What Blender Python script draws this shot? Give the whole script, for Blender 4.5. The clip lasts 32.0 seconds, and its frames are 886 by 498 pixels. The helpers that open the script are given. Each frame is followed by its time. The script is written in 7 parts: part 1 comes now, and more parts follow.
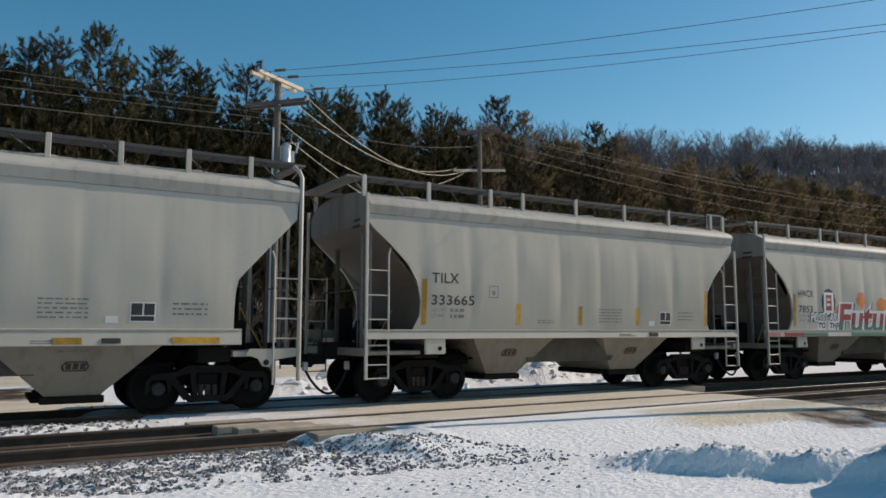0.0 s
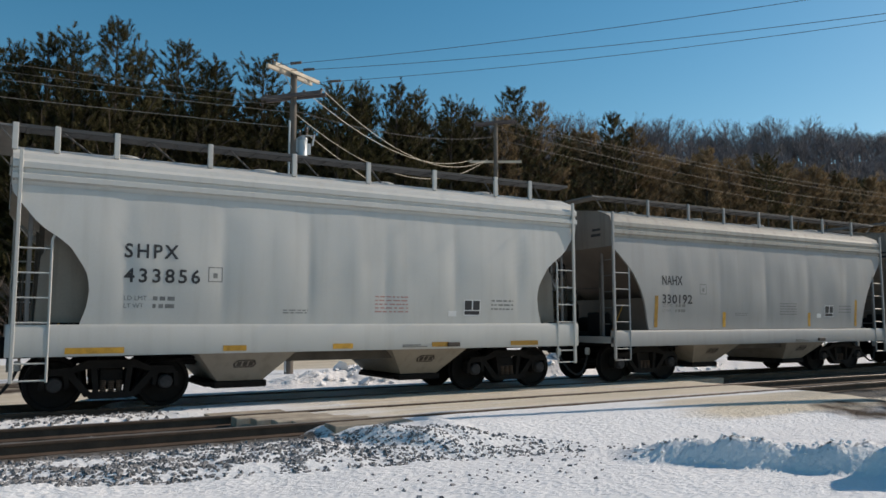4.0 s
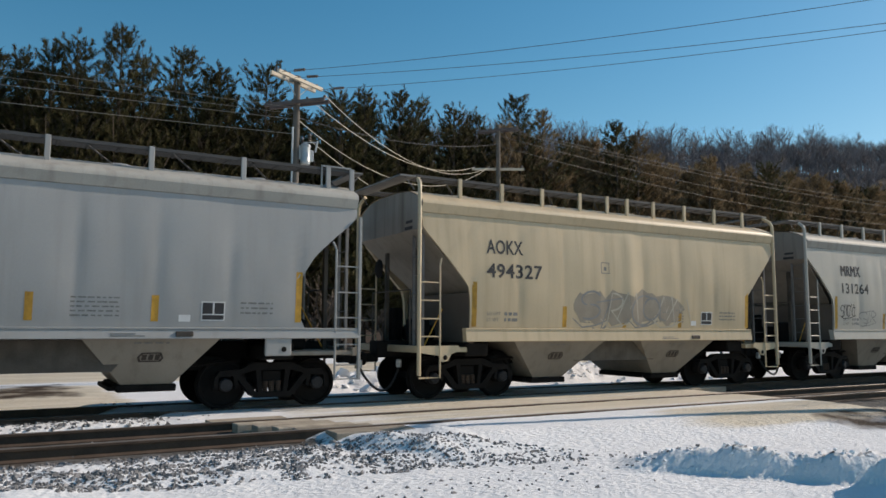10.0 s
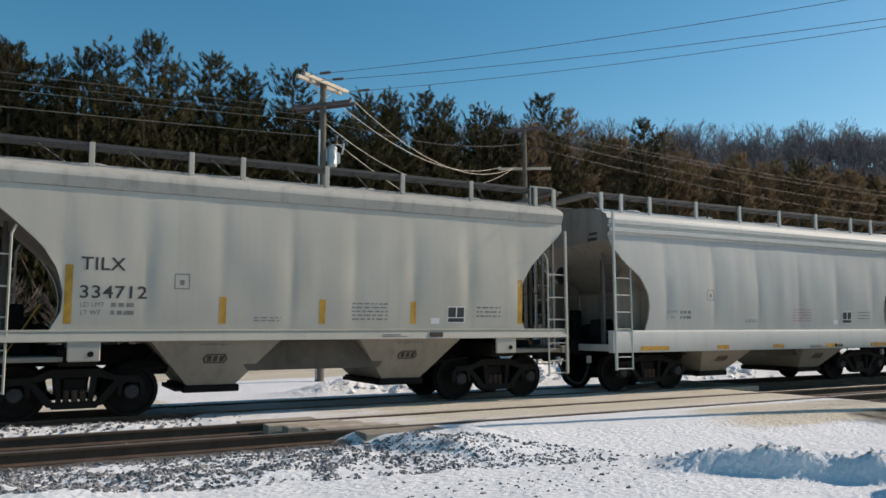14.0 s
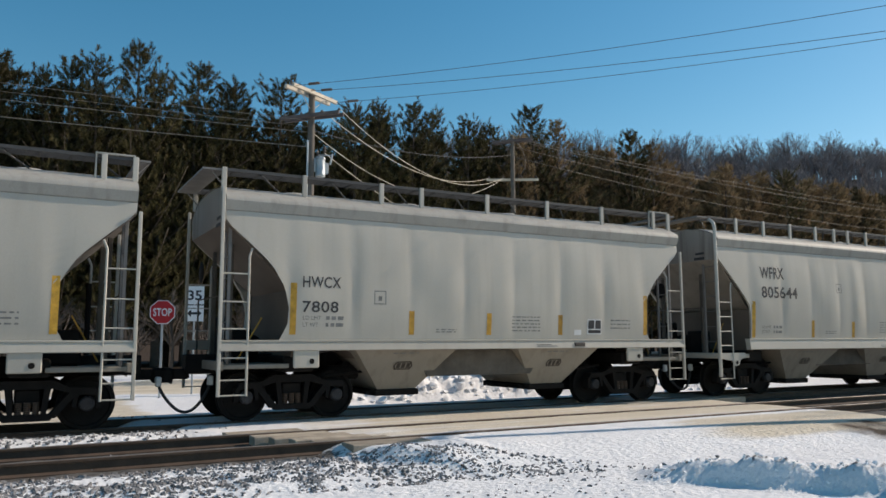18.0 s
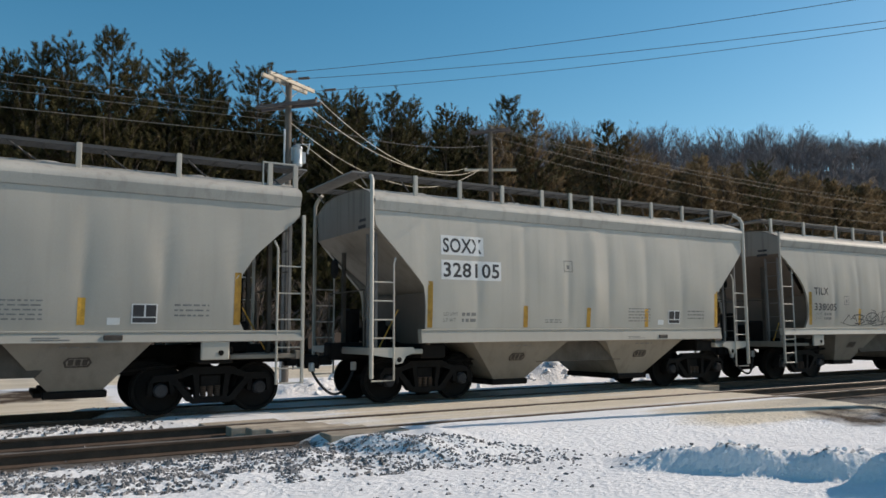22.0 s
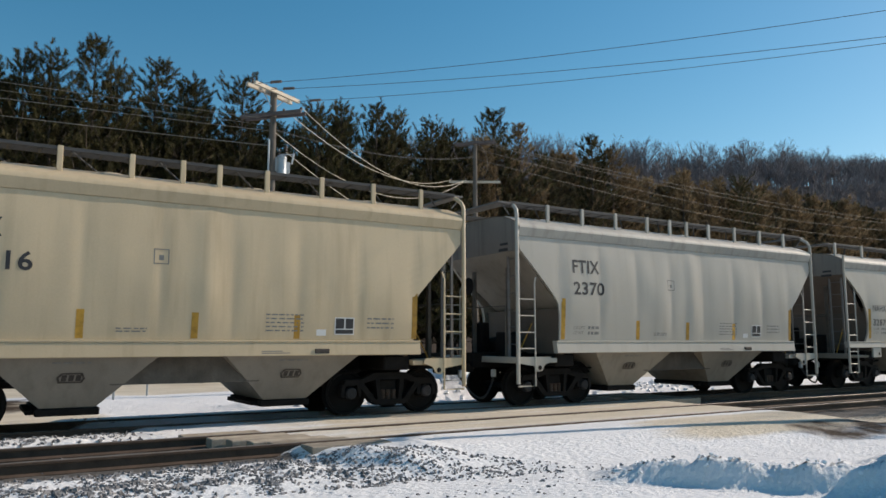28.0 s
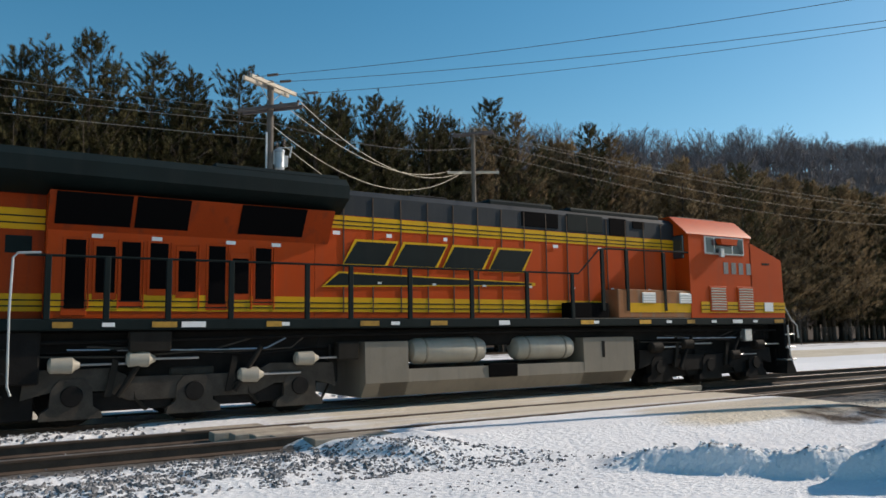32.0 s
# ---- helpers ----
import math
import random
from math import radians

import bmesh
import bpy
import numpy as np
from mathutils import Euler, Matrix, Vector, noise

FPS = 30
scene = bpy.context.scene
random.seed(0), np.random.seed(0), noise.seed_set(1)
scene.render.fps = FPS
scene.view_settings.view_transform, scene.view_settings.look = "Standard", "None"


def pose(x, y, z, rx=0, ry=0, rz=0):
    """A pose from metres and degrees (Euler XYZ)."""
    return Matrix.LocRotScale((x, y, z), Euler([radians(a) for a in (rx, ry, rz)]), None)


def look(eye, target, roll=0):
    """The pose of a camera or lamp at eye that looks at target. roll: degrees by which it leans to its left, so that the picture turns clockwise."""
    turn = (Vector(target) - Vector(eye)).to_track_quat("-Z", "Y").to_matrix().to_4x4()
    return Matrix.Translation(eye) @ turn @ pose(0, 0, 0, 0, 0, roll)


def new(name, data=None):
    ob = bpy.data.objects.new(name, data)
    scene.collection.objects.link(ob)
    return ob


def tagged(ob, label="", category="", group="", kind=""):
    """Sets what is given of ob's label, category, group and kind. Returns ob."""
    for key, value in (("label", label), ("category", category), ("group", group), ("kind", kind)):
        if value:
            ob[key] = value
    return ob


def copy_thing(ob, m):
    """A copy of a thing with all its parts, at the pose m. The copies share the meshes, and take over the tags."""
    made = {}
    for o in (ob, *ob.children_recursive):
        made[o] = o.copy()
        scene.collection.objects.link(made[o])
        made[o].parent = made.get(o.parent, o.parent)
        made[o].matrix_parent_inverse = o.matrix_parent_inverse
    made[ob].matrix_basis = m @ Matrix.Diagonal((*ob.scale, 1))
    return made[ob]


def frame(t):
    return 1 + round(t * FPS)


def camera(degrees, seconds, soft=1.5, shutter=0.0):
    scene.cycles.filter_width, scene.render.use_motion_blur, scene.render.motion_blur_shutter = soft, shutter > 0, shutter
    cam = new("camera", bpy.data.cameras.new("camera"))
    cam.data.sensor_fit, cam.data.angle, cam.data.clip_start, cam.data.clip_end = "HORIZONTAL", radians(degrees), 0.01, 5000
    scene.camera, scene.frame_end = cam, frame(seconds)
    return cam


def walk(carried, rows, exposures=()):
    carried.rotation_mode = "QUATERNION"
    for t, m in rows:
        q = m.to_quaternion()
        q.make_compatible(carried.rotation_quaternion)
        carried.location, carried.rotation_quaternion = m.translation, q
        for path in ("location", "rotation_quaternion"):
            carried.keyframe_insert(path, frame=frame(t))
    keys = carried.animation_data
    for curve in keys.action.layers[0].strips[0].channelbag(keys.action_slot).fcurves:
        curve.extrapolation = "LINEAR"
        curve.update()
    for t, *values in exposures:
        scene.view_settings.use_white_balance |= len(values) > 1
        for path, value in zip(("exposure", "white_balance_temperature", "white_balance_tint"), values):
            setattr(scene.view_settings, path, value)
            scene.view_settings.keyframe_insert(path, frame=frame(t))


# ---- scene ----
# The camera stands beside the crossing and pans a little by hand.
# World: x along the track, y across it away from the camera, z up; rail head of the main track at z = 0.
cam = camera(60.66, 32.0, soft=1.6)
EYE = (0.0, -15.4, 1.5)
PATH = [
    (0, -31.61, 6.14, -0.03), (0.5, -30.89, 6.35, -0.16), (1, -30.45, 6.11, -0.1), (1.5, -29.66, 5.58, -0.17),
    (2, -28.52, 5.52, -0.18), (2.5, -28.42, 5.8, -0.16), (3, -28.65, 5.73, -0.16), (3.5, -30.11, 5.69, -0.03),
    (4, -30.36, 5.52, 0.08), (4.5, -30.07, 5.77, 0.02), (6.5, -29.68, 6.01, -0.1), (7, -29.93, 5.65, -0.2),
    (7.5, -30.25, 5.49, 0.02), (8, -30.43, 5.67, -0.11), (8.5, -30.66, 5.94, 0.03), (9, -30.57, 5.98, 0.01),
    (9.5, -30.37, 5.97, -0.06), (10, -30.22, 6.06, -0.2), (10.5, -29.56, 6.05, 0.29), (11, -29.29, 5.88, 0.39),
    (11.5, -29.48, 5.49, 0.25), (12, -29.01, 5.96, 0.27), (12.5, -29.22, 6.22, 0.16), (13, -28.69, 6.31, 0.35),
    (13.5, -28.11, 5.99, 0.19), (15.5, -28.17, 6.8, 0.3), (16, -27.84, 6.9, 0.27), (16.5, -27.86, 6.73, 0.06),
    (17, -28.55, 6.74, -0.04), (17.5, -28.36, 6.85, 0.08), (18, -29.03, 6.9, 0.16), (18.5, -29.68, 6.82, 0.37),
    (19, -29.8, 6.66, 0.21), (19.5, -29.52, 6.03, 0.72), (20, -30.08, 5.88, 0.47), (20.5, -30.61, 5.92, 0.38),
    (21, -31.68, 5.75, 0.55), (21.5, -31.05, 6.15, 0.25), (22, -30.7, 6.14, 0.28), (22.5, -30.53, 6.13, 0.17),
    (23, -30.75, 5.93, 0.29), (23.5, -30.9, 6.03, 0.23), (24, -30.71, 5.95, 0.11), (24.5, -31.05, 5.74, 0.1),
    (26.5, -30.94, 6.64, -0.09), (27, -31.86, 7.41, -0.08), (27.5, -32.19, 7.29, -0.09), (28, -31.96, 7, -0.02),
    (28.5, -32.48, 6.61, 0.2), (29, -32.43, 6.57, 0.24), (29.5, -32.6, 6.99, 0.25), (30, -32.86, 7.19, 0.42),
    (30.5, -33.14, 7.15, 0.37), (31, -33.15, 6.9, 0.4), (31.5, -33.04, 6.76, 0.71), (32, -31.91, 6.33, 0.78),
]
EXPO = 0.0
walk(cam, [(t, pose(*EYE, 90 + p, r, y)) for t, y, p, r in PATH], [(t, EXPO + e, 7100, 15.5) for t, e in ((0, -0.08), (4, -0.08), (8, -0.02), (13, 0.03), (16, 0.08), (18, 0.14), (20, 0.11), (23, 0.03), (27, -0.05), (28, 0.07), (32, 0.08))])


def run(t):
    """How far the train has rolled towards -x, in metres."""
    return 17.5809 * t + 0.021544 * t * t


# ---- light ----
SUN_AZ, SUN_EL = 8.5, 32.0      # degrees from +x towards -y, and above the horizon
world = bpy.data.worlds.new("sky")
scene.world = world
world.use_nodes = True
wn = world.node_tree.nodes
sky = wn.new("ShaderNodeTexSky")
sky.sky_type, sky.sun_disc = "NISHITA", False
sky.sun_elevation, sky.sun_rotation = radians(SUN_EL), radians(90 + SUN_AZ)
sky.air_density, sky.dust_density, sky.ozone_density, sky.altitude = 1.0, 0.4, 1.0, 200
tone = wn.new("ShaderNodeHueSaturation")
tone.inputs["Hue"].default_value, tone.inputs["Saturation"].default_value, tone.inputs["Value"].default_value = 0.484, 1.44, 1.56
world.node_tree.links.new(sky.outputs[0], tone.inputs["Color"])
world.node_tree.links.new(tone.outputs[0], wn["Background"].inputs[0])
wn["Background"].inputs[1].default_value = 0.075
sun = new("sun", bpy.data.lights.new("sun", "SUN"))
sun.data.energy, sun.data.angle, sun.data.color = 4.1, radians(0.5), (1.0, 0.93, 0.82)
sd = Vector((math.cos(radians(SUN_EL)) * math.cos(radians(SUN_AZ)), -math.cos(radians(SUN_EL)) * math.sin(radians(SUN_AZ)), math.sin(radians(SUN_EL))))
sun.matrix_world = look(sd * 60, (0, 0, 0))


# ---- materials ----
def material(name, color, rough=0.6, metal=0.0, vary=0.15, scale=1.5, bump=0.1, fine=40.0, streak=0.0, rand=0.0, spec=0.4, dirt=(0.16, 0.13, 0.1), island=0.0, lit=0.0):
    """A surface with blotches, fine grain, streaks of dirt running down, and relief."""
    m = bpy.data.materials.new(name)
    m.use_nodes = True
    nt = m.node_tree
    n, ln = nt.nodes, nt.links
    b = n["Principled BSDF"]
    b.inputs["Roughness"].default_value, b.inputs["Metallic"].default_value = rough, metal
    b.inputs["Specular IOR Level"].default_value = spec
    tc = n.new("ShaderNodeTexCoord")
    oi = n.new("ShaderNodeObjectInfo")
    off = n.new("ShaderNodeVectorMath")
    off.operation = "MULTIPLY_ADD"
    ln.new(oi.outputs["Random"], off.inputs[0])
    off.inputs[1].default_value = (37.0, 11.0, 5.0)
    ln.new(tc.outputs["Object"], off.inputs[2])
    n1 = n.new("ShaderNodeTexNoise")
    n1.inputs["Scale"].default_value, n1.inputs["Detail"].default_value = scale, 5
    ln.new(off.outputs[0], n1.inputs["Vector"])
    n2 = n.new("ShaderNodeTexNoise")
    n2.inputs["Scale"].default_value, n2.inputs["Detail"].default_value = fine, 3
    ln.new(off.outputs[0], n2.inputs["Vector"])
    add = n.new("ShaderNodeMath")
    add.operation = "MULTIPLY_ADD"
    ln.new(n1.outputs[0], add.inputs[0])
    add.inputs[1].default_value = 0.7
    half = n.new("ShaderNodeMath")
    half.operation = "MULTIPLY"
    ln.new(n2.outputs[0], half.inputs[0])
    half.inputs[1].default_value = 0.3
    ln.new(half.outputs[0], add.inputs[2])
    val = n.new("ShaderNodeMapRange")
    ln.new(add.outputs[0], val.inputs[0])
    val.inputs[1].default_value, val.inputs[2].default_value = 0.3, 0.7
    val.inputs[3].default_value, val.inputs[4].default_value = 1 - vary, 1 + vary
    last = val.outputs[0]
    for amount, src in ((rand, oi.outputs["Random"]), (island, None)):
        if amount:
            if src is None:
                src = n.new("ShaderNodeNewGeometry").outputs["Random Per Island"]
            r = n.new("ShaderNodeMapRange")
            ln.new(src, r.inputs[0])
            r.inputs[3].default_value, r.inputs[4].default_value = 1 - amount, 1 + amount
            mu = n.new("ShaderNodeMath")
            mu.operation = "MULTIPLY"
            ln.new(last, mu.inputs[0])
            ln.new(r.outputs[0], mu.inputs[1])
            last = mu.outputs[0]
    sc = n.new("ShaderNodeVectorMath")
    sc.operation = "SCALE"
    sc.inputs[0].default_value = color[:3]
    ln.new(last, sc.inputs["Scale"])
    out = sc.outputs[0]
    if streak:
        mp = n.new("ShaderNodeMapping")
        mp.inputs["Scale"].default_value = (3.2, 3.2, 0.22)
        ln.new(off.outputs[0], mp.inputs["Vector"])
        n3 = n.new("ShaderNodeTexNoise")
        n3.inputs["Scale"].default_value, n3.inputs["Detail"].default_value = 1.6, 6
        ln.new(mp.outputs[0], n3.inputs["Vector"])
        rg = n.new("ShaderNodeMapRange")
        ln.new(n3.outputs[0], rg.inputs[0])
        rg.inputs[1].default_value, rg.inputs[2].default_value, rg.inputs[4].default_value = 0.5, 0.8, streak
        mx = n.new("ShaderNodeMix")
        mx.data_type = "RGBA"
        ln.new(rg.outputs[0], mx.inputs["Factor"])
        ln.new(out, mx.inputs[6])
        mx.inputs[7].default_value = (*dirt, 1)
        out = mx.outputs[2]
    ln.new(out, b.inputs["Base Color"])
    if bump:
        bp = n.new("ShaderNodeBump")
        bp.inputs["Strength"].default_value, bp.inputs["Distance"].default_value = bump, 0.02
        ln.new(add.outputs[0], bp.inputs["Height"])
        ln.new(bp.outputs[0], b.inputs["Normal"])
    if lit:
        b.inputs["Subsurface Weight"].default_value = 0
        tr = n.new("ShaderNodeBsdfTranslucent")
        ln.new(out, tr.inputs[0])
        ms = n.new("ShaderNodeMixShader")
        ms.inputs[0].default_value = lit
        ln.new(b.outputs[0], ms.inputs[1])
        ln.new(tr.outputs[0], ms.inputs[2])
        ln.new(ms.outputs[0], n["Material Output"].inputs[0])
    return m


PAINT = {
    "grey": material("hopper_grey_paint", (0.415, 0.388, 0.338), 0.5, vary=0.08, spec=0.4, scale=0.6, bump=0.03, streak=0.2, rand=0.12, dirt=(0.22, 0.19, 0.15)),
    "white": material("hopper_white_paint", (0.485, 0.48, 0.455), 0.52, spec=0.3, vary=0.06, scale=0.6, bump=0.03, streak=0.2, rand=0.06, dirt=(0.25, 0.22, 0.18)),
    "tan": material("hopper_tan_paint", (0.53, 0.42, 0.275), 0.5, vary=0.10, spec=0.4, scale=0.6, bump=0.03, streak=0.35, rand=0.06, dirt=(0.25, 0.18, 0.1)),
    "blue": material("hopper_blue_grey_paint", (0.325, 0.325, 0.318), 0.5, spec=0.4, vary=0.08, scale=0.6, bump=0.03, streak=0.3, rand=0.08, dirt=(0.2, 0.19, 0.17)),
}
ROOFING = material("dusty_roof_paint", (0.37, 0.355, 0.32), 0.62, vary=0.15, scale=0.7, bump=0.05, streak=0.45, rand=0.12, spec=0.3, dirt=(0.14, 0.12, 0.1))
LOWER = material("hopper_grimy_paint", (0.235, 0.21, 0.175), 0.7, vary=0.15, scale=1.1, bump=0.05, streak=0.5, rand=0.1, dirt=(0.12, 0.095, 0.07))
# End sheets: streaked with dirt, base colour also darkened for shade.
ENDWALL = material("sooty_end_sheet", (0.235, 0.215, 0.19), 0.7, vary=0.15, scale=0.9, bump=0.04, streak=0.75, rand=0.12, dirt=(0.085, 0.065, 0.05))
CAPSTEEL = material("dusty_bearing_cap", (0.03, 0.03, 0.033), 0.6, 0.2, vary=0.3, scale=9, bump=0.1, rand=0.3, spec=0.3)
PANEL = material("gritty_crossing_panel", (0.33, 0.285, 0.23), 0.9, vary=0.3, scale=4, bump=0.4, rand=0.2, spec=0.1)
# Slope sheets and bay ridge, darker and browner than the side sheets.
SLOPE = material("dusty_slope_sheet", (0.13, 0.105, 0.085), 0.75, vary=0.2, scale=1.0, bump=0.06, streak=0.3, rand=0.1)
GRATE = material("galvanised_grating", (0.055, 0.055, 0.055), 0.65, 0.0, vary=0.15, scale=4, bump=0.1)
STEELGREY = material("weathered_platform_steel", (0.15, 0.145, 0.14), 0.65, vary=0.2, scale=4, bump=0.1, rand=0.15)
# Dark brown for end uprights, end rails and the saddle between bays.
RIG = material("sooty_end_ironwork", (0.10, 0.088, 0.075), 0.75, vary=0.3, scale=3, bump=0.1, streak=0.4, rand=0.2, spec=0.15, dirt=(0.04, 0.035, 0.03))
IRON = material("black_truck_iron", (0.011, 0.01, 0.0095), 0.75, 0.0, vary=0.35, scale=5, bump=0.2, rand=0.2, spec=0.12)
WHEEL = material("wheel_steel", (0.0105, 0.0095, 0.009), 0.7, 0.0, vary=0.3, scale=6, bump=0.1, spec=0.1)
RUBBER = material("black_rubber_hose", (0.02, 0.02, 0.021), 0.6, vary=0.2)
INK = material("black_lettering", (0.03, 0.03, 0.033), 0.6, vary=0.25, scale=6, bump=0.0)
FADED = material("faded_grey_stencil", (0.17, 0.17, 0.165), 0.6, vary=0.3, scale=14, bump=0.0)
BAYMARK = material("dark_bay_emblem_paint", (0.055, 0.045, 0.038), 0.7, vary=0.3, scale=10, bump=0.0)
REDINK = material("faded_red_stencil", (0.42, 0.22, 0.20), 0.6, vary=0.3, scale=14, bump=0.0)
YELLOW = material("yellow_reflective_strip", (0.44, 0.235, 0.03), 0.6, vary=0.35, scale=8, bump=0.0, rand=0.3)
WHITE = material("white_patch_paint", (0.64, 0.64, 0.63), 0.5, vary=0.08, scale=8, bump=0.0)
STEEL = material("worn_rail_steel", (0.20, 0.18, 0.165), 0.55, 0.6, vary=0.25, scale=3, bump=0.05)
RUST = material("rusty_rail_web", (0.075, 0.05, 0.036), 0.85, vary=0.3, scale=5, bump=0.2)
TIE = material("creosoted_tie_wood", (0.06, 0.047, 0.038), 0.9, vary=0.3, scale=3, bump=0.4, rand=0.25)
POLEWOOD = material("weathered_pole_wood", (0.125, 0.108, 0.092), 0.85, vary=0.25, scale=2, bump=0.3, streak=0.4)
ARMWOOD = material("pale_crossarm_timber", (0.55, 0.48, 0.38), 0.8, vary=0.15, scale=3, bump=0.2)
ARMDARK = material("dark_crossarm_timber", (0.12, 0.10, 0.095), 0.85, vary=0.25, scale=3, bump=0.2)
GALV = material("grey_transformer_steel", (0.42, 0.45, 0.46), 0.45, 0.3, vary=0.1, scale=4)
WIRE = material("aluminium_conductor", (0.24, 0.21, 0.18), 0.7, 0.0, vary=0.1, bump=0.0)
WIRED = material("dark_conductor", (0.06, 0.06, 0.065), 0.6, 0.0, vary=0.1, bump=0.0)
PORCELAIN = material("brown_porcelain", (0.10, 0.07, 0.055), 0.3, vary=0.1)
ROCK = material("ballast_stone", (0.185, 0.183, 0.186), 0.85, vary=0.3, scale=14, bump=0.4, island=0.5)
BARK = material("pine_bark", (0.085, 0.065, 0.05), 0.9, vary=0.3, scale=3, bump=0.5)
NEEDLE = material("pine_needles", (0.072, 0.063, 0.028), 0.75, vary=0.7, scale=0.8, bump=0.0, island=0.3, rand=0.2, lit=0.12, spec=0.08)
BROWNNEEDLE = material("winter_bronzed_needles", (0.25, 0.178, 0.10), 0.75, vary=0.6, scale=0.8, bump=0.0, island=0.4, rand=0.2, lit=0.2, spec=0.08)
TWIG = material("bare_hardwood_twigs", (0.215, 0.195, 0.20), 0.95, vary=0.2, scale=0.05, bump=0.0, island=0.3, spec=0.05)
BRUSHWOOD = material("leafless_brush_stems", (0.10, 0.082, 0.07), 0.95, vary=0.25, scale=0.4, bump=0.0, island=0.35, spec=0.05)
SIGNRED = material("stop_sign_red", (0.50, 0.022, 0.028), 0.4, vary=0.06, bump=0.0)
SIGNWHITE = material("sign_white", (0.75, 0.75, 0.74), 0.4, vary=0.05, bump=0.0)
HYDRANT = material("faded_red_hydrant_paint", (0.20, 0.075, 0.075), 0.6, vary=0.25, scale=6, bump=0.1)


def ground_material():
    """Wind-packed snow with tan grit and bare earth where the attribute "grit" says the road runs, and ballast grey."""
    m = bpy.data.materials.new("snow_and_grit")
    m.use_nodes = True
    nt = m.node_tree
    n, ln = nt.nodes, nt.links
    b = n["Principled BSDF"]
    b.inputs["Roughness"].default_value = 0.8
    b.inputs["Specular IOR Level"].default_value = 0.1
    tc = n.new("ShaderNodeTexCoord")

    def noise_node(scale, detail, stretch=(1, 1, 1)):
        mp = n.new("ShaderNodeMapping")
        mp.inputs["Scale"].default_value = stretch
        ln.new(tc.outputs["Object"], mp.inputs["Vector"])
        t = n.new("ShaderNodeTexNoise")
        t.inputs["Scale"].default_value, t.inputs["Detail"].default_value = scale, detail
        ln.new(mp.outputs[0], t.inputs["Vector"])
        return t.outputs[0]

    def mask(attr, jag, lo, hi):
        a = n.new("ShaderNodeAttribute")
        a.attribute_name = attr
        ad = n.new("ShaderNodeMath")
        ad.operation = "MULTIPLY_ADD"
        ln.new(jag, ad.inputs[0])
        ad.inputs[1].default_value = 0.9
        ln.new(a.outputs["Fac"], ad.inputs[2])
        r = n.new("ShaderNodeMapRange")
        ln.new(ad.outputs[0], r.inputs[0])
        r.inputs[1].default_value, r.inputs[2].default_value = lo, hi
        return r.outputs[0]

    def mix(f, a, c):
        x = n.new("ShaderNodeMix")
        x.data_type = "RGBA"
        ln.new(f, x.inputs["Factor"])
        for s, v in ((6, a), (7, c)):
            if isinstance(v, tuple):
                x.inputs[s].default_value = (*v, 1)
            else:
                ln.new(v, x.inputs[s])
        return x.outputs[2]

    tracks = noise_node(1.4, 6, (0.25, 1.6, 1))
    grain = noise_node(28, 4)
    blot = noise_node(1.1, 6)
    snow = mix(grain, (0.66, 0.67, 0.69), (0.82, 0.815, 0.81))
    grit = mix(tracks, (0.37, 0.29, 0.185), (0.76, 0.71, 0.615))
    earth = mix(grain, (0.035, 0.026, 0.02), (0.085, 0.06, 0.042))
    gravel = mix(grain, (0.05, 0.047, 0.045), (0.16, 0.15, 0.14))
    c = mix(mask("grit", tracks, 0.75, 1.05), snow, grit)
    c = mix(mask("earth", blot, 0.85, 1.1), c, earth)
    c = mix(mask("gravel", noise_node(17, 4), 0.8, 1.0), c, gravel)
    ln.new(c, b.inputs["Base Color"])
    bp = n.new("ShaderNodeBump")
    bp.inputs["Strength"].default_value, bp.inputs["Distance"].default_value = 0.8, 0.06
    ln.new(noise_node(9, 10, (1, 1.6, 1)), bp.inputs["Height"])
    ln.new(bp.outputs[0], b.inputs["Normal"])
    return m


GROUND = ground_material()


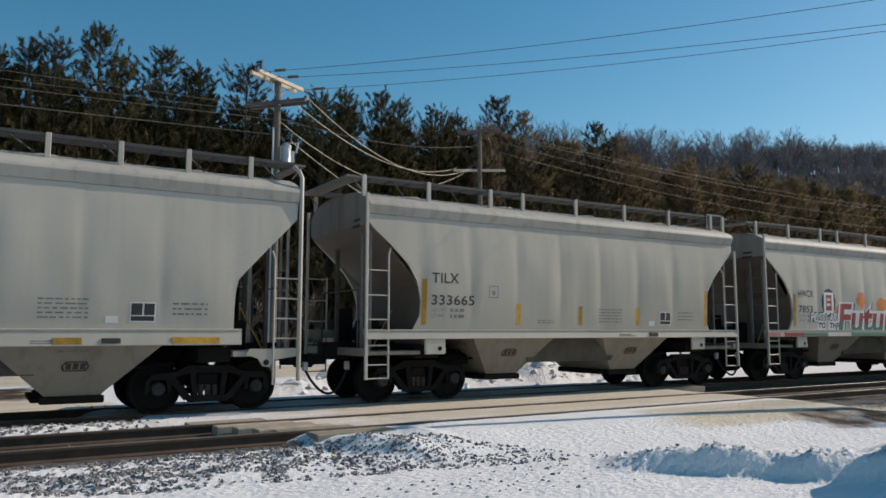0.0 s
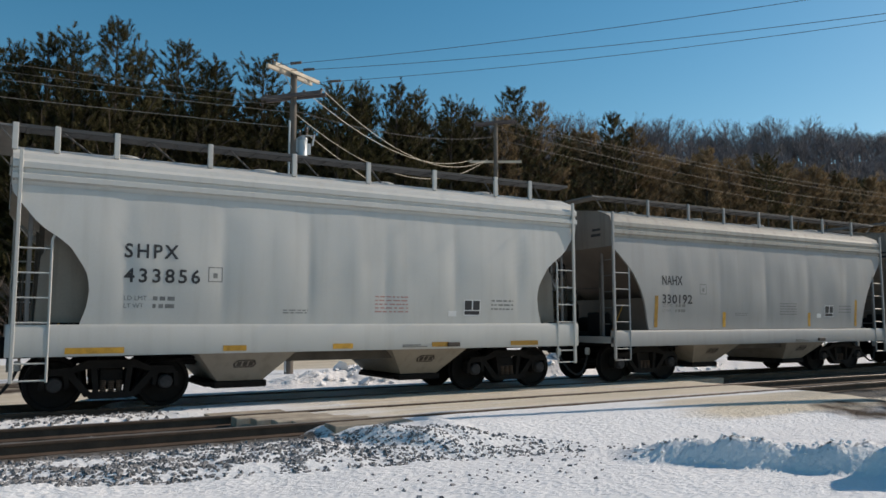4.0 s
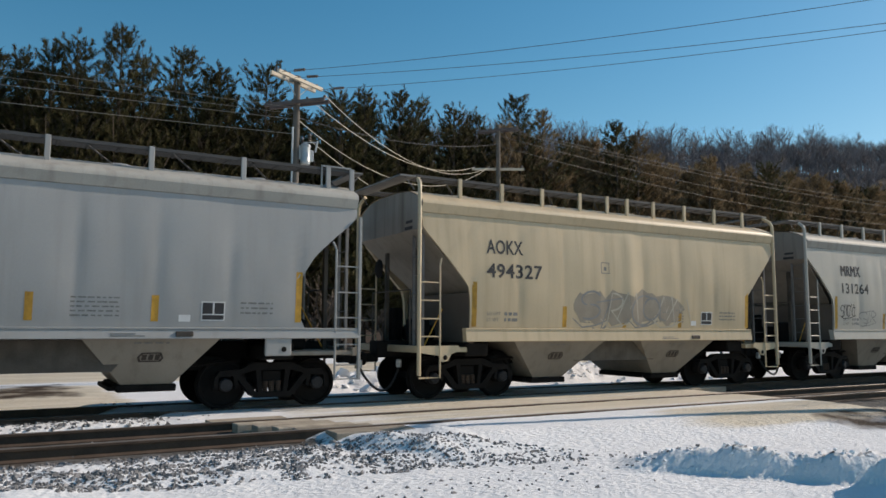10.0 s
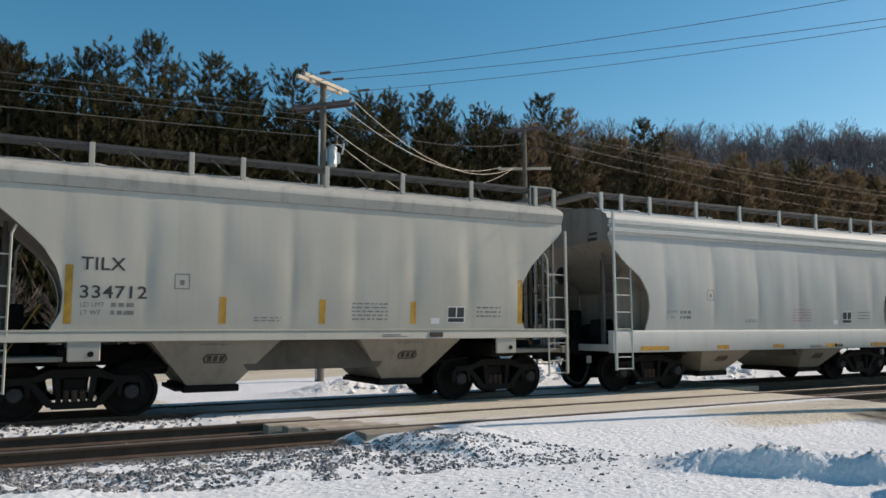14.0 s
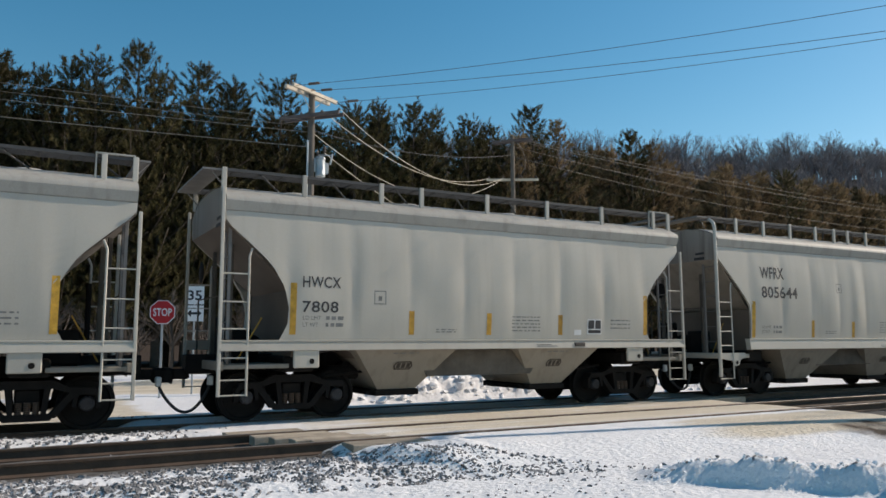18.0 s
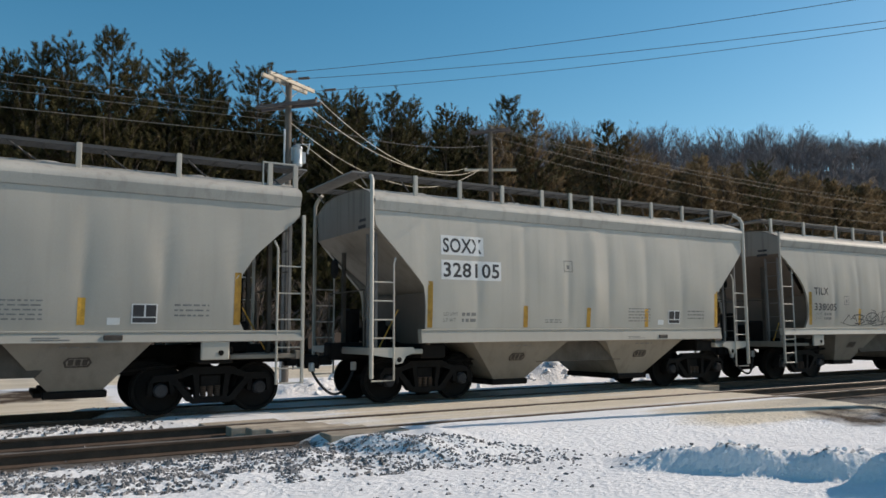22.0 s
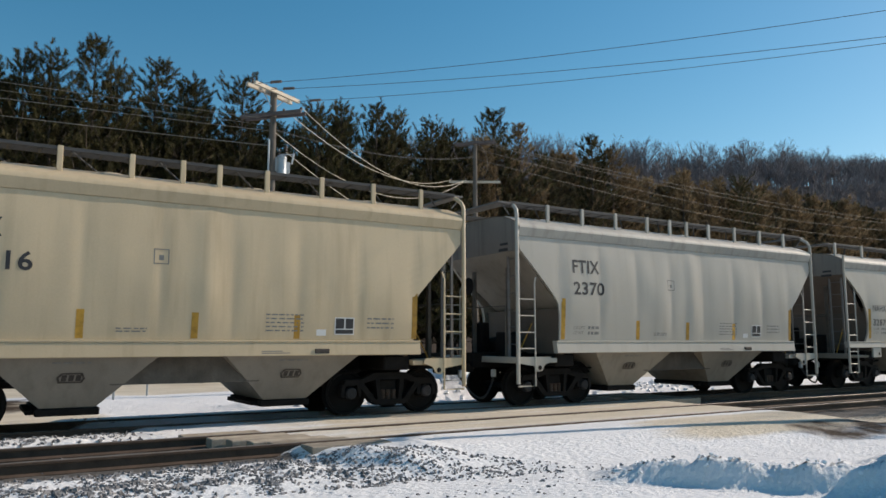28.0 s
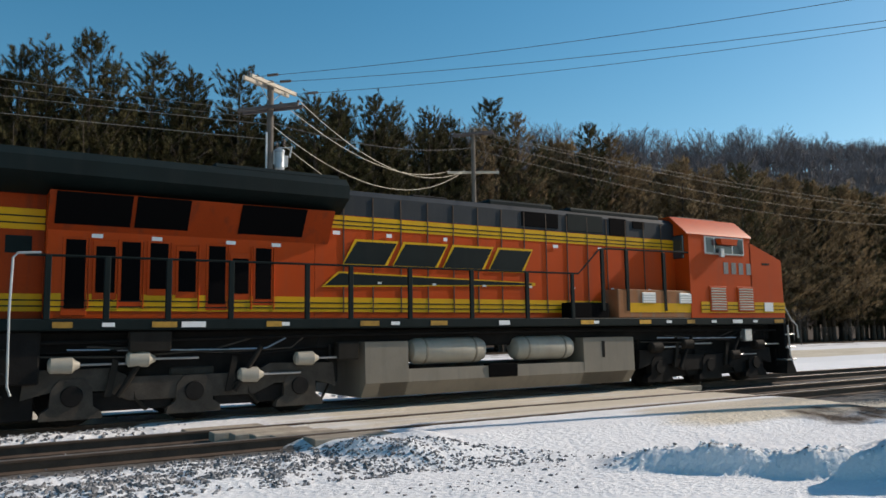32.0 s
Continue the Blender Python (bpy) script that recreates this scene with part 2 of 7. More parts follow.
# ---- mesh tools ----
class Geo:
    """Collects the vertices and faces of one mesh."""

    def __init__(self):
        self.v, self.f = [], []

    def add(self, verts, faces):
        k = len(self.v)
        self.v += [tuple(p) for p in verts]
        self.f += [tuple(k + i for i in q) for q in faces]
        return self

    def box(self, x0, x1, y0, y1, z0, z1, c=0.0):
        """A box, its edges cut off by c."""
        x0, x1, y0, y1, z0, z1 = min(x0, x1), max(x0, x1), min(y0, y1), max(y0, y1), min(z0, z1), max(z0, z1)
        c = min(c, (x1 - x0) * 0.4, (y1 - y0) * 0.4, (z1 - z0) * 0.4)
        if c <= 0:
            return self.add([(x, y, z) for x in (x0, x1) for y in (y0, y1) for z in (z0, z1)],
                            [(0, 1, 3, 2), (4, 6, 7, 5), (0, 4, 5, 1), (2, 3, 7, 6), (0, 2, 6, 4), (1, 5, 7, 3)])
        v, idx = [], {}
        for i, (x, sx) in enumerate(((x0, 1), (x1, -1))):
            for j, (y, sy) in enumerate(((y0, 1), (y1, -1))):
                for k, (z, sz) in enumerate(((z0, 1), (z1, -1))):
                    for a, p in enumerate(((x, y + sy * c, z + sz * c), (x + sx * c, y, z + sz * c), (x + sx * c, y + sy * c, z))):
                        idx[i, j, k, a] = len(v)
                        v.append(p)
        f = []
        for i in (0, 1):
            f.append([idx[i, 0, 0, 0], idx[i, 1, 0, 0], idx[i, 1, 1, 0], idx[i, 0, 1, 0]])
            f.append([idx[0, i, 0, 1], idx[1, i, 0, 1], idx[1, i, 1, 1], idx[0, i, 1, 1]])
            f.append([idx[0, 0, i, 2], idx[1, 0, i, 2], idx[1, 1, i, 2], idx[0, 1, i, 2]])
            for j in (0, 1):
                f.append([idx[i, j, 0, 0], idx[i, j, 1, 0], idx[i, j, 1, 1], idx[i, j, 0, 1]])
                f.append([idx[i, 0, j, 0], idx[i, 1, j, 0], idx[i, 1, j, 2], idx[i, 0, j, 2]])
                f.append([idx[0, i, j, 1], idx[1, i, j, 1], idx[1, i, j, 2], idx[0, i, j, 2]])
                for k in (0, 1):
                    f.append([idx[i, j, k, 0], idx[i, j, k, 1], idx[i, j, k, 2]])
        return self.add(v, f)

    def tube(self, p0, p1, r, n=8, r1=None):
        p0, p1 = Vector(p0), Vector(p1)
        r1 = r if r1 is None else r1
        d = (p1 - p0).normalized()
        a = d.orthogonal().normalized()
        c = d.cross(a)
        ring = [(math.cos(2 * math.pi * i / n), math.sin(2 * math.pi * i / n)) for i in range(n)]
        v = [p0 + (a * x + c * y) * r for x, y in ring] + [p1 + (a * x + c * y) * r1 for x, y in ring]
        f = [(i, (i + 1) % n, n + (i + 1) % n, n + i) for i in range(n)] + [tuple(range(n))[::-1], tuple(range(n, 2 * n))]
        return self.add(v, f)

    def rod(self, pts, r, n=6):
        """One bent bar of even thickness through the points."""
        pts = [Vector(p) for p in pts]
        v, f = [], []
        a = None
        for i, p in enumerate(pts):
            d = (pts[min(i + 1, len(pts) - 1)] - pts[max(i - 1, 0)]).normalized()
            a = d.orthogonal().normalized() if a is None else (a - d * a.dot(d)).normalized()
            c = d.cross(a)
            v += [p + (a * math.cos(2 * math.pi * k / n) + c * math.sin(2 * math.pi * k / n)) * r for k in range(n)]
        for i in range(len(pts) - 1):
            for k in range(n):
                f.append((i * n + k, i * n + (k + 1) % n, (i + 1) * n + (k + 1) % n, (i + 1) * n + k))
        f += [tuple(range(n))[::-1], tuple(range((len(pts) - 1) * n, len(pts) * n))]
        return self.add(v, f)

    def prism(self, pts, y0, y1):
        """A plate with the outline pts in x and z, from y0 to y1."""
        n = len(pts)
        v = [(x, y0, z) for x, z in pts] + [(x, y1, z) for x, z in pts]
        return self.add(v, [tuple(range(n)), tuple(range(n, 2 * n))[::-1]] + [(i, n + i, n + (i + 1) % n, (i + 1) % n) for i in range(n)])

    def bar(self, prof, x0, x1):
        """A bar along x with the section prof in y and z."""
        n = len(prof)
        v = [(x0, y, z) for y, z in prof] + [(x1, y, z) for y, z in prof]
        return self.add(v, [tuple(range(n)), tuple(range(n, 2 * n))[::-1]] + [(i, n + i, n + (i + 1) % n, (i + 1) % n) for i in range(n)])

    def lathe(self, prof, n=24, axis="y", at=(0, 0, 0)):
        """A turned body: prof is (radius, along) pairs."""
        v, f = [], []
        for r, s in prof:
            for i in range(n):
                a, b = r * math.cos(2 * math.pi * i / n), r * math.sin(2 * math.pi * i / n)
                p = {"y": (a, s, b), "x": (s, a, b), "z": (a, b, s)}[axis]
                v.append((p[0] + at[0], p[1] + at[1], p[2] + at[2]))
        for j in range(len(prof) - 1):
            f += [(j * n + i, j * n + (i + 1) % n, (j + 1) * n + (i + 1) % n, (j + 1) * n + i) for i in range(n)]
        f += [tuple(range(n))[::-1], tuple(range((len(prof) - 1) * n, len(prof) * n))]
        return self.add(v, f)

    def moved(self, m):
        g = Geo()
        g.v, g.f = [tuple(m @ Vector(p)) for p in self.v], list(self.f)
        return g

    def join(self, g):
        return self.add(g.v, g.f)


def mesh_of(name, g, mat, smooth=35):
    me = bpy.data.meshes.new(name)
    me.from_pydata(g.v, [], g.f)
    bm = bmesh.new()
    bm.from_mesh(me)
    bmesh.ops.recalc_face_normals(bm, faces=bm.faces)
    bm.to_mesh(me)
    bm.free()
    me.materials.append(mat)
    if smooth:
        me.shade_smooth()
        me.set_sharp_from_angle(angle=radians(smooth))
    return me


def part(name, g, mat, parent=None, label="", at=None, smooth=35, kind=""):
    """One mesh object under a thing or a part."""
    ob = new(name, g if isinstance(g, bpy.types.Mesh) else mesh_of(name, g, mat, smooth))
    if parent is not None:
        ob.parent = parent
    if at is not None:
        ob.matrix_basis = at
    return tagged(ob, label, kind=kind)


def thing(name, label, category, group="", kind="", at=None):
    """An Empty that carries the parts of one thing."""
    ob = new(name)
    ob.empty_display_size = 0.3
    if at is not None:
        ob.matrix_basis = at
    return tagged(ob, label, category, group, kind)


def grid_geo(xs, ys, fn):
    """A sheet over the values xs and ys, its points by fn(x, y)."""
    g = Geo()
    g.v = [fn(x, y) for y in ys for x in xs]
    w = len(xs)
    g.f = [(j * w + i, j * w + i + 1, (j + 1) * w + i + 1, (j + 1) * w + i) for j in range(len(ys) - 1) for i in range(w - 1)]
    return g


def text_geo(words, height, bold=0.0, shear=0.0, width=None, gap=1.0):
    """Letters lying in x and z, from x = 0, with their feet at z = 0."""
    cu = bpy.data.curves.new("letters", "FONT")
    cu.body, cu.size, cu.shear, cu.offset, cu.resolution_u, cu.space_character = words, 1.0, shear, bold, 3, gap
    ob = new("letters", cu)
    me = bpy.data.meshes.new_from_object(ob.evaluated_get(bpy.context.evaluated_depsgraph_get()))
    g = Geo()
    xs, zs = [v.co.x for v in me.vertices], [v.co.y for v in me.vertices]
    k = height / (max(zs) - min(zs))
    kx = k if width is None else width / (max(xs) - min(xs))
    g.v = [((v.co.x - min(xs)) * kx, 0.0, (v.co.y - min(zs)) * k) for v in me.vertices]
    g.f = [tuple(p.vertices) for p in me.polygons]
    bpy.data.objects.remove(ob)
    bpy.data.meshes.remove(me)
    bpy.data.curves.remove(cu)
    return g


def sstep(a, b, x):
    t = min(1.0, max(0.0, (x - a) / (b - a)))
    return t * t * (3 - 2 * t)


def bumpy(x, y, s, z=0.0):
    return noise.noise(Vector((x * s, y * s, z)))


# ---- ground, tracks and crossing ----
TRACKS = (0.0, -3.6)            # y of the two track centres


def road_weight(x, y):
    return sstep(3.5, 4.1, x + 0.45 * (y + 3.6)) * (1 - sstep(15.4, 17.2, x)) * sstep(-7.4, -5.4, y) * (1 - sstep(1.6, 2.6, y))


def ridge(x, y):
    """Height of the ploughed snow ridge in the foreground."""
    ax, ay, bx, by = 6.8, -7.95, 10.0, -10.85
    L = math.hypot(bx - ax, by - ay)
    ux, uy = (bx - ax) / L, (by - ay) / L
    s, d = (x - ax) * ux + (y - ay) * uy, -(x - ax) * uy + (y - ay) * ux
    d += 0.22 * bumpy(s, 0, 1.3, 3.0)
    top = 0.29 * sstep(0.0, 0.9, s) * (1 - sstep(4.6, 6, s))
    top *= 0.95 + 0.25 * bumpy(s, 0, 2.1)
    side = (1 - sstep(0.0, 1.6, d)) if d > 0 else (1 - sstep(0.0, 0.25, -d))
    return top * side * (1 + 0.3 * bumpy(x, y, 3.2, 1.0) + 0.32 * bumpy(x, y, 8.0, 2.0))


def bank(x, y):
    """Height of the ploughed snow bank between the railway and the highway."""
    c = 4.9 + 0.35 * bumpy(x, 0, 0.35, 5.0)
    top = (0.5 + 0.45 * sstep(8.0, 10.5, x)) * sstep(5.2, 7.6, x) * (0.75 + 0.6 * bumpy(x, 0, 0.5, 7.0))
    top *= 1 - 0.65 * sstep(17.5, 20, x)
    d = abs(y - c)
    return max(0.0, top * (1 - sstep(0.15, 1.25, d)) * (1 + 0.5 * bumpy(x, y, 2.4, 2.0) + 0.25 * bumpy(x, y, 6.0, 4.0)))


def hill(x, y):
    crest = 52 + 26 * sstep(120, 420, x) + 5 * bumpy(x, y, 0.008)
    return crest * sstep(70, 195, y + 0.05 * x)


def ground_z(x, y):
    z = -0.25 + 0.05 * bumpy(x, y, 0.3) + 0.02 * bumpy(x, y, 1.6) + 0.008 * bumpy(x, y, 5.0)
    for c in TRACKS:
        d = abs(y - c)
        z += (-0.18 + 0.02 * bumpy(x, y, 3.0) - z) * (1 - sstep(1.3, 1.8, d))
    z += (-0.015 + 0.05 * bumpy(x, y, 1.7) + 0.02 * bumpy(x, y, 5.0) - z) * sstep(-2.5, -2.25, y) * (1 - sstep(-1.5, -1.25, y)) * (1 - sstep(4, 5, x))
    z += (-0.03 + 0.008 * bumpy(x, y, 2.0) - z) * road_weight(x, y)
    z += 0.07 * sstep(-5.0, -5.5, y) * sstep(-7.0, -6.1, y) * (1 - sstep(5.5, 7.5, x)) * (1 + bumpy(x, y, 2.0))
    z += ridge(x, y) + bank(x, y)
    z += 1.5 * (1 - sstep(0.1, 1.1, math.hypot(x - 10.65, y + 10.8) * (1 + 0.2 * bumpy(x, y, 1.5))))
    z += 0.22 * (1 - sstep(0.2, 0.9, math.hypot(x - 10.95, y + 9.8)))
    if y > 60:
        z += hill(x, y)
    return z


def grit_at(x, y):
    g = 0.62 * sstep(4.2, 6.4, x) * (1 - sstep(17, 22, x)) * sstep(-4.9, -3.6, y) * (1 - sstep(-1.2, -0.3, y))
    g = max(g, 0.46 * sstep(3.6, 5.0, x) * (1 - sstep(15, 17, x)) * sstep(-4.7, -4.0, y) * (1 - sstep(1.0, 2.0, y)))
    g = max(g, 0.66 * sstep(8.5, 12, x) * (1 - sstep(24, 40, x)) * sstep(-7.3, -6.2, y) * (1 - sstep(-4.9, -4.4, y)))
    g = max(g, 0.72 * sstep(-4, -3, x) * (1 - sstep(2.2, 3.6, x)) * sstep(1.2, 1.8, y) * (1 - sstep(9, 12, y)))
    return max(g, 0.8 * sstep(11.5, 12.5, y) * (1 - sstep(20.5, 22.5, y)))


def earth_at(x, y):
    e = 0.56 * sstep(12.2, 14.0, x) * (1 - sstep(19, 23, x)) * sstep(-8.0, -7.2, y) * (1 - sstep(-6.2, -5.6, y))
    e = max(e, 0.6 * sstep(5, 7, y) * (1 - sstep(11, 12, y)) * (1 - sstep(1.5, 3, x)))
    return max(e, 1.6 * sstep(33, 37, y), 0.42 * sstep(22, 30, y))


def gravel_at(x, y):
    g = 0.0
    for c in TRACKS:
        g = max(g, (0.75 if c < -1 or x > 15 else 0.35) * (1 - sstep(1.0 if x < 15 else 1.45, 1.4 if x < 15 else 1.95, abs(y - c))) * (1 - road_weight(x, y)))
    g = max(g, 2.4 * max(0.0, ridge(x, y) - 0.15) if 6 < x < 12 and -12 < y < -7 else 0.0)
    g = max(g, 0.24 * sstep(-6.6, -5.6, y) * (1 - sstep(-5.0, -4.6, y)) * (1 - sstep(4.5, 7.5, x)))
    return max(g, 0.5 * sstep(15.5, 18, x) * sstep(-6.2, -5.6, y) * (1 - sstep(-5.0, -4.6, y)))


def spread(edges):
    out = []
    for a, b, n in edges:
        out += [a + (b - a) * i / n for i in range(n)]
    return out + [edges[-1][1]]


gx = spread([(-2500, -200, 12), (-200, -20, 14), (-20, -1, 30), (-1, 14, 170), (14, 30, 70), (30, 120, 45), (120, 460, 50), (460, 2500, 14)])
gy = spread([(-1800, -100, 10), (-100, -16, 14), (-16, -11, 25), (-11, -4, 84), (-4, 8, 80), (8, 40, 30), (40, 260, 60), (260, 2500, 16)])
gg = grid_geo(gx, gy, lambda x, y: (x, y, ground_z(x, y)))
ground = new("ground", mesh_of("ground", gg, GROUND, 180))
tagged(ground, "snow-covered ground with gritted road and bare earth", "ground", kind="structure")
for nm, fn in (("grit", grit_at), ("earth", earth_at), ("gravel", gravel_at)):
    at = ground.data.attributes.new(nm, "FLOAT", "POINT")
    at.data.foreach_set("value", [fn(p[0], p[1]) for p in gg.v])

RAILPROF = [(-0.07, -0.18), (0.07, -0.18), (0.07, -0.165), (0.012, -0.14), (0.012, -0.045), (0.036, -0.035), (0.036, -0.006), (0.03, 0), (-0.03, 0), (-0.036, -0.006), (-0.036, -0.035), (-0.012, -0.045), (-0.012, -0.14), (-0.07, -0.165)]
for k, c in enumerate(TRACKS):
    tr = thing("railway_track", "worn steel rails on dark timber ties with snow between", "railway track", "parallel tracks", "structure")
    for s in (-0.755, 0.755):
        r = part("rail", Geo().bar([(c + s + y, z) for y, z in RAILPROF], -1000, 1000), RUST, tr, "rusty rail with a polished head")
        part("rail_head", Geo().bar([(c + s + y, z) for y, z in ((-0.03, 0), (0.03, 0), (0.026, 0.004), (-0.026, 0.004))], -1000, 1000), STEEL, r, "bright worn running surface")
    tie_mesh = mesh_of("tie", Geo().box(-0.115, 0.115, -1.3, 1.3, -0.36, -0.182, 0.012), TIE)
    for i in range(130):
        x = -14 + i * 0.53
        if not 4.4 < x < 15.4:
            part("tie", tie_mesh, None, tr, at=pose(x, c + 0.02 * bumpy(x, c, 3), 0.01 * bumpy(x, c, 5), 0, 0, bumpy(x, c, 7)))

crossing = thing("level_crossing", "weathered timber panels between rails, packed with gritty snow", "level crossing", kind="structure")
for c in TRACKS:
    for y0, y1 in ((-1.30, -0.84), (-0.68, -0.36), (-0.34, -0.01), (0.01, 0.34), (0.36, 0.68), (0.84, 1.30)):
        for x0, x1 in ((3.55 - 0.6 * y0, 4.35 - 0.6 * y0),) if c < -1 else ((15.3, 16.6),):
            part("timber", Geo().box(x0 + 0.06 * bumpy(y0, c, 9), x1 + 0.5, c + y0, c + y1, -0.16, -0.012, 0.012), PANEL, crossing)


def stones():
    """Loose ballast: broken stones lying half in the snow."""
    g = Geo()
    rnd = random.Random(4)
    n = 0
    while n < 7400:
        if n < 4900:
            x = rnd.uniform(-2.0, 8.2)
            foot, head = -6.25 - 0.165 * x, -4.68 - max(0.0, x - 4.0) * 0.68
            if head - foot < rnd.uniform(0.0, 1.2) or rnd.random() < (x - 4.2) / 3.4:
                continue
            y = foot + (head - foot) * rnd.random()
            if bumpy(x, y, 1.3, 6.0) + 0.5 * bumpy(x, y, 4.0, 9.0) > 0.34 and rnd.random() < 0.8:
                continue
        elif n < 5000:
            x, y = rnd.uniform(3.5, 8.0), rnd.gauss(-8.0, 0.45)
        elif n < 6000:
            x, y = rnd.uniform(-4.0, 2.5), rnd.uniform(-2.55, -1.15)
        elif n < 6600:
            x, y = rnd.uniform(16, 60), rnd.gauss(-5.5, 0.5)
        else:
            x, y = rnd.choice((rnd.uniform(-10, 3.4), rnd.uniform(16.4, 60))), rnd.choice(TRACKS) + rnd.uniform(-1.9, 1.9)
        s = rnd.uniform(0.018, 0.044) * (1.35 if rnd.random() < 0.12 else 1)
        s *= 0.8 if x > 4.5 else 1.0
        z = ground_z(x, y) - s * 0.22
        q = Euler((rnd.uniform(0, 6), rnd.uniform(0, 6), rnd.uniform(0, 6))).to_matrix()
        v = [Vector(p) for p in ((1, 0, 0), (-0.9, 0.2, 0), (0, 1, 0.1), (0.1, -1, 0), (0, 0.1, 0.75), (0.1, 0, -0.75), (0.7, 0.7, 0.45), (-0.6, -0.7, 0.4))]
        v = [q @ (p * s * rnd.uniform(0.75, 1.25)) + Vector((x, y, z)) for p in v]
        g.add(v, [(4, 6, 2), (4, 0, 6), (0, 2, 6), (4, 2, 1), (4, 1, 7), (4, 7, 3), (4, 3, 0), (7, 1, 3), (5, 2, 0), (5, 1, 2), (5, 3, 1), (5, 0, 3)])
        n += 1
    return g


tagged(new("ballast_stones", mesh_of("ballast_stones", stones(), ROCK, 0)), "broken grey ballast stones half buried in snow", "gravel", kind="stuff")


def clods():
    """Broken lumps of ploughed snow along the ridge and the bank."""
    g = Geo()
    rnd = random.Random(9)
    for n in range(520):
        if n < 120:
            s = rnd.uniform(0.3, 4.0)
            d = rnd.gauss(0.05, 0.14)
            x, y, r = 6.8 + 0.741 * s + 0.672 * d, -7.95 - 0.672 * s + 0.741 * d, rnd.uniform(0.012, 0.04)
        else:
            x, y, r = rnd.uniform(7.5, 24), rnd.gauss(4.6, 0.45), rnd.uniform(0.03, 0.13) if rnd.random() < 0.9 else rnd.uniform(0.12, 0.22)
        z = ground_z(x, y) + r * 0.2
        bmv = []
        for i in range(12):
            a, b = rnd.uniform(0, 6.28), rnd.uniform(-1, 1)
            c = math.sqrt(1 - b * b)
            bmv.append(Vector((math.cos(a) * c, math.sin(a) * c, b * 0.75)) * r * rnd.uniform(0.75, 1.2) + Vector((x, y, z)))
        bm = bmesh.new()
        for p in bmv:
            bm.verts.new(p)
        bmesh.ops.convex_hull(bm, input=bm.verts)
        bm.verts.index_update()
        used = {v for f in bm.faces for v in f.verts}
        order = {v: i for i, v in enumerate(used)}
        g.add([v.co for v in order], [[order[v] for v in f.verts] for f in bm.faces])
        bm.free()
    return g


SNOW = material("ploughed_snow", (0.82, 0.83, 0.85), 0.7, vary=0.05, scale=3, bump=0.25, fine=25)
tagged(new("snow_lumps", mesh_of("snow_lumps", clods(), SNOW, 50)), "broken lumps of ploughed snow on the bank", "snow", kind="stuff")

# ---- poles, wires and signs ----


def wire(a, b, sag, r, mat, label):
    a, b = Vector(a), Vector(b)
    pts = [a.lerp(b, i / 24) - Vector((0, 0, 4 * sag * (i / 24) * (1 - i / 24))) for i in range(25)]
    return tagged(new("power_line", mesh_of("power_line", Geo().rod(pts, r, 5), mat)), label, "power line", "overhead wires")


def insulator(x, y, z, parent):
    part("insulator", Geo().lathe([(0.02, 0), (0.05, 0.03), (0.035, 0.06), (0.055, 0.09), (0.04, 0.13), (0.015, 0.15)], 10, "z", (x, y, z)), PORCELAIN, parent)


def crossarm(parent, c, d, half, z, mat, name="crossarm", double=0.0):
    """A timber arm centred on the pole, along the direction d."""
    d = Vector((d[0], d[1], 0)).normalized()
    m = Matrix.Translation((c[0], c[1], z)) @ Matrix.Rotation(math.atan2(d.y, d.x), 4, "Z")
    for s in ((-double, double) if double else (0.16,)):
        part(name, Geo().box(-half, half, s - 0.05, s + 0.05, -0.065, 0.065, 0.008).moved(m), mat, parent)
    for k in (-0.92, -0.35, 0.35, 0.92):
        p = m @ Vector((half * k, 0.0 if double else 0.16, 0.06))
        insulator(p.x, p.y, p.z, parent)
    return [m @ Vector((half * k, 0.0, 0.2)) for k in (-0.92, -0.35, 0.35, 0.92)]


def utility_pole(x, y, top, label):
    p = thing("utility_pole", label, "utility pole", "utility poles")
    b = ground_z(x, y) - 0.3
    part("pole", Geo().tube((x, y, b), (x, y, top), 0.165, 14, 0.115), POLEWOOD, p)
    return p


P1, P2, P3 = (8.72, 10.0), (24.4, 20.2), (21.72, -7.14)
pole1 = utility_pole(*P1, 10.5, "weathered wooden utility pole with two crossarms and a transformer")
top1 = crossarm(pole1, P1, (2.06, 1.22), 1.2, 10.32, ARMWOOD, "pale_crossarm", 0.17)
low1 = crossarm(pole1, P1, (1.48, -1.7), 1.2, 9.5, ARMDARK, "dark_crossarm", 0.17)
can = part("transformer", Geo().lathe([(0.05, -0.4), (0.17, -0.38), (0.185, -0.3), (0.185, -0.28), (0.175, -0.26), (0.175, 0.24), (0.19, 0.26), (0.19, 0.3), (0.15, 0.36), (0.05, 0.4)], 18, "z", (9.07, 9.98, 7.7)), GALV, pole1, "grey steel transformer can")
part("bushing", Geo().lathe([(0.03, 0), (0.06, 0.05), (0.04, 0.1), (0.06, 0.15), (0.03, 0.24)], 10, "z", (9.2, 9.9, 8.2)), PORCELAIN, can)
part("bracket", Geo().box(8.75, 9.0, 9.96, 10.04, 7.5, 8.0, 0.01), GALV, can)
part("bushing", Geo().lathe([(0.025, 0), (0.05, 0.05), (0.03, 0.1), (0.05, 0.15), (0.02, 0.26)], 10, "z", (8.98, 10.02, 8.05)), PORCELAIN, can)
part("cooling_fin", Geo().box(9.2, 9.36, 9.9, 10.02, 7.45, 7.85, 0.01), GALV, can)
part("cutout_switch", Geo().tube((9.36, 9.75, 7.75), (9.42, 9.7, 8.15), 0.035, 8).tube((9.0, 9.9, 8.1), (9.4, 9.72, 8.1), 0.02, 6), GALV, pole1)
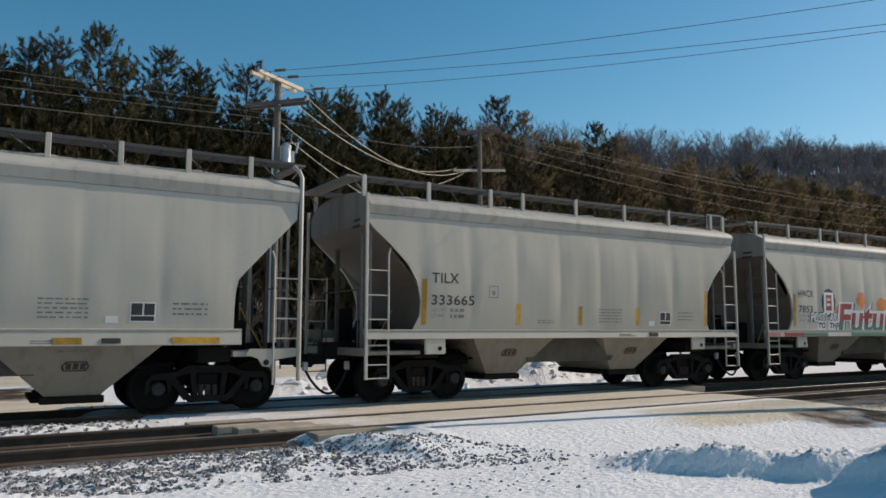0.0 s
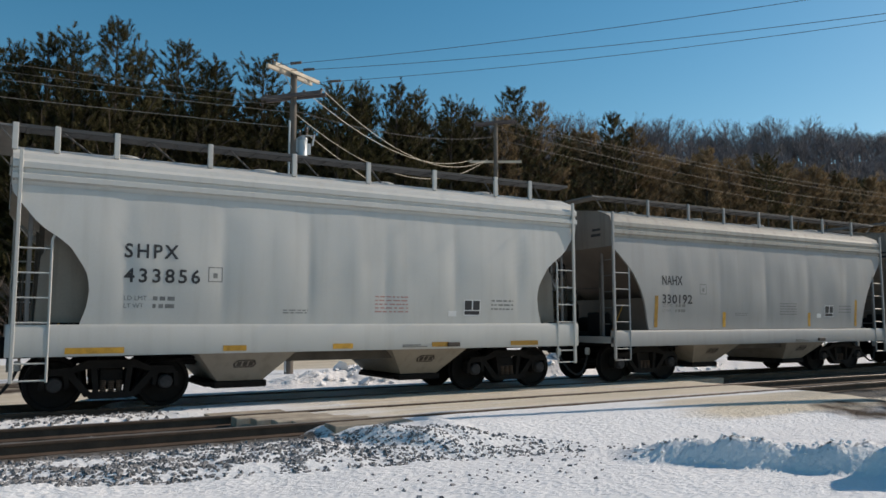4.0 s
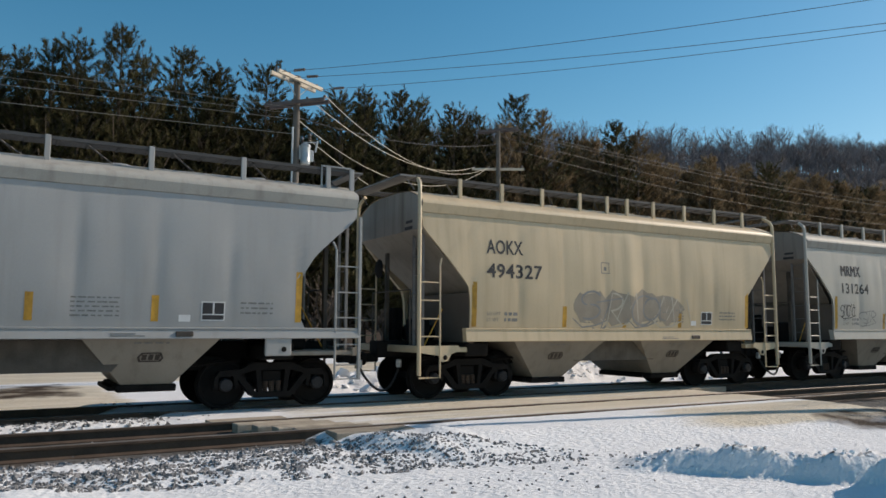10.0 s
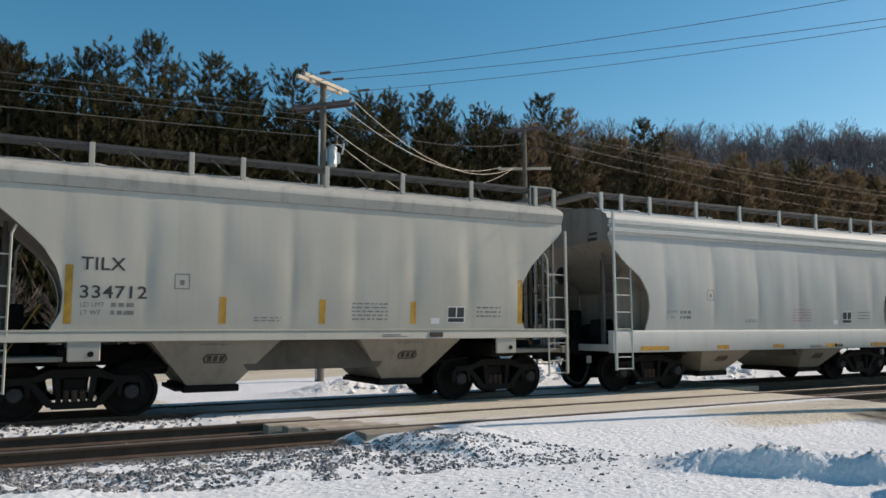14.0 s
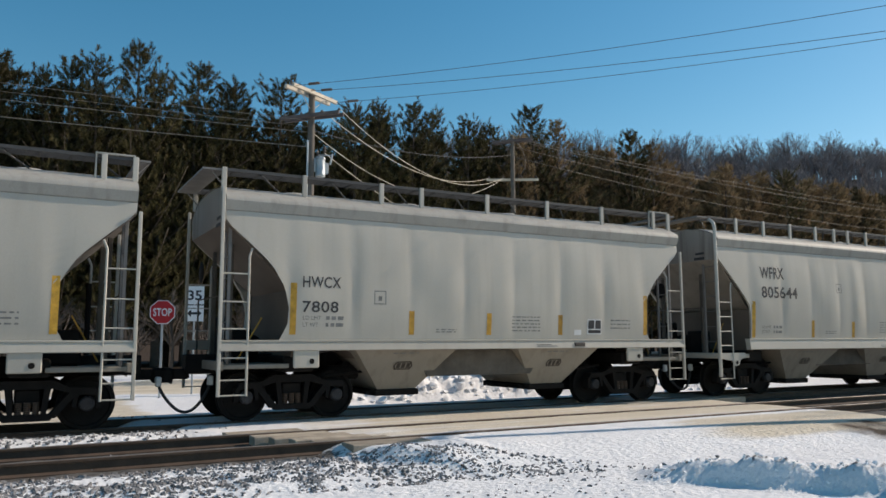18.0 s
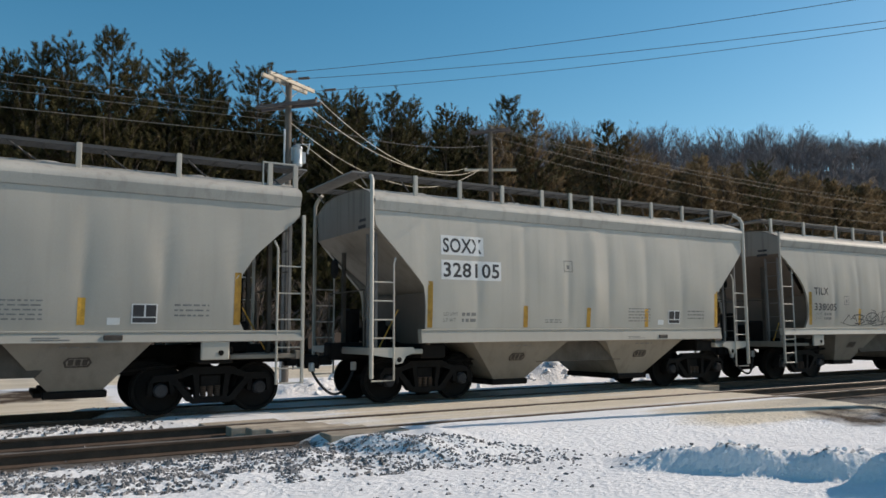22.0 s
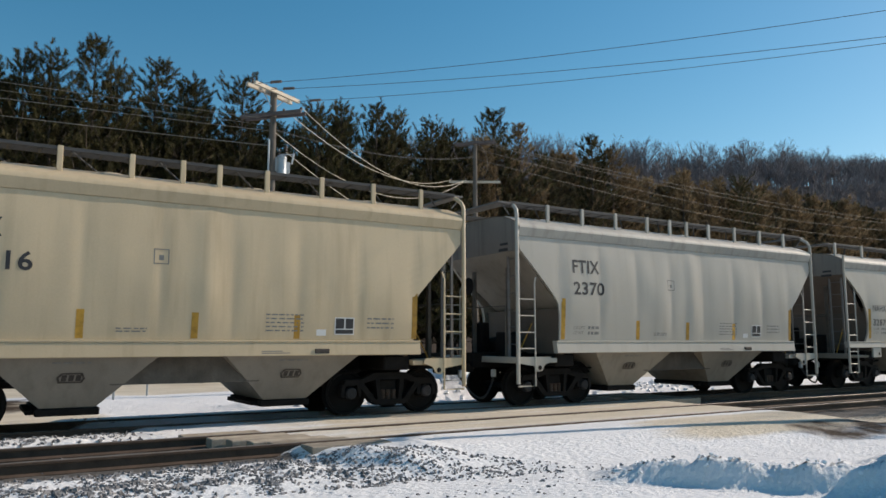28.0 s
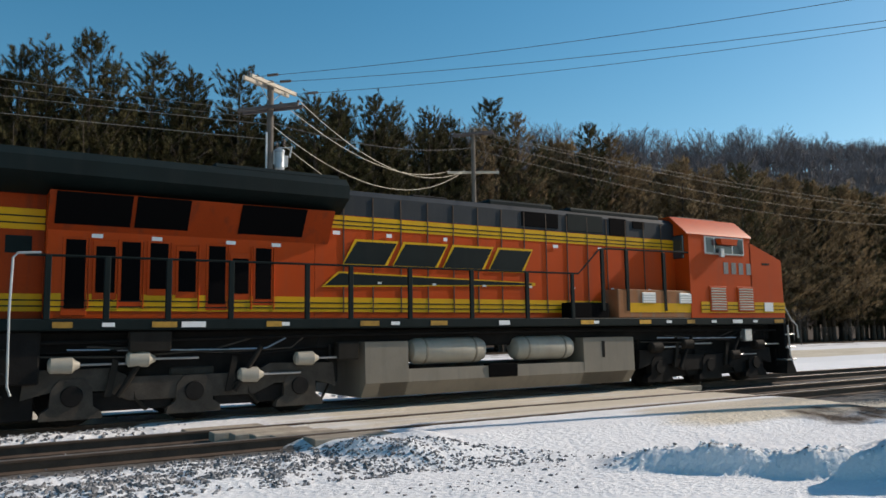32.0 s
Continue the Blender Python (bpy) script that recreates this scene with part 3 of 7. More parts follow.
part("conduit", Geo().tube((8.57, 9.92, -0.2), (8.57, 9.92, 8.6), 0.035, 8), GALV, pole1, "grey riser conduit strapped to the pole")
part("arm_brace", Geo().rod([(8.2, 9.7, 10.28), (8.7, 9.98, 9.7), (9.3, 10.35, 10.28)], 0.02, 5), GALV, pole1)
pole2 = utility_pole(*P2, 13.3, "weathered wooden utility pole with a crossarm against the pines")
low2 = crossarm(pole2, P2, (1.48, -1.7), 1.2, 13.0, ARMDARK, "dark_crossarm", 0.17)
mid2 = crossarm(pole2, P2, (0.85, -0.5), 1.5, 10.75, ARMWOOD, "lower_crossarm")
part("switch_loop", Geo().rod([(24.4 + 0.9 * math.sin(a / 3), 20.2, 11.9 + 1.1 * math.cos(a / 3)) for a in range(1, 10)], 0.015, 5), WIRED, pole2)
pole3 = utility_pole(*P3, 10.2, "wooden utility pole beside the road")
top3 = crossarm(pole3, P3, (2.06, 1.22), 1.2, 10.0, ARMDARK)
for k in (0, 1, 3):
    e = top3[k]
    wire(top1[k] - Vector((0, 0, 0.2)), (e.x, e.y, e.z - (0.26, 0.76, 0.56, 0.36)[k]), 0.25, 0.009, WIRED, "thin dark overhead wire crossing the tracks")
for k in (0, 1, 3):
    a, b = top1[k] - Vector((0, 0, 0.2)), Vector((top3[k].x, top3[k].y, top3[k].z - (0.26, 0.76, 0.56, 0.36)[k] - 0.7))
    d = (b - a).normalized()
    g = Geo()
    for i in range(5):
        g.tube(a + d * (0.75 + 0.09 * i), a + d * (0.80 + 0.09 * i), 0.06, 8, 0.035)
    part("strain_insulator", g, PORCELAIN, pole1, "row of dark porcelain discs")
for a, b, sag in ((low1[3], mid2[1], 1.35), (low1[2], mid2[0], 1.1), (Vector((8.72, 10.0, 8.95)), mid2[1], 1.7), (Vector((9.2, 9.9, 8.2)), Vector((24.4, 20.2, 7.0)), 0.9)):
    wire(a, b - Vector((0, 0, 0.12)), sag, 0.014, ARMWOOD, "pale sagging overhead cable between poles")
for z0, b1, c1 in ((13.2, -0.0149, 0.000547), (13.1, -0.0264, 0.000675), (12.7, -0.0545, 0.00107), (12.1, -0.0631, 0.00109)):
    run_of = [(24.4 + 0.994 * s, 20.2 + 0.106 * s, z0 + b1 * s + c1 * s * s) for s in range(0, 97, 4)]
    tagged(new("power_line", mesh_of("power_line", Geo().rod(run_of, 0.012, 6), WIRE, 180)), "pale overhead wire running along the highway", "power line", "overhead wires")
for z0, z1, r in ((9.34, 14.4, 0.007), (9.12, 13.75, 0.006), (8.92, 13.1, 0.009), (8.38, 12.4, 0.011)):
    wire((8.66, 10.0, z0), (-60, 22, z1), 0.8, r, WIRE, "pale overhead wire in front of the pines")
wire((8.72, 10, 9.0), (24.4, 20.2, 12.2), 0.5, 0.012, WIRED, "thin dark overhead wire in front of the pines")


def flat(pts, m, thick):
    """A plate with its outline in x and z, facing -y, put in place by m."""
    return Geo().prism(pts, -thick / 2, thick / 2).moved(m)


def stop_sign(x, y, zc, turn):
    s = thing("stop_sign", "red octagonal stop sign on a pale steel post", "stop sign")
    m = pose(x, y, zc, 0, 0, turn)
    part("post", Geo().box(-0.035, 0.035, 0.02, 0.06, ground_z(x, y) - zc - 0.3, 0.35, 0.005).moved(m), GALV, s)
    octo = [(0.405 * math.cos(math.radians(22.5 + 45 * i)), 0.405 * math.sin(math.radians(22.5 + 45 * i))) for i in range(8)]
    b = part("border", flat(octo, m, 0.012), SIGNWHITE, s, "white border")
    part("face", flat([(a * 0.93, c * 0.93) for a, c in octo], m @ pose(0, -0.008, 0), 0.006), SIGNRED, b, "red face")
    t = text_geo("STOP", 0.25, 0.02, width=0.56)
    part("letters", t.moved(m @ pose(-0.28, -0.014, -0.125)), SIGNWHITE, b, "white letters STOP", smooth=0)


def route_sign(x, y, zt, turn):
    s = thing("route_sign", "white route marker 35 above a double arrow plate", "road sign")
    m = pose(x, y, zt, 0, 0, turn)
    part("post", Geo().box(-0.03, 0.03, 0.015, 0.055, ground_z(x, y) - zt - 0.3, -0.05, 0.005).moved(m), GALV, s)
    for z0, z1, nm in ((-0.62, 0.0, "route_plate"), (-1.2, -0.66, "arrow_plate")):
        b = part(nm, flat([(-0.305, z0), (0.305, z0), (0.305, z1), (-0.305, z1)], m, 0.01), SIGNWHITE, s)
        if nm == "route_plate":
            part("route_number", text_geo("35", 0.34, 0.02, width=0.46).moved(m @ pose(-0.23, -0.009, -0.48)), INK, b, "black digits 35", smooth=0)
        else:
            part("arrow", flat([(-0.24, -0.93), (-0.1, -0.8), (-0.1, -0.89), (0.1, -0.89), (0.1, -0.8), (0.24, -0.93), (0.1, -1.06), (0.1, -0.97), (-0.1, -0.97), (-0.1, -1.06)], m @ pose(0, -0.008, 0), 0.004), INK, b, "black double arrow")


stop_sign(3.9, 9.9, 2.42, -12)
route_sign(5.17, 11.45, 3.38, -16)


def fire_hydrant(x, y):
    z = ground_z(x, y) - 0.5
    h = thing("fire_hydrant", "faded red fire hydrant half buried in ploughed snow", "fire hydrant")
    part("barrel", Geo().lathe([(0.16, 0), (0.16, 0.05), (0.115, 0.07), (0.11, 0.5), (0.155, 0.52), (0.155, 0.57), (0.12, 0.6), (0.11, 0.68), (0.07, 0.75), (0.03, 0.77), (0.03, 0.82)], 20, "z", (x, y, z)), HYDRANT, h)
    for d in (-1, 1):
        part("outlet_cap", Geo().lathe([(0.06, 0.1), (0.06, 0.15), (0.07, 0.16), (0.07, 0.2), (0.03, 0.21), (0.025, 0.24)], 12, "x").moved(Matrix.Translation((x, y, z + 0.42)) @ Matrix.Rotation(0 if d > 0 else math.pi, 4, "Z")), HYDRANT, h)


fire_hydrant(10.95, -9.72)


# ---- trees ----
def pine_parts(seed, height, brown, dense=True):
    """A white pine: trunk, whorls of upswept boughs of uneven length, and needle tufts on their outer ends."""
    rnd = random.Random(seed)
    tr, cr = Geo(), Geo()
    lean = Vector((rnd.uniform(-0.5, 0.5), rnd.uniform(-0.5, 0.5), 0))

    def stem(z):
        return Vector((0, 0, z)) + lean * (z / height) ** 2

    for i in range(9):
        a, b = -0.4 + (height + 0.4) * i / 9, -0.4 + (height + 0.4) * (i + 1) / 9
        tr.tube(stem(a), stem(b), 0.27 * (1 - i / 9) + 0.02, 7, 0.27 * (1 - (i + 1) / 9) + 0.02)
    size = 1.0 if dense else 1.6

    def tuft(c, ax, count, spread_by):
        e1 = ax.orthogonal().normalized()
        e2 = ax.cross(e1)
        for _ in range(count):
            th, f = rnd.uniform(0, 6.283), rnd.random()
            o = e1 * math.cos(th) + e2 * math.sin(th)
            p = c + ax * (spread_by * (f * 1.5 - 0.5)) + o * (0.1 * spread_by * rnd.random())
            d = (ax * rnd.uniform(0.35, 1.1) + o * rnd.uniform(0.5, 1.0)).normalized()
            ln = rnd.uniform(0.17, 0.33) * size * (1.15 - 0.4 * f)
            w = d.cross(o + ax * 0.3).normalized() * (0.016 * size)
            n = len(cr.v)
            cr.v += [tuple(p - w), tuple(p + w), tuple(p + d * ln)]
            cr.f.append((n, n + 1, n + 2))

    girth, power = rnd.uniform(5.0, 6.6), rnd.uniform(0.72, 0.92)
    lobe, turn = rnd.uniform(0.1, 0.35), rnd.uniform(0, 6.28)
    z = height * rnd.uniform(0.07, 0.13)
    while z < height * 0.975:
        t = z / height
        reach = girth * (1 - t) ** power + 0.3
        reach *= rnd.uniform(0.7, 1.12)
        count = rnd.randint(5, 7)
        a0 = rnd.uniform(0, 6.28)
        for k in range(count):
            if rnd.random() < 0.14:
                continue
            a = a0 + 6.283 * k / count + rnd.uniform(-0.3, 0.3)
            r = reach * rnd.uniform(0.6, 1.15) * (1 + lobe * math.sin(a * 2 + turn))
            rise, curl = rnd.uniform(0.0, 0.35) + 0.95 * t ** 4, rnd.uniform(0.15, 0.4)
            out, side, base = Vector((math.cos(a), math.sin(a), 0)), Vector((-math.sin(a), math.cos(a), 0)), stem(z)

            def bough(f):
                return base + out * (r * f) + Vector((0, 0, r * (rise * f + curl * f * f)))

            tr.rod([bough(f) for f in (0, 0.35, 0.7, 1.0)], 0.022 * (1.5 - t), 3)
            n = max(3, int(r * (2.6 if dense else 1.9) + 1.5))
            for j in range(n):
                f = 0.34 + 0.66 * (j + rnd.random()) / n
                wide = min(1.2, 0.3 * r) * (1.25 - f) + 0.08
                c = bough(f) + side * rnd.uniform(-wide, wide) * 1.6 + Vector((0, 0, rnd.uniform(-0.05, 0.12)))
                ax = (out * rnd.uniform(0.3, 0.9) + side * rnd.gauss(0, 0.4) + Vector((0, 0, rnd.uniform(0.45, 1.1)))).normalized()
                tuft(c, ax, int(rnd.uniform(38, 62) if dense else rnd.uniform(22, 36)), rnd.uniform(0.28, 0.5) * (1 - 0.25 * t))
        z += rnd.uniform(0.42, 0.8) * (1.2 - 0.5 * t)
    for k in range(4):
        tuft(stem(height * (0.955 + 0.012 * k)), (Vector((rnd.gauss(0, 0.2), rnd.gauss(0, 0.2), 1))).normalized(), 26, 0.32)
    mt = bpy.data.meshes.new("trunk")
    mt.from_pydata(tr.v, [], tr.f)
    mt.materials.append(BARK)
    mt.shade_smooth()
    mc = bpy.data.meshes.new("crown")
    mc.from_pydata(cr.v, [], cr.f)
    mc.materials.append(BROWNNEEDLE if brown else NEEDLE)
    return mt, mc


PINES = [pine_parts(i, 20.0, False) for i in range(6)] + [pine_parts(20 + i, 20.0, True) for i in range(3)] + [pine_parts(40 + i, 20.0, i == 2, False) for i in range(3)]


def pine(x, y, height, i, brown=False, back=False):
    t = thing("pine_tree", "bronzed winter pine at the wood's edge" if brown else "tall dark green white pine with ragged crown", "tree", "pine wood", at=pose(x, y, ground_z(x, y), 0, 0, (i * 77) % 360))
    k = height / 20.0
    t.scale = (k * 1.0, k * 1.0, k)
    mt, mc = PINES[(11 if brown else 9 + i % 2)] if back else PINES[6 + i % 3] if brown else PINES[i % 6]
    part("trunk", mt, None, t)
    part("crown", mc, None, t)


rt = random.Random(12)
TOPS = ((-6, 20.5), (-2, 21), (1, 20.2), (1.9, 21.2), (4, 21.3), (6.4, 23.4), (8.2, 21.4), (10.3, 22.4), (12.3, 21), (13.6, 21.7), (16.7, 22.2), (19.5, 19.5), (22.9, 21), (25.1, 21.7), (28, 22.2), (30.7, 22), (33.3, 21.3),
        (36.3, 21.6), (38.4, 20.8), (41.7, 23.8), (43.7, 22.8), (46.1, 20.3), (49.5, 19.5), (52.4, 23), (55.5, 22.2))
ti = 0
for x, top in TOPS:
    pine(x, 41 + rt.uniform(-0.8, 0.8), top * 0.99, ti, x > 38 and ti % 2 == 0)
    ti += 1
x = 59.0
while x < 190:
    pine(x, 41 + rt.uniform(-1.2, 1.2), 20.9 + rt.uniform(-1.5, 0.6), ti, rt.random() < 0.88, x > 88)
    ti += 1
    x += rt.uniform(2.4, 4.2)
for row, dx, drop, until in ((43.2, 1.9, 0.1, 150), (46.8, 2.6, 0.9, 150), (50.5, 2.3, 1.6, 75)):
    x = -12.0 + row * 0.1
    while x < until:
        pine(x + rt.uniform(-0.8, 0.8), row + rt.uniform(-0.8, 0.8), 20.6 - drop + rt.uniform(-1.8, 0.8), ti, x > 40 and rt.random() < 0.75, True)
        ti += 1
        x += dx * rt.uniform(0.8, 1.25)


def bare_tree(rnd, height, forks=3, stout=1.0):
    """Vertices and triangles of a leafless hardwood: trunk, spreading limbs and a rounded haze of twigs."""
    v, f = [], []

    def stick(p, q, r0, r1):
        d = (q - p).normalized()
        a = d.orthogonal().normalized()
        b = d.cross(a)
        n = len(v)
        for c, r in ((p, r0), (q, r1)):
            v.extend([tuple(c + a * r), tuple(c - a * r * 0.5 + b * r * 0.87), tuple(c - a * r * 0.5 - b * r * 0.87)])
        f.extend([(n, n + 1, n + 4), (n, n + 4, n + 3), (n + 1, n + 2, n + 5), (n + 1, n + 5, n + 4), (n + 2, n, n + 3), (n + 2, n + 3, n + 5)])

    def grow(p, d, length, r, depth):
        q = p + d * length
        if depth == 0:
            s = d.orthogonal().normalized() * max(r, 0.02)
            n = len(v)
            v.extend([tuple(p - s), tuple(p + s), tuple(q)])
            f.append((n, n + 1, n + 2))
            return
        stick(p, q, r, r * 0.6)
        for k in range(4 if depth > 1 else 6):
            e = (d + Vector((rnd.gauss(0, 0.42), rnd.gauss(0, 0.42), rnd.gauss(0.06, 0.25)))).normalized()
            grow(p.lerp(q, rnd.uniform(0.4, 1.0) if k else 1.0), e, length * rnd.uniform(0.5, 0.75), r * 0.5, depth - 1)

    fork = Vector((0, 0, height * rnd.uniform(0.26, 0.4)))
    stick(Vector((0, 0, -0.5)), fork, height * 0.016 * stout, height * 0.012 * stout)
    for k in range(6):
        a, lean = 6.283 * k / 6 + rnd.uniform(-0.4, 0.4), rnd.uniform(0.15, 1.15)
        grow(fork * rnd.uniform(0.75, 1.0), Vector((math.cos(a) * lean, math.sin(a) * lean, 1.0)).normalized(), height * rnd.uniform(0.22, 0.31), height * 0.008 * stout, forks)
    v = np.array(v)
    # draws stray twigs in to a rounded crown
    mid = np.array([0, 0, height * 0.6])
    q = np.sqrt(((v - mid) ** 2 / (np.array([0.36, 0.36, 0.4]) * height) ** 2).sum(1))
    far = (q > 0.8) & (v[:, 2] > height * 0.42)
    v[far] = mid + (v[far] - mid) * ((0.8 + 0.35 * (q[far] - 0.8)) / q[far])[:, None]
    return v, np.array(f)


def hill_wood():
    rnd = random.Random(31)
    kinds = [bare_tree(rnd, 16.0) for _ in range(6)] + [bare_tree(rnd, 15.0, 2, 1.6) for _ in range(4)]
    vs, fs, n = [], [], 0
    spots = []
    for i in range(1300):
        spots.append((rnd.uniform(110, 480), rnd.uniform(95, 190), rnd.uniform(0.8, 1.25), 6 + i % 4))
    for i in range(190):
        spots.append((rnd.uniform(110, 500), rnd.uniform(172, 205), rnd.uniform(1.0, 1.6), i % 6))
    for x, y, k, i in spots:
        v, f = kinds[i]
        a = rnd.uniform(0, 6.28)
        m = np.array([[math.cos(a), -math.sin(a), 0], [math.sin(a), math.cos(a), 0], [0, 0, 1]]) * k
        vs.append(v @ m.T + np.array([x, y, ground_z(x, y) - 0.3]))
        fs.append(f + n)
        n += len(v)
    me = bpy.data.meshes.new("hill_wood")
    me.from_pydata(np.concatenate(vs).tolist(), [], np.concatenate(fs).tolist())
    me.materials.append(TWIG)
    return me


tagged(new("bare_hill_wood", hill_wood()), "leafless grey hardwoods covering the far bluff", "wood", kind="stuff")


def brush():
    """Leafless brush at the foot of the pines and by the highway."""
    rnd = random.Random(8)
    kinds = [bare_tree(rnd, 5.0, 2) for _ in range(3)]
    vs, fs, n = [], [], 0
    for i in range(60):
        x, y = rnd.uniform(-6, 14), rnd.uniform(16, 38)
        if i > 34:
            x, y = rnd.uniform(14, 90), rnd.uniform(33, 39)
        v, f = kinds[rnd.randrange(3)]
        k, a = rnd.uniform(0.5, 1.2), rnd.uniform(0, 6.28)
        m = np.array([[math.cos(a), -math.sin(a), 0], [math.sin(a), math.cos(a), 0], [0, 0, 1]]) * k
        vs.append(v @ m.T + np.array([x, y, ground_z(x, y) - 0.1]))
        fs.append(f + n)
        n += len(v)
    me = bpy.data.meshes.new("brush")
    me.from_pydata(np.concatenate(vs).tolist(), [], np.concatenate(fs).tolist())
    me.materials.append(BRUSHWOOD)
    return me


def roadside_tree(x, y, height, seed):
    v, f = bare_tree(random.Random(seed), height)
    me = bpy.data.meshes.new("roadside_tree")
    me.from_pydata((v + np.array([x, y, ground_z(x, y)])).tolist(), [], f.tolist())
    me.materials.append(BARK)
    tagged(new("roadside_tree", me), "leafless tree beside the road, casting streaks of shade", "tree")


roadside_tree(29.0, -7.9, 10.5, 5)
tagged(new("roadside_brush", brush()), "leafless brush along the highway and the pines", "brush", kind="stuff")


# ---- the covered hoppers ----
HALF = 5.72                     # from a car's middle to the foot of its end ladder


def truck_proto():
    """A three-piece freight truck: bolster, cast side frames, spring nests and two wheelsets."""
    t = part("truck", Geo().box(-0.2, 0.2, -1.0, 1.0, 0.42, 0.72, 0.03).box(-0.1, 0.1, -0.35, 0.35, 0.7, 0.92, 0.02).box(-0.75, -0.62, -0.75, 0.75, 0.36, 0.5, 0.02).box(0.62, 0.75, -0.75, 0.75, 0.36, 0.5, 0.02), IRON, None, "black cast-iron truck with two wheelsets")
    g = Geo()
    y0, y1 = -0.09, 0.09
    g.prism([(-1.08, 0.60), (-1.02, 0.72), (-0.62, 0.74), (-0.38, 0.86), (0.38, 0.86), (0.62, 0.74), (1.02, 0.72), (1.08, 0.60), (0.70, 0.62), (0.36, 0.72), (-0.36, 0.72), (-0.70, 0.62)], y0, y1)
    g.prism([(-0.34, 0.20), (0.34, 0.20), (0.42, 0.31), (-0.42, 0.31)], y0, y1)
    for s in (-1, 1):
        g.prism([(s * 0.74, 0.64), (s * 0.60, 0.64), (s * 0.26, 0.24), (s * 0.42, 0.24)], y0, y1)
        g.prism([(s * 0.28, 0.30), (s * 0.20, 0.30), (s * 0.24, 0.74), (s * 0.34, 0.74)], y0, y1)
        g.prism([(s * 1.10, 0.62), (s * 1.12, 0.38), (s * 1.04, 0.38), (s * 1.02, 0.62)], y0, y1)
        g.prism([(s * 0.76, 0.62), (s * 0.72, 0.38), (s * 0.66, 0.42), (s * 0.68, 0.62)], y0, y1)
    frame_mesh = mesh_of("side_frame", g, IRON)
    sp = Geo()
    sp.lathe([(0.045 + 0.014 * (k % 2), 0.31 + k * 0.0165) for k in range(13)], 10, "z")
    spring_mesh = mesh_of("coil_spring", sp, RUST)
    cap = Geo()
    cap.lathe([(0.10, -0.06), (0.125, -0.03), (0.125, 0.06)], 16, "y")
    for i in range(3):
        a = i * 2.09
        cap.lathe([(0.02, -0.075), (0.02, -0.05)], 6, "y", (0.06 * math.cos(a), 0, 0.06 * math.sin(a)))
    cap_mesh = mesh_of("bearing_cap", cap, CAPSTEEL)
    for s in (-1, 1):
        f = part("side_frame", frame_mesh, None, t, at=pose(0, s * 1.0, 0))
        for x in (-0.13, 0.0, 0.13):
            part("coil_spring", spring_mesh, None, t, at=pose(x, s * 1.0, 0))
        for x in (-0.89, 0.89):
            part("bearing_cap", cap_mesh, None, t, at=pose(x, s * 1.06, 0.457, 0, 0, 0 if s < 0 else 180))
    w = Geo()
    for s in (-1, 1):
        prof = [(0.08, 0.66), (0.11, 0.66), (0.13, 0.72), (0.35, 0.715), (0.385, 0.69), (0.482, 0.685), (0.482, 0.712), (0.46, 0.725), (0.456, 0.82), (0.40, 0.825), (0.38, 0.785), (0.14, 0.765), (0.12, 0.84), (0.085, 0.84)]
        w.lathe([(r, s * y) for r, y in prof], 36, "y")
    w.tube((0, -1.05, 0), (0, 1.05, 0), 0.08, 12)
    wheel_mesh = mesh_of("wheelset", w, WHEEL)
    for x in (-0.89, 0.89):
        part("wheelset", wheel_mesh, None, t, "steel wheelset with worn bright treads", at=pose(x, 0, 0.457))
    return t


TRUCK = truck_proto()
SPEC = {
    # cut: the side sheet's end, (u, z) from top to bottom; sill: z0, z1, first u; fascia: foot; hop: z top; text: u, z of mark and number, height
    "T": dict(cut=((0.05, 3.9), (0.06, 3.68), (0.5, 3.3), (0.93, 2.9), (1.18, 2.5), (1.27, 2.12), (1.25, 1.8), (1.1, 1.52)), sill=(1.32, 1.52, 0.0), eave=4.2, foot=3.88, hop=(1.34, 2.3, 0.5), text=(1.52, 2.51, 2.04, 0.215), panels=9, seam=0.0),
    "C": dict(cut=((0.05, 4.0), (0.09, 3.62), (0.6, 3.08), (1.19, 2.44), (1.24, 2.2), (1.25, 1.9), (1.25, 1.56), (1.25, 1.5)), sill=(1.24, 1.53, 1.12), eave=4.28, foot=3.95, hop=(1.26, 2.7, 0.38), text=(1.66, 3.16, 2.63, 0.32), panels=9, seam=0.05),
    "B": dict(cut=((-0.12, 3.75), (-0.1, 3.6), (0.3, 3.08), (0.74, 2.78), (1.02, 2.35), (1.08, 2.07), (1.04, 1.75), (0.95, 1.47)), sill=(0.95, 1.47, -0.1), eave=4.26, foot=3.72, hop=(0.97, 1.85, 0.4), text=(1.6, 2.6, 2.18, 0.25), panels=7, seam=0.02),
    "D": dict(cut=((0.0, 3.6), (0.0, 3.36), (0.58, 2.76), (0.84, 2.35), (0.99, 2.0), (1.08, 1.7), (1.14, 1.45), (1.17, 1.3)), sill=(0.9, 1.29, 0.0), eave=4.12, foot=3.58, hop=(0.95, 1.9, 0.4), text=(1.62, 2.44, 1.96, 0.24), panels=6, seam=0.0),
}
LENGTH = 2 * HALF
# wagons of one kind that differ in their dents
for twin in ("Ta", "Tb", "Ca"):
    SPEC[twin] = dict(SPEC[twin[0]])


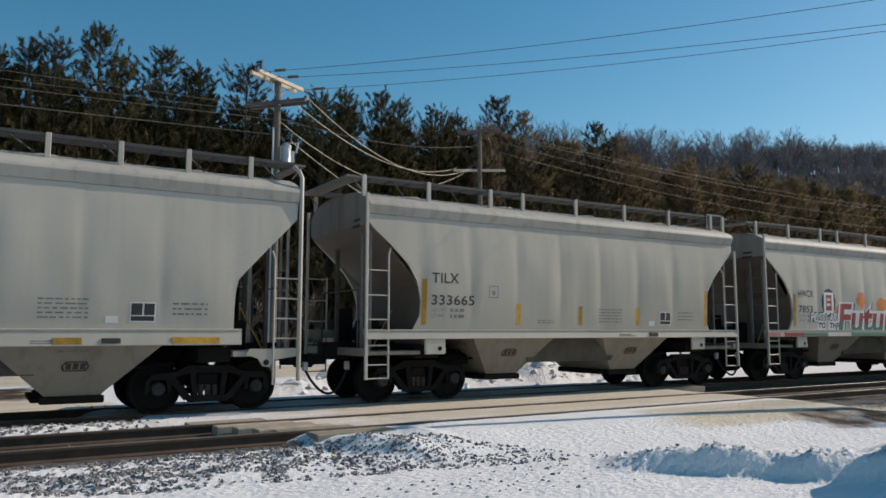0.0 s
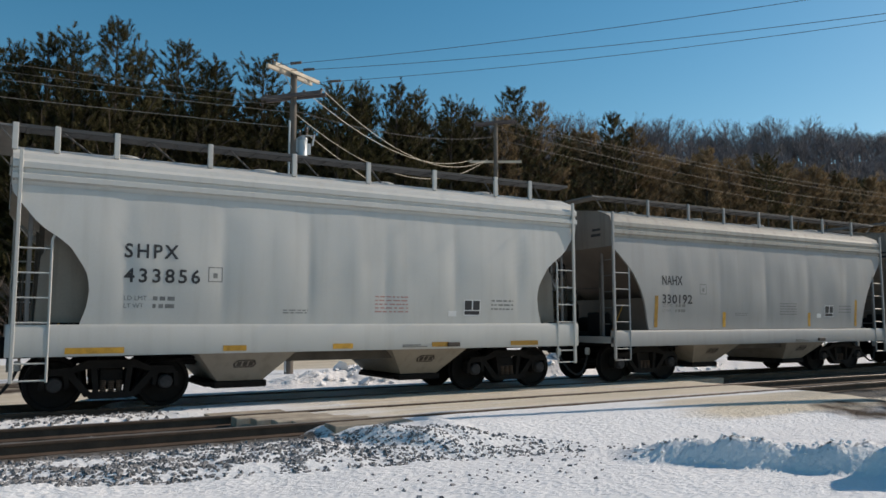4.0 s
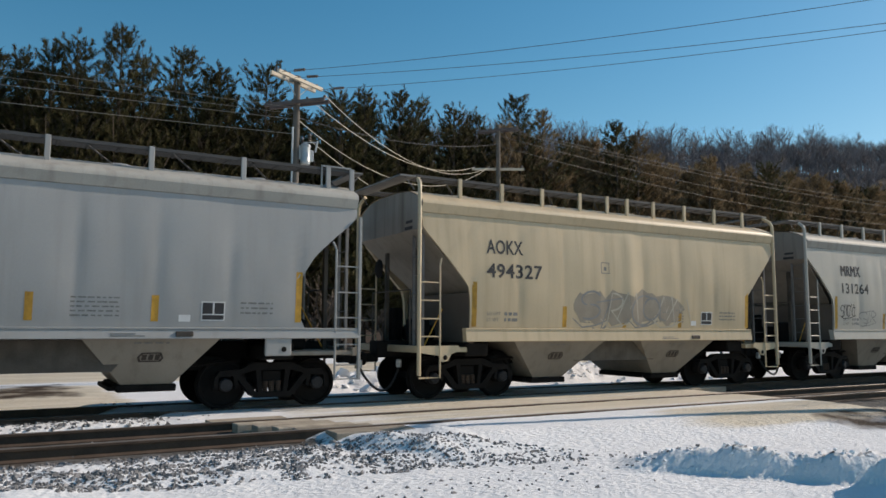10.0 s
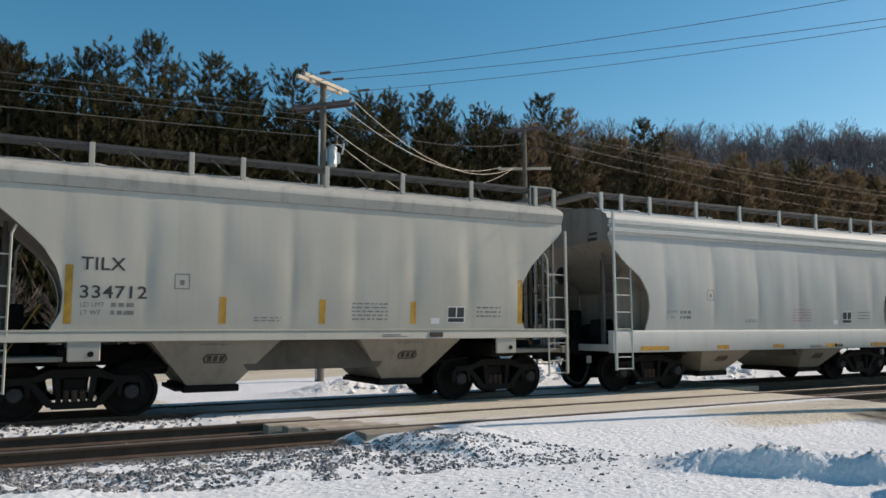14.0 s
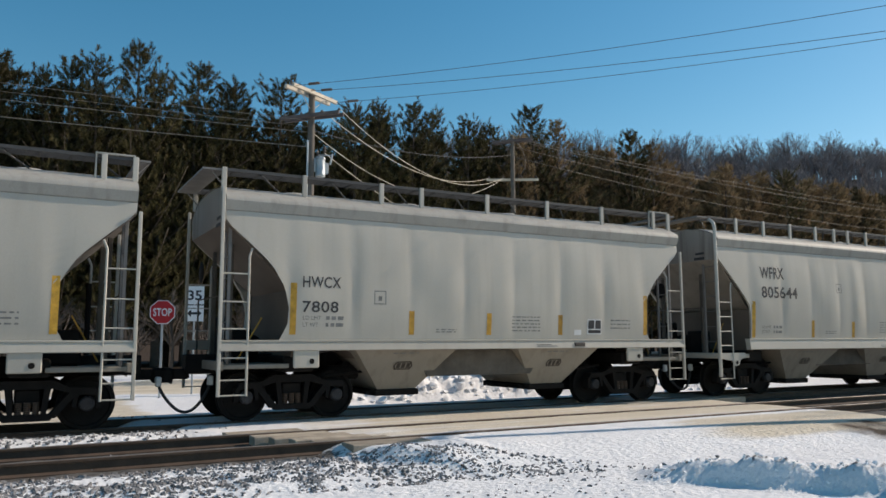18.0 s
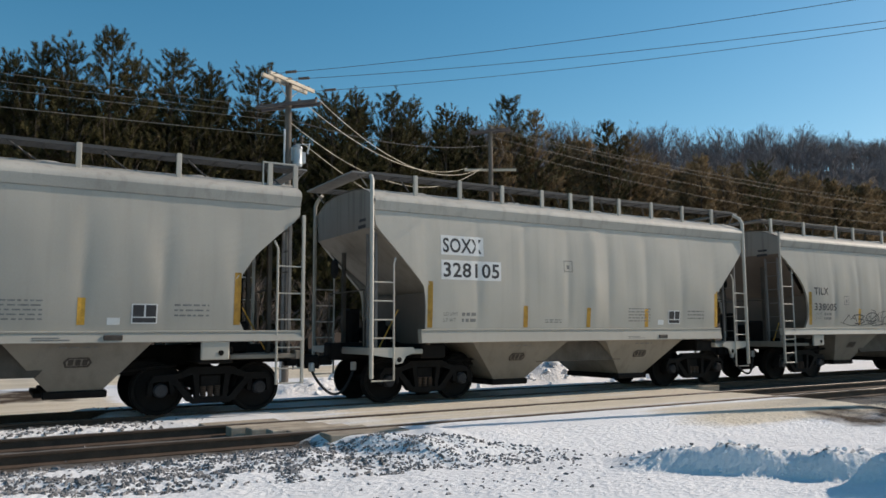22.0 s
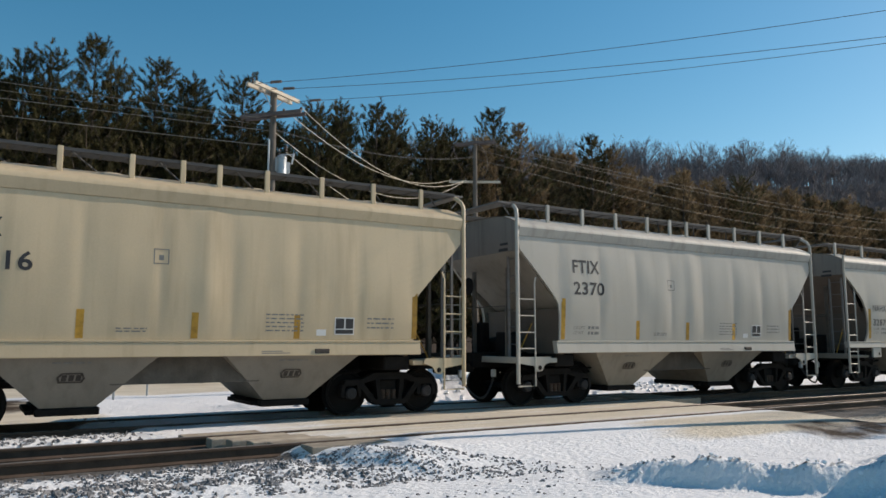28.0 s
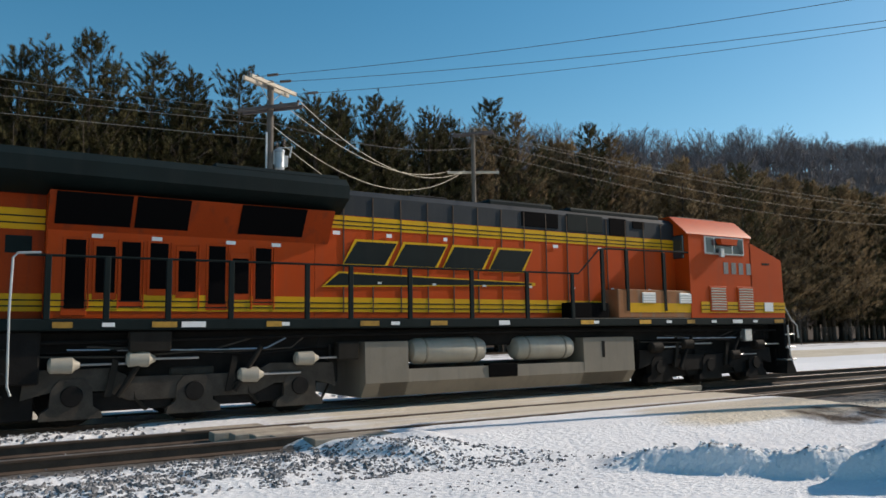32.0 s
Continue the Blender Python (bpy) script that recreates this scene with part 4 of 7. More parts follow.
def side_y(kind, u, z):
    """How far the side sheet stands out from the car's middle: bellied, with a crease at each stiffener."""
    sp = SPEC[kind]
    w = LENGTH / sp["panels"]
    f = (u / w) % 1.0
    t = min(1.0, max(0.0, (z - 1.5) / (sp["foot"] - 1.5)))
    y = 1.55 + 0.05 * math.sin(math.pi * t)
    env = math.sin(math.pi * min(1, max(0, t * 0.9 + 0.05)))
    y += env * (0.034 * (1 - abs(2 * f - 1) ** 5) * (0.55 + 0.9 * abs(bumpy(int(u / w), 0.5, 1.7, 2.0 + len(kind))) + 0.4 * bumpy(u, z, 0.9, 6.0)) + 0.024 * bumpy(u, z, 0.55, 3.0 + sum(map(ord, kind)) % 23) + 0.012 * bumpy(u * 1.7, z * 0.5, 1.3, 8.0 + len(kind) * 4))
    if sp["seam"]:
        d = u - 5.9
        y += sp["seam"] * env * math.exp(-(d / 0.22) ** 2) * (0.6 + 0.6 * bumpy(z, 0, 1.2, 4.0))
    return y


def cut_at(kind, z):
    c = SPEC[kind]["cut"]
    for (u0, z0), (u1, z1) in zip(c, c[1:]):
        if z <= z0 and z >= z1:
            return u0 + (u1 - u0) * (z0 - z) / (z0 - z1)
    return c[0][0] if z > c[0][1] else c[-1][0]


def sheet_y(kind, u, z):
    """The same, on the flat facets of the side sheet as it is built."""
    zb, foot = SPEC[kind]["cut"][-1][1], SPEC[kind]["foot"]
    k = min(15.999, max(0.0, (z - zb) / (foot - zb) * 16))
    y = []
    for j in (int(k), int(k) + 1):
        zj = zb + (foot - zb) * j / 16
        a = cut_at(kind, zj)
        i = min(161.999, max(0.0, (u - a) / (LENGTH - 2 * a) * 162))
        u0, u1 = (a + (LENGTH - 2 * a) * n / 162 for n in (int(i), int(i) + 1))
        y.append(side_y(kind, u0, zj) * (1 - i % 1) + side_y(kind, u1, zj) * (i % 1))
    return y[0] * (1 - k % 1) + y[1] * (k % 1)


def on_side(g, kind, u, z, lift=0.0025):
    """Lays flat work with its outline in x and z on the near side sheet, its origin at u and z."""
    out = Geo()
    out.v = [(p[0] + u - HALF, -sheet_y(kind, p[0] + u, p[2] + z) - lift - p[1], p[2] + z) for p in g.v]
    out.f = list(g.f)
    return out


def patch(w, h, nu=4, nz=3):
    return grid_geo([w * i / nu for i in range(nu + 1)], [h * j / nz for j in range(nz + 1)], lambda x, z: (x, 0.0, z))


def bars(rows, seed, w, h, gap):
    """Lines of lettering too small to read, as broken bars."""
    rnd = random.Random(seed)
    g = Geo()
    for k in range(rows):
        x = 0.0
        while x < w:
            n = rnd.uniform(0.05, 0.16)
            g.add([(x, 0, -k * gap), (min(w, x + n), 0, -k * gap), (min(w, x + n), 0, h - k * gap), (x, 0, h - k * gap)], [(0, 1, 2, 3)])
            x += n + rnd.uniform(0.02, 0.05)
    return g


def ladder(x0, x1, y, z0, z1, zin, rungs):
    g = Geo().box(x0 - 0.03, x0 + 0.03, y - 0.03, y + 0.03, z0, z1, 0.008)
    g.rod([(x1, y, z0), (x1, y, zin - 0.15), (x1 + (x1 - x0) * 0.12, y + 0.04, zin)], 0.022, 6)
    for z in rungs:
        g.tube((x0, y, z), (x1, y, z), 0.014, 6)
    return g


def hopper_car(kind, tint):
    """A two-bay covered hopper, its middle at the origin, rail head at z = 0."""
    sp, paint = SPEC[kind], PAINT[tint]
    car = thing("covered_hopper", "covered hopper wagon", "freight wagon", "hopper train")
    eave, foot, cut = sp["eave"], sp["foot"], sp["cut"]
    zb = cut[-1][1]
    # side sheets
    zs = [zb + (foot - zb) * i / 16 for i in range(17)]
    for s in (-1, 1):
        g = Geo()
        nu = 162
        for z in zs:
            a = cut_at(kind, z)
            for i in range(nu + 1):
                u = a + (LENGTH - 2 * a) * i / nu
                g.v.append((u - HALF, s * side_y(kind, u, z), z))
        w = nu + 1
        g.f += [(j * w + i, j * w + i + 1, (j + 1) * w + i + 1, (j + 1) * w + i) for j in range(16) for i in range(nu)]
        k = len(g.v)
        for j in range(17):
            for i in (0, nu):
                x, y, z = g.v[j * w + i]
                g.v.append((x + (0.02 if i == 0 else -0.02), y - s * 0.07, z))
        for j in range(16):
            g.f.append((j * w, (j + 1) * w, k + 2 * (j + 1), k + 2 * j))
            g.f.append((j * w + nu, (j + 1) * w + nu, k + 2 * (j + 1) + 1, k + 2 * j + 1))
        part("side_sheet", g, paint, car, smooth=50)
    # roof with its side plates
    top = eave + 0.27
    if kind[0] in "TC":
        half = [(0, top), (0.55, top - 0.01), (1.0, top - 0.06), (1.3, eave + 0.11), (1.5, eave + 0.02), (1.585, eave - 0.03), (1.62, eave - 0.08), (1.63, eave - 0.13), (1.62, eave - 0.155), (1.56, foot + 0.02), (1.52, foot - 0.01)]
    else:
        half = [(0, top), (0.6, top - 0.02), (1.05, top - 0.09), (1.35, eave + 0.06), (1.5, eave - 0.02), (1.53, eave - 0.10), (1.60, eave - 0.16), (1.60, eave - 0.25), (1.555, eave - 0.27), (1.555, eave - 0.33), (1.615, eave - 0.36), (1.615, eave - 0.44), (1.56, eave - 0.47), (1.53, foot - 0.01)]
    prof = [(-y, z) for y, z in half[::-1]] + half[1:]
    end = cut[0][0] + 0.0
    g = Geo()
    n = len(prof)
    xs = [end - HALF, end - HALF + 0.02, HALF - end - 0.02, HALF - end]
    for x in xs:
        g.v += [(x, y, z) for y, z in prof]
    g.f += [(j * n + i, j * n + i + 1, (j + 1) * n + i + 1, (j + 1) * n + i) for j in range(3) for i in range(n - 1)]
    part("roof", g, ROOFING if tint in ("grey", "blue") else paint, car, "pale roof with a dusty edge", smooth=25)
    # end walls above the slope sheets, slope sheets, inner bulkheads
    zc = cut[1][1]
    for s in (-1, 1):
        x = s * (HALF - end - 0.01)
        arch = [(y * 0.985, z - 0.015) for y, z in prof if z > foot] + [(1.52, foot), (1.55, zc), (-1.55, zc), (-1.52, foot)]
        g = Geo()
        m = len(arch)
        g.v = [(x, y, z) for y, z in arch] + [(x - s * 0.03, y, z) for y, z in arch]
        g.f = [tuple(range(m)), tuple(range(m, 2 * m))] + [(i, (i + 1) % m, m + (i + 1) % m, m + i) for i in range(m)]
        e = part("end_wall", g, ENDWALL, car, "sooty grey end sheet")
        part("data_panel", Geo().box(x + s * 0.004, x + s * 0.012, -1.15, -0.85, 3.78, 3.84).box(x + s * 0.004, x + s * 0.012, -1.15, -0.8, 3.64, 3.71), INK, e, "small dark end lettering")
        u1, z1 = 3.25, 0.75
        a, b = Vector((x, 0, zc)), Vector((s * (HALF - u1), 0, z1))
        g = Geo()
        g.v = [(p.x, y, p.z) for p in (a, b) for y in ((-1.55, -0.5, 0.5, 1.55) if p is a else (-1.0, -0.4, 0.4, 1.0))] + [(p.x - s * 0.03, y, p.z + 0.03) for p in (a, b) for y in ((-1.55, -0.5, 0.5, 1.55) if p is a else (-1.0, -0.4, 0.4, 1.0))]
        g.f = [(0, 1, 5, 4), (1, 2, 6, 5), (2, 3, 7, 6), (8, 9, 13, 12), (9, 10, 14, 13), (10, 11, 15, 14), (0, 8, 12, 4), (3, 11, 15, 7)]
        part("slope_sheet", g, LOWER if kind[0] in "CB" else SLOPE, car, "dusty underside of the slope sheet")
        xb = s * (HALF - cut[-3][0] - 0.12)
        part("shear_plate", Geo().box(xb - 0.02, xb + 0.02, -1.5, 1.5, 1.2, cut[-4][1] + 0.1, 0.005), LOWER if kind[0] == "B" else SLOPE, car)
        if kind[0] == "B":
            for y in (-1.2, 1.2):
                part("end_web", Geo().prism([(s * (HALF - 0.3), 1.5), (s * (HALF - 1.15), 1.5), (s * (HALF - 1.15), 2.75), (s * (HALF - 0.62), 3.02), (s * (HALF - 0.36), 2.6)], y - 0.01, y + 0.01), LOWER, car, "grimy web plate behind the cutout")
        # end platform, uprights and rails
        if kind[0] == "C":
            part("end_platform", Geo().box(s * 4.5, s * (HALF + 0.05), -1.5, 1.5, 1.02, 1.12, 0.01).box(s * (HALF - 0.06), s * (HALF + 0.04), -1.58, 1.58, 1.02, 1.16, 0.01), paint, car)
            for y in (-1, 1):
                part("corner_bracket", Geo().prism([(s * (HALF - 0.0), 1.16), (s * (HALF - 0.95), 1.16), (s * (HALF - 1.02), 1.06), (s * (HALF - 0.78), 0.98), (s * (HALF - 0.70), 0.84), (s * (HALF - 0.56), 0.82), (s * (HALF - 0.48), 0.95), (s * (HALF - 0.0), 1.02)], y * 1.56 - 0.02, y * 1.56 + 0.02), paint, car)
                part("tow_eye", Geo().lathe([(0.035, 0), (0.055, 0.01), (0.035, 0.02)], 12, "y", (s * (HALF - 0.63), y * 1.585 - 0.01, 0.91)), IRON, car)
        else:
            z0 = sp["sill"][0]
            part("end_platform", Geo().box(s * 4.4, s * (HALF - 0.02), -1.5, 1.5, 1.0, 1.08, 0.01).box(s * (HALF - 0.1), s * HALF, -1.55, 1.55, 0.98, 1.14, 0.01), paint if kind[0] != "T" else LOWER, car)
        for y in (-0.72, 0.72):
            part("end_upright", Geo().box(s * (HALF - 0.42), s * (HALF - 0.34), y - 0.05, y + 0.05, 1.08, zc - 0.33, 0.008), RIG, car)
        g = Geo()
        for y in (-1.38, -0.98):
            g.box(s * (HALF - 0.22), s * (HALF - 0.16), y - 0.025, y + 0.025, 1.08, zc + 0.25, 0.006)
        for k in range(6):
            g.tube((s * (HALF - 0.19), -1.38, 1.45 + 0.4 * k), (s * (HALF - 0.19), -0.98, 1.45 + 0.4 * k), 0.012, 5)
        part("end_ladder", g, STEELGREY, car, "grey steel ladder on the wagon's end")
        part("end_grab_rail", Geo().rod([(s * (HALF - 0.12), -0.95, 1.14), (s * (HALF - 0.12), -0.95, 2.35), (s * (HALF - 0.12), 0.95, 2.35), (s * (HALF - 0.12), 0.95, 1.14)], 0.018, 6), RIG, car)
        part("brake_rod", Geo().tube((s * (HALF - 0.5), -0.9, 1.15), (s * (HALF - 0.95), -0.9, 1.95), 0.014, 6), YELLOW, car, "thin yellow brake rod")
        # corner ladders
        for y in (-1, 1):
            near = HALF - 0.0
            inner = HALF - 0.5
            if kind[0] == "C":
                g = Geo().rod([(s * near, y * 1.58, 0.55), (s * near, y * 1.58, 4.45), (s * (near - 0.03), y * 1.52, 4.58), (s * (near - 0.08), y * 1.35, 4.70)], 0.045, 8)
                g.rod([(s * near, y * 1.58, 0.5), (s * inner, y * 1.58, 0.5), (s * inner, y * 1.58, 2.85), (s * (inner - 0.05), y * 1.56, 3.0)], 0.02, 6)
                rungs = (1.35, 1.72, 2.1, 2.48)
                for z in rungs:
                    g.tube((s * near, y * 1.58, z), (s * inner, y * 1.58, z), 0.015, 6)
            elif kind[0] == "T":
                g = ladder(s * near, s * inner, y * 1.61, 0.52, 3.72 if s > 0 else 4.3, 3.2, (0.54, 0.81, 1.2, 1.72, 2.21, 2.72))
            else:
                g = ladder(s * near, s * inner, y * 1.6, 0.6 if kind[0] == "D" else 0.55, 4.2 if kind[0] == "D" else 4.3, 3.0, (0.58, 0.85, 1.5, 1.9, 2.3, 2.7))
            part("ladder", g, paint, car)
    # sills
    z0, z1, u0 = sp["sill"]
    for s in (-1, 1):
        if kind[0] in "TC":
            pf = [(s * 1.50, z0), (s * 1.64, z0), (s * 1.65, z0 + 0.012), (s * 1.612, z1 - 0.035), (s * 1.63, z1 - 0.03), (s * 1.63, z1 - 0.006), (s * 1.60, z1), (s * 1.46, z1)]
        else:
            pf = [(s * 1.45, z0), (s * 1.60, z0), (s * 1.61, z0 + 0.03), (s * 1.61, z1 - 0.06), (s * 1.58, z1), (s * 1.45, z1)]
        sill = part("side_sill", Geo().bar(pf, u0 - HALF, HALF - u0), paint, car)
        if s < 0:
            part("sill_latch", Geo().box(2.25, 2.55, -1.66, -1.60, z0 + 0.04, z0 + 0.13, 0.012), BAYMARK, sill)
            part("sill_note", Geo().box(1.2, 1.75, -1.647, -1.60, z0 + 0.045, z0 + 0.06).box(1.2, 1.6, -1.64, -1.60, z0 + 0.08, z0 + 0.095), FADED, sill, kind="stuff")
        for u in (1.62, 9.82):
            if kind[0] == "T":
                p = part("jacking_pad", Geo().box(u - HALF - 0.25, u - HALF + 0.25, s * 1.56, s * 1.625, 1.0, 1.345, 0.02), paint, car)
                part("pad_hole", Geo().lathe([(0.05, 0), (0.05, 0.006)], 12, "y", (u - HALF + 0.1, s * 1.63 - 0.003, 1.12)), IRON, p)
    for x in (-4.18, 4.18):
        part("body_bolster", Geo().box(x - 0.3, x + 0.3, -1.4, 1.4, 0.92, 1.22, 0.03), IRON, car)
    part("centre_sill", Geo().box(-HALF - 0.3, HALF + 0.3, -0.2, 0.2, 0.88, 1.25, 0.02), IRON, car)
    # hopper bays
    zt, w, zo = sp["hop"]
    for s in (-1, 1):
        c = s * 1.92
        wi, wo = w / 2, w / 2
        g = Geo()
        g.v = [(c - wi, -1.5, zt), (c + wo, -1.5, zt), (c + wo, 1.5, zt), (c - wi, 1.5, zt), (c - 0.42, -0.95, zo), (c + 0.42, -0.95, zo), (c + 0.42, 0.95, zo), (c - 0.42, 0.95, zo)]
        g.f = [(0, 1, 5, 4), (1, 2, 6, 5), (2, 3, 7, 6), (3, 0, 4, 7), (4, 5, 6, 7)]
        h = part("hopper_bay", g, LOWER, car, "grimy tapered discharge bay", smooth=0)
        part("outlet_gate", Geo().box(c - 0.5, c + 0.5, -1.0, 1.0, zo - 0.12, zo + 0.01, 0.02).box(c - 0.62, c - 0.4, -0.8, 0.8, zo - 0.1, zo - 0.02, 0.01), IRON, h)
        ang = math.atan2(0.55, zt - zo)
        zl = zt - (zt - zo) * 0.42
        yl = -(1.5 - 0.55 * 0.42) - 0.012
        at = Matrix.Translation((c - 0.26, yl, zl)) @ Matrix.Rotation(ang, 4, "X")
        ring = [(0.06, -0.09), (0.42, -0.09), (0.47, 0.0), (0.42, 0.11), (0.1, 0.11), (0.03, 0.02)]
        inner = [(0.25 + (x - 0.25) * 0.84, 0.01 + (z - 0.01) * 0.74) for x, z in ring]
        g = Geo().add([(x, 0, z) for x, z in ring + inner], [(i, (i + 1) % 6, 6 + (i + 1) % 6, 6 + i) for i in range(6)])
        for k in range(3):
            g.add([(0.1 + k * 0.11, 0, -0.05), (0.18 + k * 0.11, 0, -0.05), (0.19 + k * 0.11, 0, 0.07), (0.11 + k * 0.11, 0, 0.07)], [(0, 1, 2, 3)])
        part("bay_stencil", g.moved(at), BAYMARK, h, "faded dark emblem", smooth=0)
        part("bay_note", bars(1, 5, 0.6, 0.03, 0.1).moved(at @ pose(-0.05, -0.004, 0.3)), FADED, h, smooth=0, kind="stuff")
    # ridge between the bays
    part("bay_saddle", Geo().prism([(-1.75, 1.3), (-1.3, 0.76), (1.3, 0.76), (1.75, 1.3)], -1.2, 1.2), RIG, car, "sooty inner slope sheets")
    for x in (-3.0, 3.0):
        part("brake_rigging", Geo().box(x - 0.35, x + 0.35, -0.7, 0.7, 0.72, 1.0, 0.05).tube((x - 0.5, -0.85, 0.8), (x + 0.6, -0.85, 0.9), 0.03, 6), IRON, car)
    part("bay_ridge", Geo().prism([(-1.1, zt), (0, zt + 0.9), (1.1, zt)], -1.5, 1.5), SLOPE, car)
    # roof furniture
    board = top + 0.24
    for s in (-1, 1):
        g = Geo()
        for k in range(5):
            yy = s * (0.86 + 0.09 * k)
            g.box(end - HALF, HALF - end, yy - 0.02, yy + 0.02, board - 0.04, board - 0.01)
        for k in range(24):
            xx = end - HALF + 0.2 + k * 0.48
            g.box(xx - 0.02, xx + 0.02, s * 0.84, s * 1.26, board - 0.05, board - 0.035)
        for k in range(8):
            xx = end - HALF + 0.7 + k * 1.42
            g.tube((xx, s * 1.28, board - 0.05), (xx + 0.5, s * 0.9, eave + 0.2), 0.018, 5)
        part("running_board", g, GRATE, car, "galvanised roof walkway grating", smooth=0)
        part("board_edge", Geo().box(end - HALF, HALF - end, s * 1.27, s * 1.30, board - 0.045, board + 0.015, 0.004), GRATE, car)
    ps = {"T": (0.06, 1.62, 3.27, 4.2, 5.85, 7.5, 9.15, 10.85, 11.36), "C": (1.15, 2.27, 3.42, 4.57, 5.45, 6.12, 7.04, 8.18, 9.34, 10.5), "B": (-0.1, 0.52, 1.45, 3.05, 4.67, 6.26, 7.83, 9.43, 10.4), "D": (1.5, 3.0, 4.4, 5.9, 7.4, 8.9, 10.4)}[kind[0]]
    for s in (-1, 1) if kind[0] != "B" else (-1,):
        g = Geo()
        g.box(s * (HALF - end - 0.02), s * (HALF - end + (0.38 if s < 0 else 0.22)), -1.3, 1.3, board - 0.05, board - 0.01, 0.006)
        for y in (-1.2, 1.2):
            g.tube((s * (HALF - end - 0.02), y, board - 0.3), (s * (HALF - end + 0.2), y, board - 0.045), 0.014, 5)
        part("crossover_platform", g, STEELGREY, car, "pale galvanised end platform", smooth=0)
    wpost = 0.045 if kind[0] != "D" else 0.03
    post = mesh_of("board_post", Geo().box(-wpost, wpost, -0.03, 0.03, eave + 0.08, board + 0.02, 0.008), paint)
    for u in ps:
        for s in (-1, 1):
            part("board_post", post, None, car, at=pose(u - HALF, s * 1.315, 0))
    hatch = mesh_of("hatch_lid", Geo().lathe([(0.28, 0), (0.3, 0.02), (0.3, 0.05), (0.25, 0.075), (0.1, 0.085)], 20, "z"), paint)
    for x in (-4.0, -1.35, 1.35, 4.0):
        part("hatch_lid", hatch, None, car, at=pose(x, -0.25, top - 0.01))
    if kind[0] == "T":
        part("end_hoop", Geo().rod([(HALF - 0.72, -1.3, eave + 0.1), (HALF - 0.72, -1.3, board + 0.04), (HALF - 0.1, -1.3, board + 0.04), (HALF - 0.1, -1.3, eave + 0.1)], 0.022, 6), paint, car)
    # couplers, hose, trucks
    for s in (-1, 1):
        part("coupler", Geo().box(s * (HALF + 0.2), s * (HALF + 0.62), -0.09, 0.09, 0.78, 0.98, 0.03).box(s * (HALF + 0.5), s * (HALF + 0.78), -0.15, 0.13, 0.72, 1.0, 0.05), IRON, car)
    hp = []
    for i in range(17):
        t = i / 16
        hp.append((-HALF + 0.12 - 0.95 * t, -0.45 - 0.15 * math.sin(math.pi * t), 0.72 - 0.52 * math.sin(math.pi * t) ** 0.8))
    part("brake_hose", Geo().rod(hp, 0.028, 8), RUBBER, car, "black rubber brake hose hanging between wagons")
    for x in (0.06, -0.88):
        part("hose_coupling", Geo().box(-HALF + x, -HALF + x + 0.11, -0.5, -0.4, 0.67, 0.85, 0.02), GALV, car)
    part("air_reservoir", Geo().lathe([(0.1, -0.55), (0.2, -0.5), (0.22, -0.4), (0.22, 0.4), (0.2, 0.5), (0.1, 0.55)], 16, "y", (-HALF + 0.95, 0.25, 1.42)), IRON, car)
    part("brake_valve", Geo().box(-HALF + 0.5, -HALF + 0.85, -0.55, 0.0, 1.08, 1.75, 0.04), IRON, car)
    part("brake_pipe_box", Geo().box(-HALF + 0.45, -HALF + 0.7, 0.5, 1.0, 1.08, 2.0, 0.04), IRON, car)
    part("brake_wheel", Geo().lathe([(0.2, -0.012), (0.225, 0.0), (0.2, 0.012), (0.18, 0.0)], 20, "x", (-HALF + 0.08, 0.55, 2.9)), IRON, car)
    part("far_equipment", Geo().box(HALF - 1.5, HALF - 0.75, -0.7, 0.9, 1.08, 1.7, 0.05).tube((HALF - 0.6, 0.5, 1.1), (HALF - 0.6, 0.5, 2.6), 0.05, 8), IRON, car)
    for x in (-4.18, 4.18):
        t = copy_thing(TRUCK, pose(x, 0, 0))
        t.parent = car
    part("brake_gear", Geo().tube((-2.9, -0.6, 0.95), (-2.9, 0.5, 0.95), 0.13, 12).tube((-1.0, 0.3, 1.0), (-4.6, 0.3, 0.9), 0.02, 6).box(-0.4, 0.4, 0.5, 0.9, 0.9, 1.2, 0.02), IRON, car)
    # markings shared by the kind
    if kind[0] in "TC":
        for u, h, b in ((1.35, 0.97, 0.07), (3.84, 0.48, 0.06), (5.7, 0.46, 0.06), (7.62, 0.45, 0.06), (10.2, 0.95, 0.07)):
            part("reflector_strip", on_side(patch(0.12, h, 2, 4), kind, u - 0.06, 1.62 if kind[0] == "T" else 1.56), YELLOW, car, smooth=0)
    else:
        for u, w2 in ((0.75, 0.9), (3.3, 0.42), (5.4, 0.42), (7.6, 0.42), (9.6, 0.75)) if kind[0] == "B" else ((1.35, 0.12), (3.9, 0.12), (7.6, 0.12), (9.9, 0.12)):
            if kind[0] == "B":
                part("reflector_strip", Geo().box(u - HALF, u - HALF + w2, -1.618, -1.612, 0.99, 1.09), YELLOW, car)
            else:
                part("reflector_strip", on_side(patch(w2, 0.8 if u < 2 or u > 9 else 0.4, 2, 4), kind, u, 1.36), YELLOW, car, smooth=0)
    tu, tm, tn, th = sp["text"]
    low = 1.92 if kind[0] == "T" else 1.9
    data = text_geo("LD LMT", 0.075, 0.0, width=0.36).moved(pose(0, 0, 0.01)).join(text_geo("LT WT", 0.075, 0.0, width=0.31).moved(pose(0, 0, -0.12)))
    data.join(bars(2, 3, 0.36, 0.07, 0.13).moved(pose(0.46, 0, 0.01)))
